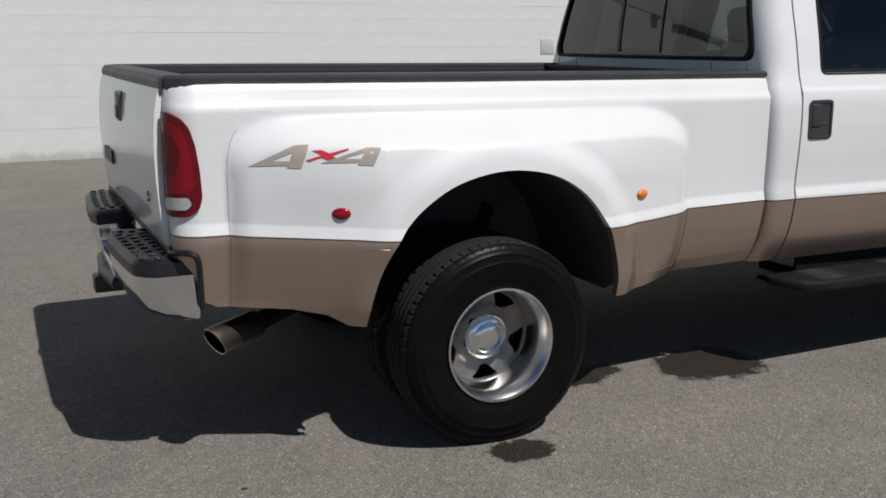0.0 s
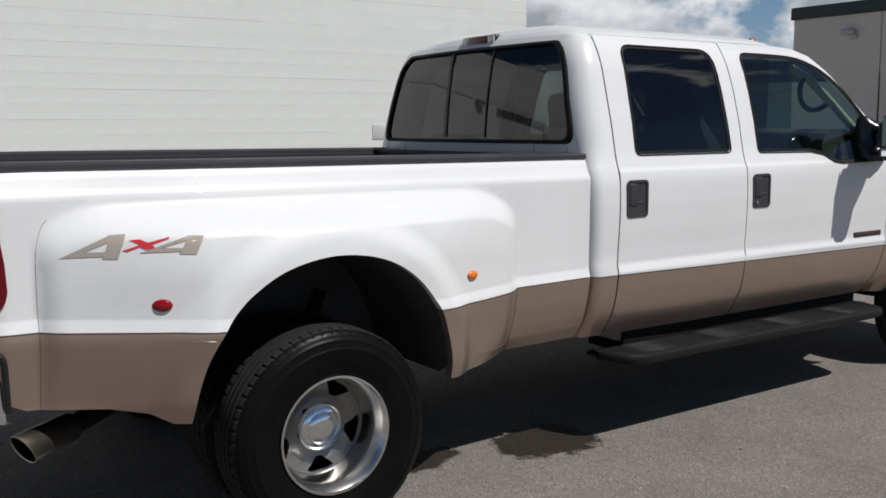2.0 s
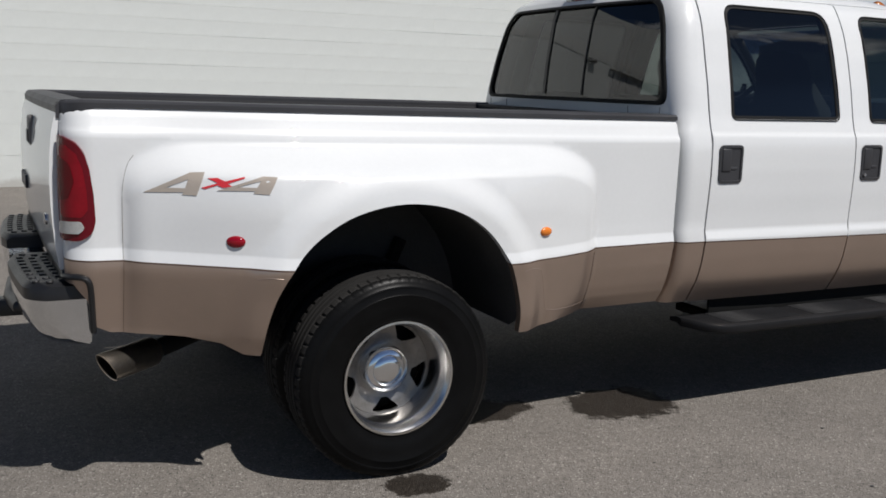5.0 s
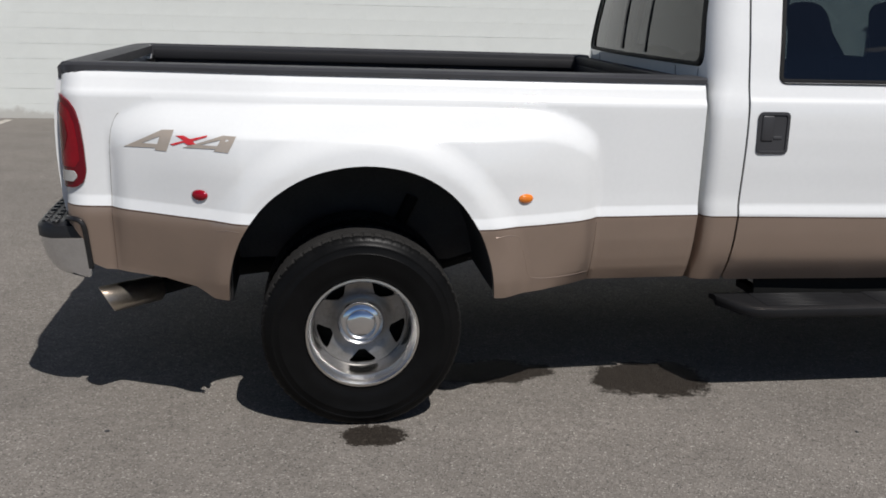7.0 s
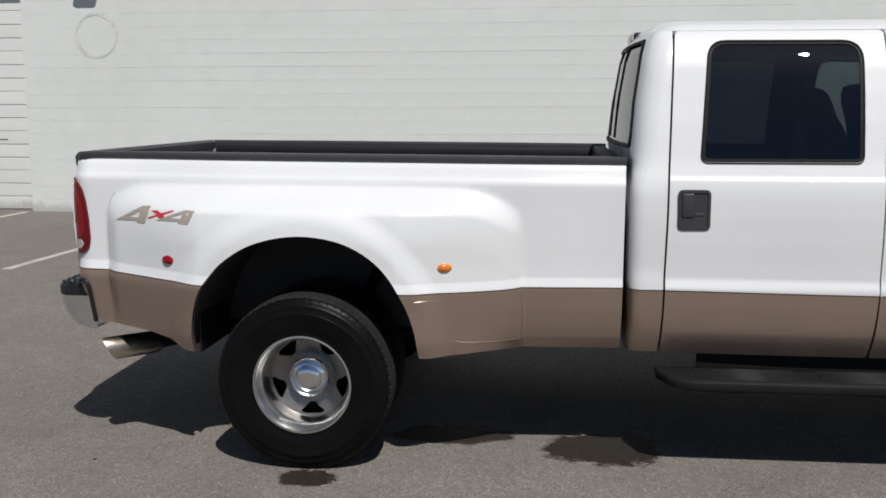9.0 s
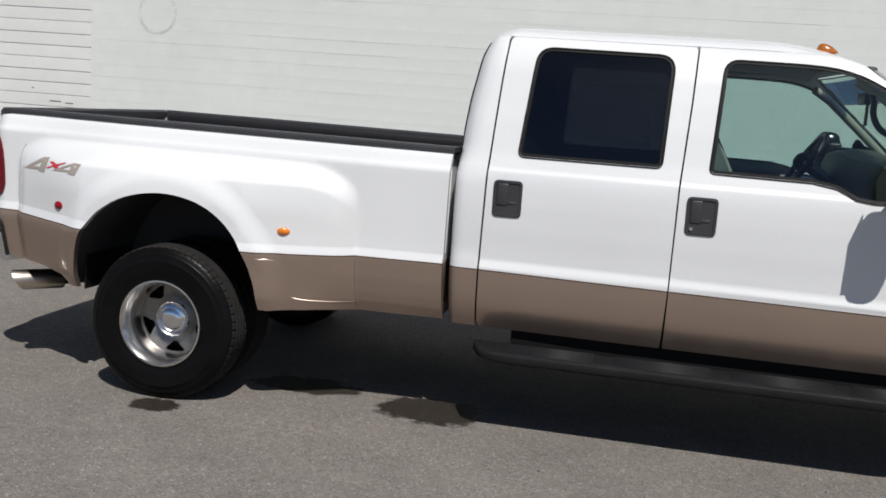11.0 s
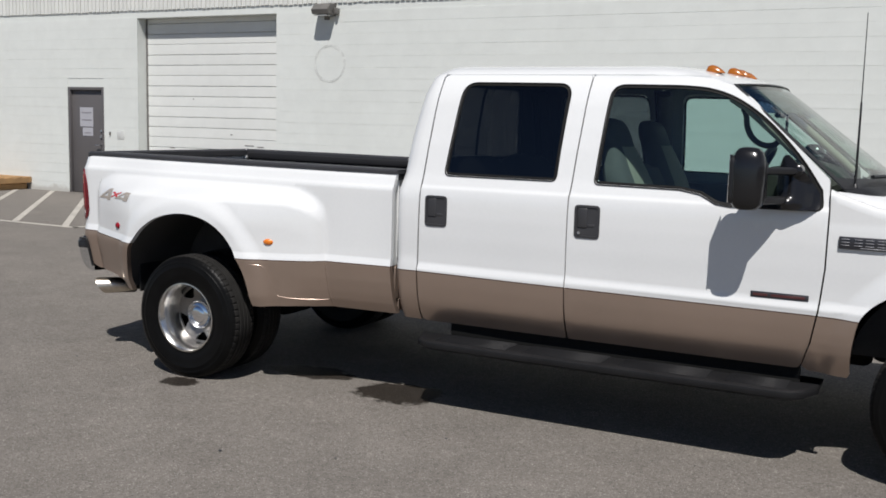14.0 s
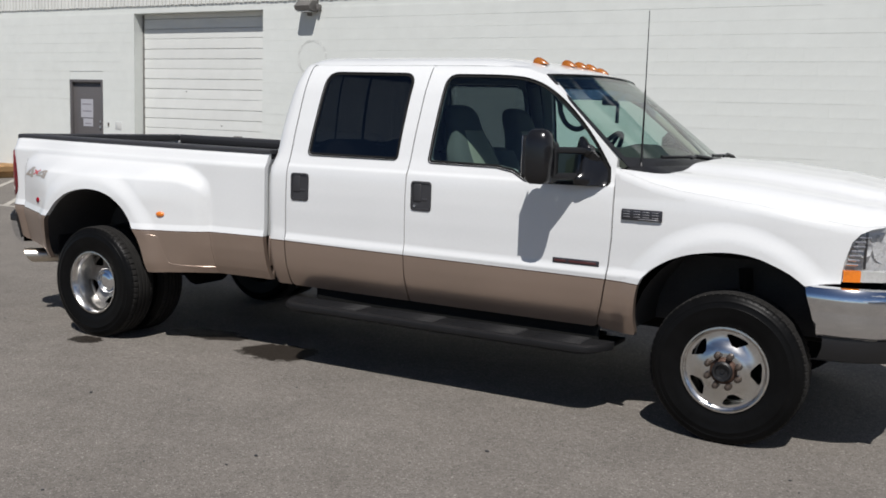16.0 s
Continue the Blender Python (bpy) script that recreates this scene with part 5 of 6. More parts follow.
rings(bm, rows, False, False)
part("front_bumper", bm, CHROME, truck, "bright chrome front bumper")
bm = bmesh.new()
rows = []
for x, y in plan:
    xx = max(x, 4.83)
    rows.append([(xx, y * 0.985, 0.615), (xx, y * 0.99, 0.56), (xx - 0.02, y * 0.97, 0.50), (xx - 0.06, y * 0.93, 0.485)])
rings(bm, rows, False, False)
part("front_valance", bm, BLACK, truck, "black front valance")

# unseen plates added to stop sunlight leaking through the nose onto the ground
bm = bmesh.new()
box(bm, (4.86, -0.90, 0.575), (5.22, 0.90, 0.600), 0.01)
box(bm, (4.98, -0.60, 0.59), (5.04, 0.60, 1.12), 0.01)
box(bm, (4.84, -0.80, 0.59), (4.87, 0.80, 1.12), 0.01)
part("splash_shield", bm, UNDER, truck, "added dark plates that stop light passing through the nose")

# towing mirrors
for s in (-1, 1):
    bm = bmesh.new()
    rows = []
    for z, gx, gy in ((1.276, 0.52, 0.58), (1.283, 0.74, 0.78), (1.300, 0.90, 0.92), (1.335, 0.98, 0.99), (1.40, 1.0, 1.0), (1.46, 0.99, 0.98), (1.505, 0.94, 0.92), (1.536, 0.82, 0.77), (1.554, 0.60, 0.53), (1.561, 0.28, 0.25)):
        row = []
        for k in range(24):
            a = 2 * math.pi * k / 24
            cx, cy = math.cos(a), math.sin(a)
            e = 0.70
            px, py = math.copysign(abs(cx) ** e, cx), math.copysign(abs(cy) ** e, cy)
            fx = 0.085 if px > 0 else 0.066
            row.append((3.408 + px * fx * gx , s * (1.232 + py * 0.068 * gy), z))
        rows.append(row)
    rings(bm, rows, True, True)
    head = part("wing_mirror", bm, GLOSS, truck, "large black towing mirror")
    bm = bmesh.new()
    box(bm, (3.338, min(s * 1.186, s * 1.278), 1.306), (3.342, max(s * 1.186, s * 1.278), 1.526), 0.0015, 1)
    bz = bmesh.new()
    edge = fillet([(1.180, 1.300), (1.284, 1.300), (1.280, 1.520), (1.184, 1.520)], 0.038, 5)
    rings(bz, [[(3.345 - 0.06 * (y - 1.222), s * y, z) for y, z in edge], [(3.347 - 0.06 * (y - 1.222), s * (1.232 + (y - 1.232) * 1.02), z) for y, z in edge], [(3.36, s * (1.232 + (y - 1.232) * 1.02), z) for y, z in edge]], True, True)
    for v in bm.verts:
        v.co.x -= 0.06 * (abs(v.co.y) - 1.222)
    part("mirror_bezel", bz, BLACK, head, "black mirror bezel")
    part("mirror_glass", bm, MIRROR, head, "silver mirror glass")
    bm = bmesh.new()
    for z in (1.315, 1.452):
        # flat telescoping arms, wider than they are thick
        rows = []
        for x, y in ((3.45, 1.17), (3.50, 1.105), (3.585 if z > 1.4 else 3.555, 1.01)):
            row = []
            for k in range(16):
                a = 2 * math.pi * k / 16
                c, e = (math.copysign(abs(q) ** 0.6, q) for q in (math.cos(a), math.sin(a)))
                row.append((x + 0.036 * c * 0.77, s * (y + 0.036 * c * 0.64), z + 0.018 * e))
            rows.append(row)
        rings(bm, rows, True, True)
    # block hidden behind the head, sized to fill the mirror's cast shadow
    box(bm, (3.395, min(s * 1.128, s * 1.20), 1.298), (3.488, max(s * 1.128, s * 1.20), 1.496), 0.02, 3)
    part("mirror_arm", bm, BLACK, head)
    for px, z in ((3.562, 1.310), (3.597, 1.454)):
        bm = bmesh.new()
        tube(bm, [(px, s * 0.985, z), (px, s * 1.036, z), (px, s * 1.044, z)], [0.033, 0.028, 0.016], 16)
        part("pivot_cap", bm, GLOSS, head, "glossy black pivot cap")
    bm = bmesh.new()
    sail = fillet([(3.505, 1.272), (3.712, 1.272), (3.700, 1.352), (3.622, 1.462), (3.528, 1.545), (3.505, 1.45)], 0.028, 4)
    
    def sk(u, v, s=s):
        knob = max(math.exp(-((u - 3.565) / 0.05) ** 2 - ((v - 1.310) / 0.045) ** 2), math.exp(-((u - 3.595) / 0.055) ** 2 - ((v - 1.454) / 0.05) ** 2))
        edge = ease((3.705 - u) / 0.07) * ease((u - 3.495) / 0.05)
        web = math.exp(-((u - 3.582) / 0.05) ** 2) * ease((v - 1.262) / 0.04) * ease((1.51 - v) / 0.05)
        return (u, s * (-cab_y(v) + 0.012 + 0.034 * edge + 0.060 * max(knob, 0.75 * web) * edge), v)

    bm = panel(sail, [], sk, lambda u, v, s=s: (0, -s, 0), 0.03, [], 0.014)
    part("mirror_sail", bm, GLOSS, head, "black mirror mounting sail")

# running boards
bm = bmesh.new()
rows = []
N = 40
for i in range(N + 1):
    f = i / N
    x = 1.560 + (3.752 - 1.560) * f
    d = min(x - 1.560, 3.752 - x)
    e = math.sqrt(clamp(1 - (1 - clamp(d / 0.16)) ** 2))
    yo = -0.885 - 0.185 * e
    # inner edge carried further in, to black out the gap under the doors
    yi = -0.80 + 0.13 * ease((x - 1.72) / 0.25)
    b0 = 0.356 + 0.030 * (1 - e)
    rows.append([(x, yi, 0.404), (x, -0.845, 0.4135), (x, yo + 0.045, 0.4150), (x, yo + 0.014, 0.4130), (x, yo + 0.003, 0.406), (x, yo, 0.392), (x, yo + 0.006, 0.374), (x, yo + 0.030, b0 + 0.004), (x, yo + 0.06, b0), (x, yi, b0)])
rings(bm, rows, True, True)
near_b, far_b = both("running_board", bm, BOARD, truck, "black running board")
for k in range(9):
    y = -1.034 + k * 0.021
    for x0, x1 in ((1.72, 2.16), (2.25, 2.70), (2.79, 3.24), (3.33, 3.62)):
        bm = bmesh.new()
        box(bm, (x0, y, 0.410), (x1, y + 0.010, 0.4185), 0.002, 1)
        fb = mirrored(bm)
        part("tread_strip", bm, BOARD, near_b, "black ribbed tread strip")
        part("tread_strip", fb, BOARD, far_b, "black ribbed tread strip")
for x in (1.80, 2.45, 3.10, 3.55):
    bm = bmesh.new()
    box(bm, (x, -0.93, 0.362), (x + 0.05, -0.55, 0.400), 0.006)
    both("board_bracket", bm, UNDER, truck, "dark board bracket")


# wheels
def tyre_mesh():
    bm = bmesh.new()
    seg = 480
    prof = [(0.212, 0.080), (0.222, 0.100), (0.2285, 0.1055), (0.2325, 0.1050), (0.250, 0.1115), (0.285, 0.119), (0.318, 0.1188), (0.321, 0.1198), (0.3245, 0.1196), (0.327, 0.1180), (0.350, 0.1142), (0.3525, 0.1150), (0.358, 0.1138), (0.361, 0.1108), (0.372, 0.107), (0.384, 0.100), (0.3945, 0.089),
            (0.399, 0.078), (0.400, 0.060), (0.400, 0.056), (0.391, 0.054), (0.391, 0.047), (0.401, 0.045), (0.4015, 0.022), (0.392, 0.020), (0.392, 0.012), (0.4018, 0.010)]
    prof = [(r - 0.006 * clamp((r - 0.30) / 0.09), y) for r, y in prof]
    full = [(r, -y) for r, y in prof] + [(r, y) for r, y in reversed(prof)]
    vv = lathe(bm, full, seg)
    n = len(full)
    for i, row in enumerate(vv):
        if i in (16, 17, 18, 19) or i in tuple(n - 1 - q for q in (16, 17, 18, 19)):
            for k, v in enumerate(row):
                if (k + (0 if i < n // 2 else 3)) % 8 < 2:
                    r = math.hypot(v.co.x, v.co.z)
                    s = (r - (0.0055 if i not in (16, n - 17) else 0.003)) / r
                    v.co.x *= s
                    v.co.z *= s
    # the flat where the tyre meets the ground, and the bulge beside it
    for v in bm.verts:
        if v.co.z < -0.30:
            v.co.y *= 1 + 0.06 * clamp((-0.30 - v.co.z) / 0.08)
        v.co.z = max(v.co.z, -HUB + 0.001)
    bmesh.ops.recalc_face_normals(bm, faces=bm.faces)
    for f in bm.faces:
        c = f.calc_center_median()
        f.material_index = 1 if math.hypot(c.x, c.z) > 0.386 or abs(c.y) < 0.08 else 0
    me = bpy.data.meshes.new("tyre")
    bm.to_mesh(me)
    bm.free()
    me.materials.append(RUBBER)
    me.materials.append(TREAD)
    me.shade_smooth()
    me.set_sharp_from_angle(angle=radians(28))
    return me


def disc_holes(count, r0, r1, spread, turn):
    out = []
    for k in range(count):
        a = math.radians(90 + 360 / count * k + turn)
        tri = [(r1 - 0.010, -spread), (r1, -spread * 0.5), (r1, spread * 0.5), (r1 - 0.010, spread), (r0, spread * 0.22), (r0, -spread * 0.22)]
        loop = []
        for r, w in tri:
            loop.append((r * math.cos(a) - w * math.sin(a), r * math.sin(a) + w * math.cos(a)))
        out.append(fillet(loop, 0.010, 3))
    return out


def wheel_mesh(kind):
    """The rim with its pierced disc, outside towards -y."""
    rim = 0.186 if kind == "dished" else 0.197
    circ = [(rim * math.cos(2 * math.pi * i / 60), rim * math.sin(2 * math.pi * i / 60)) for i in range(60)]
    if kind == "dished":
        face = lambda u, v: (u, 0.046 + 0.022 * ease((0.150 - math.hypot(u, v)) / 0.05), v)
        bm = panel(circ, disc_holes(5, 0.124, 0.178, 0.060, 39), face, lambda u, v: (0, 1, 0), 0.012, [], 0.02)
        for f in bm.faces:
            f.material_index = 1
        lathe(bm, [(0.1855, 0.050), (0.1885, 0.040), (0.190, 0.0), (0.193, -0.045), (0.196, -0.064), (0.204, -0.075), (0.209, -0.090), (0.218, -0.097), (0.2225, -0.104), (0.2215, -0.110), (0.213, -0.111), (0.212, -0.106)], 72)
    else:
        def face(u, v):
            r = math.hypot(u, v)
            return (u, -0.088 - 0.030 * ease((0.165 - r) / 0.075), v)
        bm = panel(circ, disc_holes(5, 0.130, 0.183, 0.063, -18), face, lambda u, v: (0, 1, 0), 0.02, [], 0.02)
        lathe(bm, [(0.1968, -0.088), (0.203, -0.092), (0.209, -0.098), (0.218, -0.100), (0.2225, -0.105), (0.2215, -0.110), (0.213, -0.111), (0.208, -0.103)], 72)
    lathe(bm, [(0.2225, -0.104), (0.222, -0.09), (0.205, -0.07), (0.20, 0.08), (0.222, 0.105)], 48)
    bmesh.ops.recalc_face_normals(bm, faces=bm.faces)
    me = bpy.data.meshes.new("wheel")
    bm.to_mesh(me)
    bm.free()
    me.materials.append(ALLOY)
    me.materials.append(DISC)
    me.shade_smooth()
    me.set_sharp_from_angle(angle=radians(35))
    return me


TYRE, DISHED, FLUSH = tyre_mesh(), wheel_mesh("dished"), wheel_mesh("flush")
bm = bmesh.new()
lathe(bm, [(0.096, 0.075), (0.094, 0.002), (0.088, -0.010), (0.079, -0.017), (0.064, -0.021), (0.062, -0.018), (0.059, -0.0215), (0.03, -0.027), (0.001, -0.029)], 48)
cap_me = bpy.data.meshes.new("hub_cap")
bm.to_mesh(cap_me)
bm.free()
cap_me.materials.append(CHROME)
cap_me.shade_smooth()
cap_me.set_sharp_from_angle(angle=radians(40))
bm = bmesh.new()
lathe(bm, [(0.070, -0.112), (0.067, -0.130), (0.060, -0.142), (0.053, -0.144)], 32)
collar_me = bpy.data.meshes.new("hub_collar")
bm.to_mesh(collar_me)
bm.free()
collar_me.materials.append(STEEL)
collar_me.shade_smooth()
bm = bmesh.new()
lathe(bm, [(0.054, -0.130), (0.052, -0.152), (0.044, -0.160), (0.036, -0.158), (0.032, -0.146), (0.012, -0.144), (0.010, -0.150), (0.001, -0.150)], 32)
lock_me = bpy.data.meshes.new("hub_lock")
bm.to_mesh(lock_me)
bm.free()
lock_me.materials.append(BLACK)
lock_me.shade_smooth()
lock_me.set_sharp_from_angle(angle=radians(35))
bm = bmesh.new()
lathe(bm, [(0.19, 0.09), (0.19, 0.062), (0.15, 0.050), (0.001, 0.050)], 40)
drum_me = bpy.data.meshes.new("brake_drum")
bm.to_mesh(drum_me)
bm.free()
drum_me.materials.append(UNDER)
drum_me.shade_smooth()
bm = bmesh.new()
lathe(bm, [(0.0185, 0.0), (0.0170, -0.006), (0.0165, -0.034), (0.012, -0.046), (0.001, -0.049)], 8)
nut_me = bpy.data.meshes.new("lug_nut")
bm.to_mesh(nut_me)
bm.free()
nut_me.materials.append(LUG)


def child(name, me, parent, m=None, label=""):
    o = new(name, me)
    o.parent = parent
    if m is not None:
        o.matrix_basis = m
    if label:
        o["label"] = label
    return o


def wheel(x, y, kind, label):
    w = new("wheel", DISHED if kind == "dished" else FLUSH)
    w.matrix_basis = pose(x, y, HUB + gz(x, y), 0, 0, 0 if y < 0 else 180)
    w.parent = truck
    w["label"] = label
    child("tyre", TYRE, w, None, "black rubber tyre")
    child("brake_drum", drum_me, w, pose(0, 0.068 if kind == "dished" else 0.0, 0), "dark brake drum")
    if kind == "dished":
        child("hub_cap", cap_me, w, pose(0, 0.022, 0))
    else:
        child("hub_collar", collar_me, w, None, "rusty hub collar")
        child("hub_lock", lock_me, w, None, "black hub lock")
        for k in range(8):
            a = 2 * math.pi * (k + 0.5) / 8
            child("lug_nut", nut_me, w, pose(0.083 * math.cos(a), -0.116, 0.083 * math.sin(a)), "dull steel lug nut")


for y in (-1.045, -0.760, 0.760, 1.045):
    wheel(0.0, y, "dished", "dished polished aluminium dual rear wheel")
for y in (-0.885, 0.885):
    wheel(4.379, y, "flush", "polished aluminium front wheel with exposed lug nuts")

# unseen dark blocks, shaped as tank and gearbox, that cut light under the floor
bm = bmesh.new()
box(bm, (0.62, 0.50, 0.25), (2.55, 0.84, 0.56), 0.05, 3)
box(bm, (2.60, 0.56, 0.27), (3.55, 0.82, 0.54), 0.04, 3)
part("fuel_tank", bm, UNDER, truck, "added dark tank-shaped blocks that keep light from under the truck")
bm = bmesh.new()
box(bm, (2.45, -0.20, 0.38), (3.95, 0.22, 0.58), 0.05, 3)
box(bm, (2.30, -0.36, 0.36), (2.75, 0.10, 0.56), 0.05, 3)
part("gearbox", bm, UNDER, truck, "added dark gearbox-shaped blocks that keep light from under the truck")

# wheel-well liners and underbody
for x0, rx, rz, y0, y1, zt in ((0.0, 0.53, 0.60, -1.05, -0.55, 0.46), (4.36, 0.50, 0.52, -0.94, -0.50, 0.48)):
    bm = bmesh.new()
    rows = []
    for y in (y0, y1):
        skin_y = lambda x, z: y if (x0 > 1 or y == y1) else side_base(x, max(z, 0.5)) - bulge(x, max(z, 0.5)) + 0.03
        rows.append([(x0 + rx * 0.99, y, 0.51)] + [(x0 + rx * math.cos(math.pi * k / 20), skin_y(x0 + rx * math.cos(math.pi * k / 20), zt + rz * math.sin(math.pi * k / 20)), zt + rz * math.sin(math.pi * k / 20)) for k in range(1, 20)] + [(x0 - rx * 0.99, y, 0.51)])
    vs = rings(bm, rows, False, False)
    bm.faces.new(vs[1])
    both("wheel_well", bm, WELL, truck, "black wheel-well liner")
bm = bmesh.new()
for s in (-1, 1):
    box(bm, (-1.05, min(s * 0.40, s * 0.48), 0.55), (4.95, max(s * 0.40, s * 0.48), 0.72), 0.01)
for x in (-0.9, 1.2, 2.2, 3.2, 4.7):
    box(bm, (x, -0.45, 0.56), (x + 0.08, 0.45, 0.68), 0.01)
part("chassis", bm, UNDER, truck, "dark chassis rails")
bm = bmesh.new()
tube(bm, [(0, y, HUB - 0.018) for y in (-0.95, -0.15, -0.12, 0.12, 0.15, 0.95)], [0.05, 0.06, 0.15, 0.15, 0.06, 0.05], 16)
part("rear_axle", bm, UNDER, truck, "dark rear axle")
bm = bmesh.new()
tube(bm, [(0.1, 0, HUB + 0.02), (2.6, 0.05, 0.55)], 0.05, 12)
part("drive_shaft", bm, UNDER, truck, "dark drive shaft")
for pts, r, nm in (([(-0.75, -0.52, 0.58), (-0.3, -0.52, 0.46), (0, -0.52, 0.45), (0.3, -0.52, 0.46), (0.75, -0.52, 0.60)], 0.035, "leaf_spring"),
                   ([(0.05, -0.60, HUB), (0.25, -0.56, 0.80)], 0.03, "shock_absorber"), ([(4.42, -0.60, HUB), (4.36, -0.55, 0.85)], 0.035, "shock_absorber")):
    bm = bmesh.new()
    tube(bm, pts, r, 8)
    both(nm, bm, UNDER, truck)
bm = bmesh.new()
tube(bm, [(4.379, -0.80, HUB), (4.379, 0.80, HUB)], 0.05, 14)
bmesh.ops.create_uvsphere(bm, u_segments=16, v_segments=10, radius=0.15, matrix=Matrix.Translation((4.379, -0.2, HUB)))
box(bm, (3.95, -0.36, 0.45), (4.85, 0.36, 0.95), 0.04)
part("front_axle", bm, UNDER, truck, "dark front axle and engine sump")
bm = bmesh.new()
box(bm, (1.50, -0.88, 0.52), (3.75, 0.88, 0.57), 0.01)
box(bm, (-1.08, -0.52, 0.74), (1.37, 0.52, 0.795), 0.01)
box(bm, (-1.08, -0.90, 0.74), (-0.58, 0.90, 0.795), 0.01)
box(bm, (0.58, -0.90, 0.74), (1.37, 0.90, 0.795), 0.01)
box(bm, (0.72, 0.50, 0.46), (1.36, 0.90, 0.74), 0.03)
box(bm, (1.6, 0.18, 0.42), (3.3, 0.38, 0.52), 0.03)
part("underbody", bm, UNDER, truck, "dark underbody with fuel tank")
bm = bmesh.new()
box(bm, (3.72, -0.90, 0.55), (3.78, 0.90, 1.34), 0.01)
box(bm, (3.80, -0.62, 0.9), (5.05, 0.62, 1.15), 0.05)
part("firewall", bm, UNDER, truck, "dark engine bay and firewall")

# mud flap behind the rear wheels
bm = bmesh.new()
box(bm, (-0.512, -1.02, 0.47), (-0.500, -0.62, 0.66), 0.004)
both("mud_flap", bm, BLACK, truck, "black rubber mud flap")

# ---- interior ----
def seat(name, x, y, w, back_h, m, m2, label, headrest=True):
    def ring(z, xo, d, hw, a0=0.0, a1=2 * math.pi, n=20, out=0.0):
        row = []
        for k in range(n):
            a = a0 + (a1 - a0) * k / n
            px, py = (math.copysign(abs(q) ** 0.65, q) for q in (math.cos(a), math.sin(a)))
            row.append((x + xo + (d + out) * px, y + w * hw * py, z))
        return row

    shape = [(0.95, 0.0, 0.10, 0.9), (1.05, -0.02, 0.12, 1.0), (1.20, -0.06, 0.11, 1.0), (1.33, -0.10, 0.10, 0.97), (1.40, -0.125, 0.09, 0.90)]
    if headrest:
        shape += [(1.47, -0.15, 0.08, 0.76), (1.53, -0.175, 0.072, 0.66), (1.59, -0.195, 0.072, 0.64), (1.64, -0.21, 0.065, 0.58), (1.672, -0.22, 0.05, 0.46), (1.686, -0.225, 0.022, 0.24)]
    else:
        shape += [(back_h, -0.135, 0.07, 0.78), (back_h + 0.02, -0.14, 0.04, 0.6)]
    b = bmesh.new()
    rings(b, [ring(*q) for q in shape], True, True)
    bk = part(name, b, m, truck, label)
    b = bmesh.new()
    box(b, (x - 0.05, y - w, 0.80), (x + 0.50, y + w, 0.97), 0.05, 3)
    part("seat_cushion", b, m2, bk)
    if headrest:
        b = bmesh.new()
        rings(b, [ring(z, xo, d, hw * 0.86, -1.15, 1.15, 10, 0.008) for z, xo, d, hw in shape[1:7]], False, False)
        part("seat_cover", b, m2, bk, "pale cloth seat cover")
    return bk


seat("front_seat", 2.72, -0.42, 0.27, 1.54, SEAT, BEIGE, "dark cloth front seat with pale cushion")
seat("front_seat", 2.72, 0.42, 0.27, 1.54, SEAT, BEIGE, "dark cloth front seat with pale cushion")
seat("front_seat", 2.70, 0.0, 0.15, 1.40, SEAT, SEAT, "dark cloth centre seat", False)
seat("rear_bench", 1.78, -0.40, 0.33, 1.42, SEAT, SEAT, "dark cloth rear bench seat", False)
seat("rear_bench", 1.78, 0.40, 0.33, 1.42, SEAT, SEAT, "dark cloth rear bench seat", False)
bm = bmesh.new()
rows = []
for i in range(17):
    y = -0.83 + 1.66 * i / 16
    hump = 0.022 * math.exp(-((y - 0.40) / 0.22) ** 2)
    rows.append([(3.70, y, 1.36), (3.64, y, 1.425), (3.54, y, 1.452 + hump), (3.42, y, 1.455 + hump), (3.355, y, 1.43 + hump), (3.325, y, 1.36), (3.345, y, 1.20), (3.48, y, 0.95), (3.70, y, 0.90)])
rings(bm, rows, True, True)
part("dashboard", bm, DASH, truck, "dark brown-grey dashboard")
bm = bmesh.new()
c, ax = Vector((3.172, 0.42, 1.375)), Vector((-0.85, 0, 0.53)).normalized()
e1 = Vector((0, 1, 0))
e2 = ax.cross(e1).normalized()
R = 0.195
ringp = [c + (e1 * math.cos(2 * math.pi * k / 32) + e2 * math.sin(2 * math.pi * k / 32)) * R for k in range(32)]
loops = []
for k in range(32):
    rad = (ringp[k] - c).normalized()
    loops.append([ringp[k] + (rad * math.cos(2 * math.pi * q / 8) + ax * math.sin(2 * math.pi * q / 8)) * 0.017 for q in range(8)])
loops.append(loops[0])
rings(bm, loops, True, False)
for a in (0, math.pi, 1.5 * math.pi):
    tube(bm, [c, c + (e1 * math.cos(a) + e2 * math.sin(a)) * R], 0.014, 8)
bmesh.ops.create_uvsphere(bm, u_segments=14, v_segments=8, radius=0.06, matrix=Matrix.Translation(c))
tube(bm, [c, (3.42, 0.42, 1.22)], 0.035, 10)
part("steering_wheel", bm, BLACK, truck, "black steering wheel")
bm = bmesh.new()
box(bm, (3.350, -0.17, 1.712), (3.384, 0.05, 1.772), 0.012, 3)
tube(bm, [(3.38, -0.06, 1.745), (3.46, -0.04, 1.80)], 0.008, 8)
box(bm, (3.392, -0.020, 1.605), (3.404, 0.020, 1.735), 0.004)
part("rear_view_mirror", bm, BLACK, truck, "black rear-view mirror")
bm = bmesh.new()
box(bm, (1.50, -0.90, 0.56), (3.74, 0.90, 0.62), 0.01)
box(bm, (1.515, -0.86, 0.62), (1.555, 0.86, 1.385), 0.01)
part("cab_floor", bm, TRIM, truck, "grey cab floor and back trim")
bm = bmesh.new()
rows = []
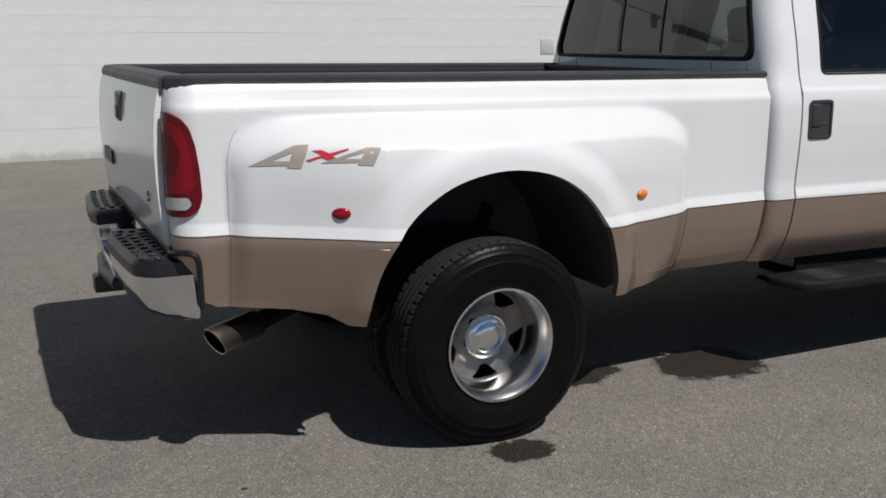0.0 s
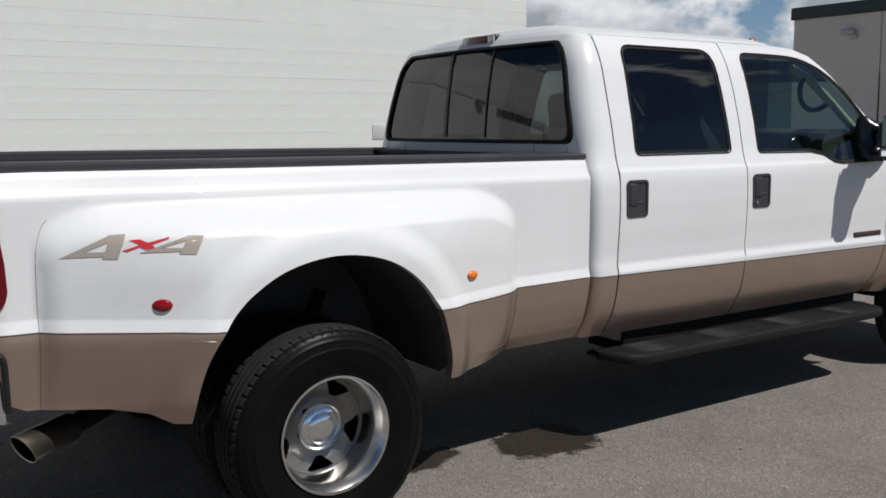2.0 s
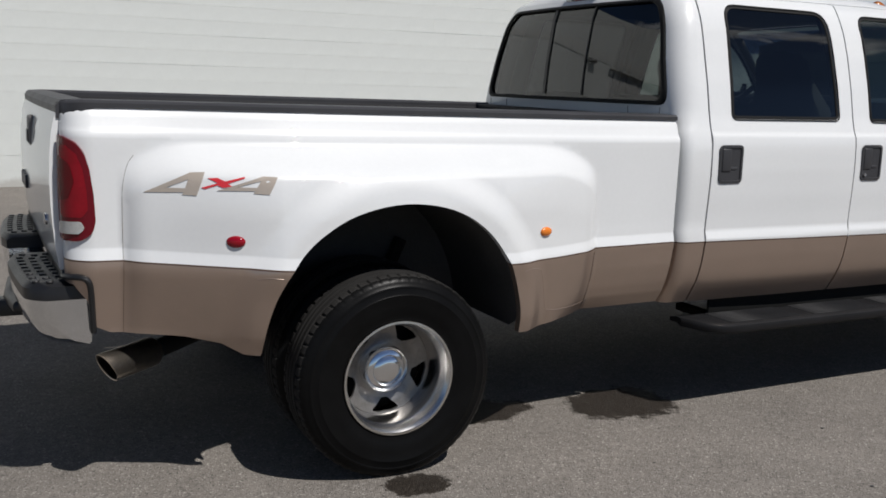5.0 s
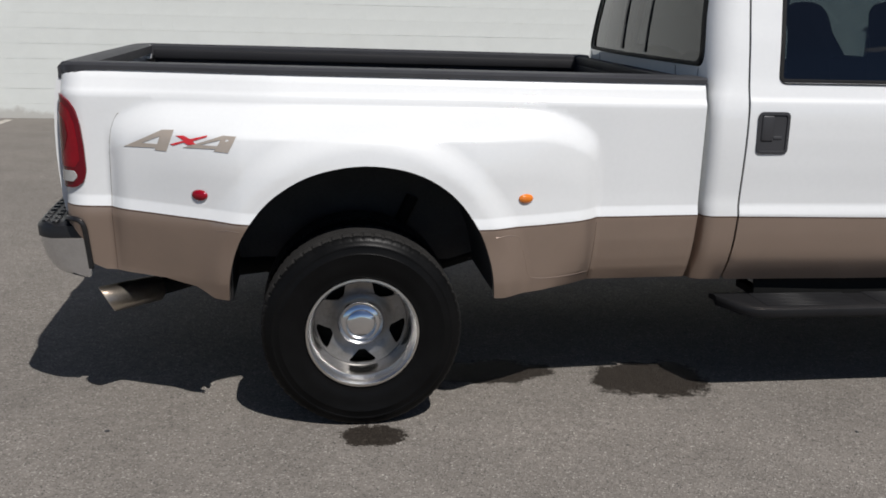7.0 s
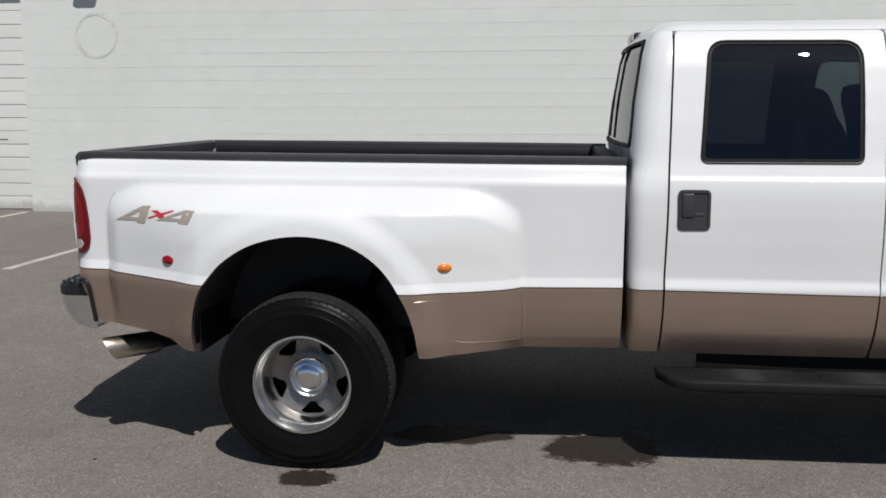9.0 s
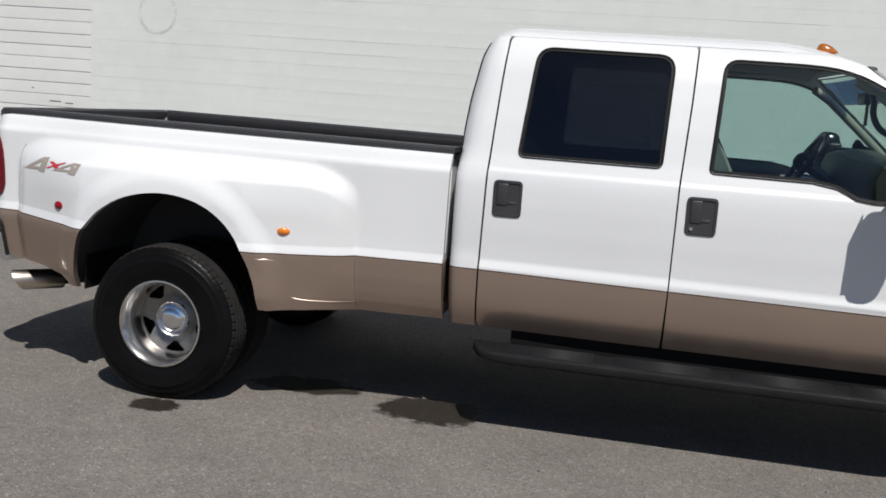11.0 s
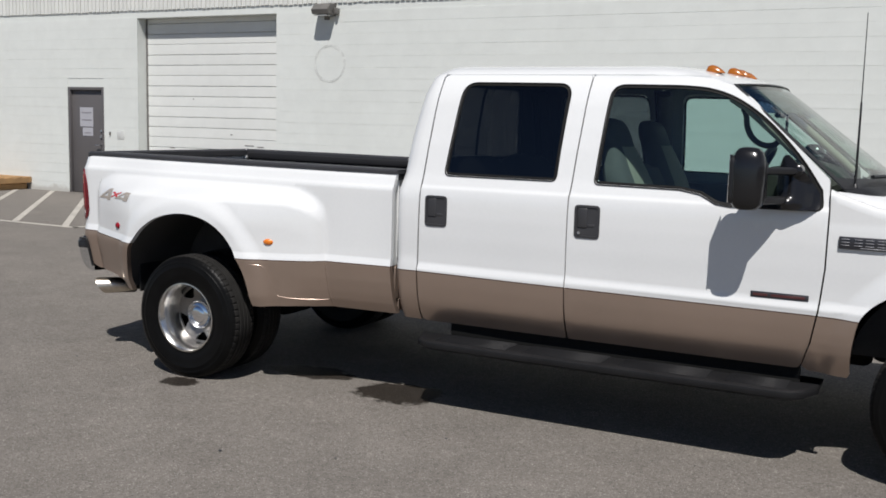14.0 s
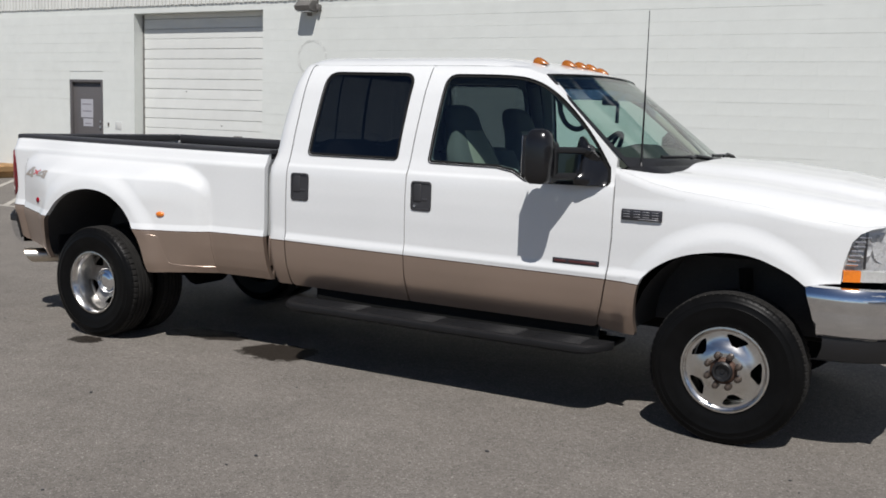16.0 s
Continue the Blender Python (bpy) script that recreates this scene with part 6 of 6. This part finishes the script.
for x in (1.60, 2.0, 2.6, 3.0, 3.18):
    rows.append([(x, y, roof_z(x, y * 0.98) - 0.045) for y in (-0.70, -0.5, 0, 0.5, 0.70)])
rings(bm, rows, False, False)
part("headliner", bm, HEADLINER, truck, "grey headliner")
bm = bmesh.new()
for lo, hi in (((1.62, -0.935, 0.60), (2.45, -0.90, 1.335)), ((2.50, -0.935, 0.60), (3.70, -0.90, 1.275))):
    box(bm, lo, hi, 0.012)
both("door_trim", bm, TRIM, truck, "grey inner door trim")
# inner pillars
for pts, r, m, lb in (([(2.50, -0.90, 1.33), (2.505, -0.81, 1.60), (2.51, -0.69, 1.86)], 0.045, TRIM, "grey inner pillar trim"), ([(1.63, -0.89, 1.36), (1.64, -0.80, 1.6), (1.65, -0.68, 1.86)], 0.045, TRIM, "grey inner pillar trim"),
                      ([(3.70, -0.84, 1.405), (3.63, -0.81, 1.473), (3.48, -0.775, 1.605), (3.32, -0.73, 1.740), (3.22, -0.68, 1.80)], 0.024, PILLAR, "pale front pillar trim")):
    bm = bmesh.new()
    tube(bm, pts, r, 10)
    both("inner_pillar", bm, m, truck, lb)
# grab handle
bm = bmesh.new()
tube(bm, curve([(3.285, -0.73, 1.745), (3.296, -0.70, 1.710), (3.302, -0.69, 1.655), (3.332, -0.69, 1.598), (3.385, -0.70, 1.566), (3.440, -0.72, 1.568), (3.480, -0.76, 1.600)], 4), 0.015, 8)
part("grab_handle", bm, BLACK, truck, "black pillar grab handle")

# ---- the block building behind ----
WY = 9.115
WX0, WX1, WTOP = -22.0, 9.32, 6.6
RX0, RX1, RTOP = -10.40, -6.96, 3.59
DX0, DX1, DTOP = -12.375, -11.345, 2.22
bm = bmesh.new()
T = 0.30
for x0, x1, z0, z1 in ((WX0, DX0, 0, WTOP), (DX0, DX1, DTOP, WTOP), (DX1, RX0, 0, WTOP), (RX0, RX1, RTOP, WTOP), (RX1, WX1, 0, WTOP)):
    box(bm, (x0, WY + 0.004, z0), (x1, WY + T, z1))
wall = part("wall_north", bm, MORTAR)
tagged(wall, "off-white painted concrete block wall", "wall", kind="structure")
bm = bmesh.new()
box(bm, (WX0, WY + T, 0), (WX0 + 0.3, WY + 14, WTOP))
box(bm, (WX1 - 0.3, WY + T, 0), (WX1, WY + 14, WTOP))
box(bm, (WX0, WY + 14, 0), (WX1, WY + 14.3, WTOP))
box(bm, (WX0, WY, WTOP), (WX1, WY + 14.3, WTOP + 0.12))
shellb = part("wall_back", bm, MORTAR)
tagged(shellb, "plain off-white building walls and flat roof", "wall", kind="structure")

# roll-up door in its recess
bm = bmesh.new()
box(bm, (RX0 - 0.12, WY + 0.27, 0), (RX1 + 0.12, WY + 0.33, RTOP + 0.12))
roller = part("door_1", bm, SHUTTER)
tagged(roller, "white closed sectional roll-up door, scuffed near the bottom", "roll-up door", kind="structure")
H = 0.205
k = 0
z = 0.01
while z < RTOP - 0.02:
    bm = bmesh.new()
    g, dip = (0.014, 0.008) if k % 3 != 2 else (0.004, 0.018)
    rows = []
    zt = min(z + H, RTOP)
    for zz, o in ((z + 0.003, 0.010), (z + 0.007, 0.018), (z + 0.05, 0.020), (zt - g * 0.5 - 0.004, 0.020), (zt - g * 0.5, dip)):
        rows.append([(RX0 + 0.004, WY + 0.268 - o, zz), (RX1 - 0.004, WY + 0.268 - o, zz)])
    rings(bm, rows, False, False)
    part("door_slat", bm, SHUTTER, roller, angle=25)
    z += H
    k += 1
bm = bmesh.new()
for x, z, w in ((-9.79, 1.02, 0.12), (-8.24, 1.32, 0.05), (-7.89, 1.12, 0.22), (-7.59, 1.10, 0.15), (-7.01, 1.21, 0.03), (-9.19, 2.0, 0.04)):
    box(bm, (x, WY + 0.242, z), (x + w, WY + 0.248, z + 0.018), 0.002, 1)
part("scuff_mark", bm, SCUFF, roller, "dark scuff marks")
bm = bmesh.new()
box(bm, (RX0 + 0.004, WY + 0.236, 0.0), (RX0 + 0.04, WY + 0.27, RTOP), 0.004)
part("door_track", bm, BRONZE, roller, "dark rusty edge track")

# grey steel service door
bm = bmesh.new()
box(bm, (DX0, WY - 0.012, 0.0), (DX0 + 0.06, WY + 0.20, DTOP), 0.004)
box(bm, (DX1 - 0.06, WY - 0.012, 0.0), (DX1, WY + 0.20, DTOP), 0.004)
box(bm, (DX0 + 0.06, WY - 0.012, DTOP - 0.06), (DX1 - 0.06, WY + 0.20, DTOP), 0.004)
sdoor = part("door_2", bm, DOOR_GREY)
tagged(sdoor, "grey painted steel service door with two paper notices", "door", kind="structure")
bm = bmesh.new()
box(bm, (DX0 + 0.062, WY + 0.05, 0.01), (DX1 - 0.062, WY + 0.10, DTOP - 0.062), 0.004)
part("door_leaf", bm, DOOR_GREY, sdoor)
bm = bmesh.new()
tube(bm, [(DX1 - 0.13, WY + 0.05, 1.02), (DX1 - 0.13, WY - 0.01, 1.02), (DX1 - 0.25, WY - 0.015, 1.02)], 0.012, 8)
tube(bm, [(DX1 - 0.13, WY + 0.05, 1.20), (DX1 - 0.13, WY + 0.02, 1.20)], 0.03, 12)
tube(bm, [(DX1 - 0.13, WY + 0.05, 1.32), (DX1 - 0.13, WY + 0.03, 1.32)], 0.025, 12)
part("door_handle", bm, SILVER, sdoor, "silver lever handle and locks")
for x0, x1, z0, z1 in ((-12.09, -11.71, 1.40, 1.80), (-12.02, -11.72, 1.21, 1.38)):
    bm = bmesh.new()
    box(bm, (x0, WY + 0.046, z0), (x1, WY + 0.049, z1))
    note = part("paper_notice", bm, PAPER)
    tagged(note, "white paper notice taped to a grey door", "notice")
    bm = bmesh.new()
    for q in range(2):
        zz = z1 - 0.12 - q * 0.15
        if zz > z0 + 0.04:
            box(bm, (x0 + 0.05, WY + 0.043, zz), (x1 - 0.05, WY + 0.0455, zz + 0.022))
    if len(bm.verts) == 0:
        box(bm, (x0 + 0.05, WY + 0.043, (z0 + z1) / 2), (x1 - 0.05, WY + 0.0455, (z0 + z1) / 2 + 0.015))
    part("text_bar", bm, INK, note, "grey bars of print")

# boxes on the wall
for x0, x1, z0, z1, lb in ((-10.98, -10.79, 1.16, 1.34, "small white cover plate on a painted block wall"), (6.212, 6.450, 1.280, 1.512, "flat grey cover plate on a painted block wall")):
    bm = bmesh.new()
    box(bm, (x0, WY - 0.012 if x0 > 0 else WY - 0.008, z0), (x1, WY, z1), 0.003)
    o = part("wall_box", bm, PATCH if x0 > 0 else PLATE)
    tagged(o, lb, "wall box")
bm = bmesh.new()
box(bm, (-11.19, WY - 0.03, 1.24), (-11.16, WY, 1.31), 0.004)
o = part("door_button", bm, BRONZE)
tagged(o, "small dark button beside the service door", "button")

# wall lamp
bm = bmesh.new()
rows = []
for x in (-5.99, -5.97, -5.67, -5.65):
    e = 0.0 if -5.98 < x < -5.66 else 0.012
    rows.append([(x, WY, 3.74 - e), (x, WY - 0.20, 3.70 - e), (x, WY - 0.30, 3.60), (x, WY - 0.27, 3.52 + e), (x, WY, 3.50 + e)])
rings(bm, rows, True, True)
box(bm, (-5.87, WY - 0.06, 3.44), (-5.79, WY, 3.52), 0.01)
wl_ob = part("wall_lamp", bm, BRONZE)
tagged(wl_ob, "dark bronze box-shaped wall lamp", "wall lamp")
bm = bmesh.new()
box(bm, (-5.96, WY - 0.26, 3.492), (-5.68, WY - 0.04, 3.505), 0.003)
part("lens", bm, CLEAR, wl_ob, "frosted lens")
bm = bmesh.new()
box(bm, (-5.63, WY - 0.12, 3.53), (-5.57, WY, 3.64), 0.015)
o = part("photo_sensor", bm, BRONZE)
tagged(o, "small dark sensor beside the wall lamp", "sensor")

# faint ring left by a removed sign
bm = bmesh.new()
rows = []
for i in range(73):
    a = 2 * math.pi * i / 72
    w = 0.022 + 0.010 * math.sin(5 * a) * math.sin(3 * a + 1)
    rows.append([(-5.776 + r * math.cos(a), WY - 0.0065, 2.672 + r * 1.0 * math.sin(a)) for r in (0.318 - w, 0.318 + w)])
rings(bm, rows, False, False)
o = part("ring_mark", bm, RING)
tagged(o, "faint grey ring mark on a painted wall", "wall mark")

# ---- far tilt-up building ----
FX = 33.3
far_b2 = empty("warehouse", FX, 0, 0)
tagged(far_b2, "tan concrete warehouse with dark green parapet band", "warehouse")
bm = bmesh.new()
box(bm, (FX + 0.05, -40, 0), (FX + 30, 21.08, 5.62))
far_ob = part("wall", bm, CONCRETE, None)
far_ob.parent = far_b2
far_ob.matrix_parent_inverse = Matrix.Translation((-FX, 0, 0))


def under(o, p):
    o.parent = p
    o.matrix_parent_inverse = Matrix.Translation(-Vector(p.location))
    return o


for i in range(11):
    y1 = 21.1 - i * 5.35
    bm = bmesh.new()
    box(bm, (FX, y1 - 5.33, 0.05), (FX + 0.08, y1, 5.66), 0.012, 1)
    under(part("wall_panel", bm, CONCRETE), far_b2)
bm = bmesh.new()
box(bm, (FX - 0.10, -40, 5.66), (FX + 30, 21.2, 6.14), 0.02)
under(part("parapet_band", bm, FASCIA, None, "dark green metal parapet band"), far_b2)
bm = bmesh.new()
box(bm, (FX - 0.10, 18.22, 4.70), (FX + 0.01, 18.58, 5.02), 0.02)
box(bm, (FX - 0.34, 18.24, 4.86), (FX - 0.02, 18.80, 5.08), 0.07, 4)
wall_light = under(part("wall_light", bm, BOX_GREY, None, "grey rounded wall light"), far_b2)
bm = bmesh.new()
box(bm, (FX - 0.32, 18.28, 4.68), (FX - 0.05, 18.76, 4.87), 0.06, 4)
lens_ob = part("lens", bm, LAMP_LENS, None, "yellowish glass lens")
lens_ob.parent = wall_light
lens_ob.matrix_parent_inverse = Matrix.Translation((-FX, 0, 0))
bm = bmesh.new()
tube(bm, [(FX + 4, 17.6, 6.1), (FX + 4, 17.6, 7.4)], 0.32, 16)
under(part("vent_stack", bm, BOX_GREY, None, "grey roof vent stack"), far_b2)
bm = bmesh.new()
box(bm, (FX - 1.1, -40, 0), (FX - 0.85, 21, 0.15), 0.02)
o = part("kerb", bm, KERB)
tagged(o, "pale concrete kerb along a warehouse", "kerb", kind="structure")
bm = bmesh.new()
box(bm, (FX - 0.85, -40, 0), (FX, 21, 0.13), 0.01)
o = part("pavement", bm, KERB)
tagged(o, "concrete strip along a warehouse", "pavement", kind="structure")
# a dark roof far off, past the warehouse corner
bm = bmesh.new()
rows = [[(62, 44, 0), (62, 62, 0), (62, 62, 5.4), (62, 50, 7.3), (62, 44, 6.3)], [(80, 44, 0), (80, 62, 0), (80, 62, 5.4), (80, 50, 7.3), (80, 44, 6.3)]]
rings(bm, rows, True, True)
o = part("distant_shed", bm, FASCIA)
tagged(o, "distant dark pitched-roof shed", "shed")

# ---- car park lines ----
def line(x0, y0, x1, y1, w, label):
    d = Vector((x1 - x0, y1 - y0)).normalized()
    nn = Vector((-d.y, d.x)) * w / 2
    b = bmesh.new()
    vs = [b.verts.new((p[0], p[1], 0.004)) for p in ((x0 + nn.x, y0 + nn.y), (x1 + nn.x, y1 + nn.y), (x1 - nn.x, y1 - nn.y), (x0 - nn.x, y0 - nn.y))]
    f = b.faces.new(vs)
    r = bmesh.ops.extrude_face_region(b, geom=[f])
    for v in r["geom"]:
        if isinstance(v, bmesh.types.BMVert):
            v.co.z = 0.0005
    bmesh.ops.recalc_face_normals(b, faces=b.faces)
    o = part("parking_line", b, LINE)
    return tagged(o, label, "road marking", "painted parking lines", "structure")


line(-4.3, 3.8, -4.15, 8.9, 0.10, "worn white parking line")
line(-7.01, 4.3, -7.01, 9.0, 0.10, "worn white parking line")
line(-14.49, 4.34, -6.96, 4.34, 0.10, "worn white parking line")
for x in (-10.69, -11.76, -12.83, -13.89, -14.99):
    line(x + 4.25 * (4.86 / 4.6), 4.40, x, 9.05, 0.10, "worn white diagonal hatch line")
line(20.0, 8.85, 30.5, 9.0, 0.10, "worn white parking line")
line(20.0, 3.4, 30.5, 3.5, 0.10, "worn white parking line")

# ---- pallet ----
pallet = empty("wooden_pallet", -14.24, 8.45, 0.0)
tagged(pallet, "new orange-brown wooden pallet on asphalt", "pallet")
for x0, x1, y0, y1, z0, z1 in ([(-0.6, 0.6, -0.5 + i * 0.2, -0.38 + i * 0.2, 0.122, 0.144) for i in range(6)] + [(-0.6 + i * 0.53, -0.46 + i * 0.53, -0.5, 0.62, 0.0, 0.12) for i in range(3)]
                               + [(-0.45, 0.7, -0.42 + i * 0.24, -0.30 + i * 0.24, 0.25, 0.272) for i in range(5)] + [(-0.42 + i * 0.5, -0.30 + i * 0.5, -0.42, 0.66, 0.144, 0.25) for i in range(3)]):
    bm = bmesh.new()
    box(bm, (x0, y0, z0), (x1, y1, z1), 0.004, 1)
    part("board", bm, PALLET, pallet)

# ---- soldier course of bricks and wall blocks ----
def shared_box(name, sx, sy, sz, m, bev=0.004):
    b = bmesh.new()
    box(b, (-sx / 2, -sy / 2, -sz / 2), (sx / 2, sy / 2, sz / 2), bev, 1)
    me = bpy.data.meshes.new(name)
    b.to_mesh(me)
    b.free()
    me.materials.append(m)
    return me


brick_me = shared_box("brick", 0.086, 0.07, 0.40, BRICK)
pitch = 0.107
n = 0
x = WX0 + 0.06
joined = []
while x < WX1 - 0.05:
    off = random.uniform(-0.003, 0.003)
    if -15.4 < x < 9.0 and n < 235:
        o = new("brick", brick_me)
        o.location = (x, WY + 0.012 + off, 3.935 + random.uniform(-0.006, 0.006))
        o.parent = wall
        n += 1
    else:
        joined.append((x, WY + 0.012 + off, 3.935))
    x += pitch
bm = bmesh.new()
for p in joined:
    box(bm, (p[0] - 0.043, p[1] - 0.035, p[2] - 0.20), (p[0] + 0.043, p[1] + 0.035, p[2] + 0.20))
o = part("bricks", bm, BRICK, wall)
o["kind"] = "stuff"

block_me = shared_box("block", 0.4, 0.02, 0.1996, BLOCK, 0.0008)


def blocked(xa, xb, za, zb):
    """Whether a block would lie over an opening."""
    for x0, x1, z1 in ((RX0, RX1, RTOP), (DX0, DX1, DTOP)):
        if xb > x0 + 0.002 and xa < x1 - 0.002 and za < z1 - 0.002:
            return True
    return 3.70 < (za + zb) / 2 < 4.14


spans = []
row = 0
z = 0.0
while z < WTOP - 0.05:
    xs = WX0 + (0.0 if row % 2 == 0 else 0.2)
    edges_x = [WX0] + list(np.arange(xs, WX1, 0.4)) + [WX1]
    cuts = sorted(set([round(float(q), 4) for q in edges_x] + ([RX0, RX1] if z < RTOP else []) + ([DX0, DX1] if z < DTOP else [])))
    for a, b in zip(cuts, cuts[1:]):
        if b - a > 0.03 and not blocked(a, b, z, z + 0.2):
            spans.append((a, b, z))
    z += 0.2
    row += 1
# paint has filled most of the joints: a bed joint stays open only in runs, and each course sits a little in or out
bed_rng = random.Random(5)
open_bed, left_over, last_z, course = {}, 0, None, 0.0
for a, b, z in spans:
    if z != last_z:
        left_over, last_z, course = 0, z, bed_rng.uniform(-0.0008, 0.0008)
    if left_over <= 0:
        left_over, gap = bed_rng.randint(1, 6), bed_rng.choice((0.0003, 0.0003, 0.0006, 0.0010, 0.0018, 0.0030))
    left_over -= 1
    open_bed[(a, z)] = (gap * bed_rng.uniform(0.75, 1.2), course)
count = 0
rest = []
for a, b, z in spans:
    full = abs(b - a - 0.4) < 0.002
    if full and count < 300 and 1.0 < z < 2.7 and -3.5 < a < 9.0:
        o = new("block", block_me)
        gap, course = open_bed[(a, z)]
        o.location = ((a + b) / 2, WY + 0.0068 + course, z + 0.1 - gap / 2)
        o.scale = (1, 1, (0.1996 - gap) / 0.1996)
        o.parent = wall
        count += 1
    else:
        rest.append((a, b, z))
verts, faces = [], []
for a, b, z in rest:
    gap, course = open_bed[(a, z)]
    zb = z + 0.1998 - gap
    if z < 3.735 < zb + 0.02:
        zb = min(zb, 3.73)
    y = WY - 0.0032 + course
    g, e = 0.0, 0.0008
    s = len(verts)
    verts += [(a, WY + 0.006, z + g), (b, WY + 0.006, z + g), (b, WY + 0.006, zb), (a, WY + 0.006, zb),
              (a, y + e, z + g), (b, y + e, z + g), (b, y + e, zb), (a, y + e, zb),
              (a, y, z + g + e), (b, y, z + g + e), (b, y, zb - e), (a, y, zb - e)]
    for q in range(4):
        w = (q + 1) % 4
        faces += [(s + q, s + w, s + 4 + w, s + 4 + q), (s + 4 + q, s + 4 + w, s + 8 + w, s + 8 + q)]
    faces.append((s + 8, s + 9, s + 10, s + 11))
me = bpy.data.meshes.new("blocks")
me.from_pydata(verts, [], faces)
me.materials.append(BLOCK)
o = new("blocks", me)
o.parent = wall
o["kind"] = "stuff"


# ---- bits of grit on the asphalt ----
grit_rng = random.Random(11)
bm = bmesh.new()
for i in range(46):
    x, y = grit_rng.uniform(-2.6, 5.6), grit_rng.uniform(-3.6, -1.0)
    r = grit_rng.uniform(0.004, 0.011)
    g = bmesh.ops.create_icosphere(bm, subdivisions=1, radius=r)
    sx, sy, sz = grit_rng.uniform(0.7, 1.6), grit_rng.uniform(0.6, 1.2), grit_rng.uniform(0.35, 0.7)
    for v in g["verts"]:
        v.co = Vector((x + v.co.x * sx, y + v.co.y * sy, gz(x, y) + r * sz * 0.7 + v.co.z * sz))
grit = part("grit", bm, MOULD)
tagged(grit, "scattered dark grit lying on the asphalt", "grit", kind="stuff")
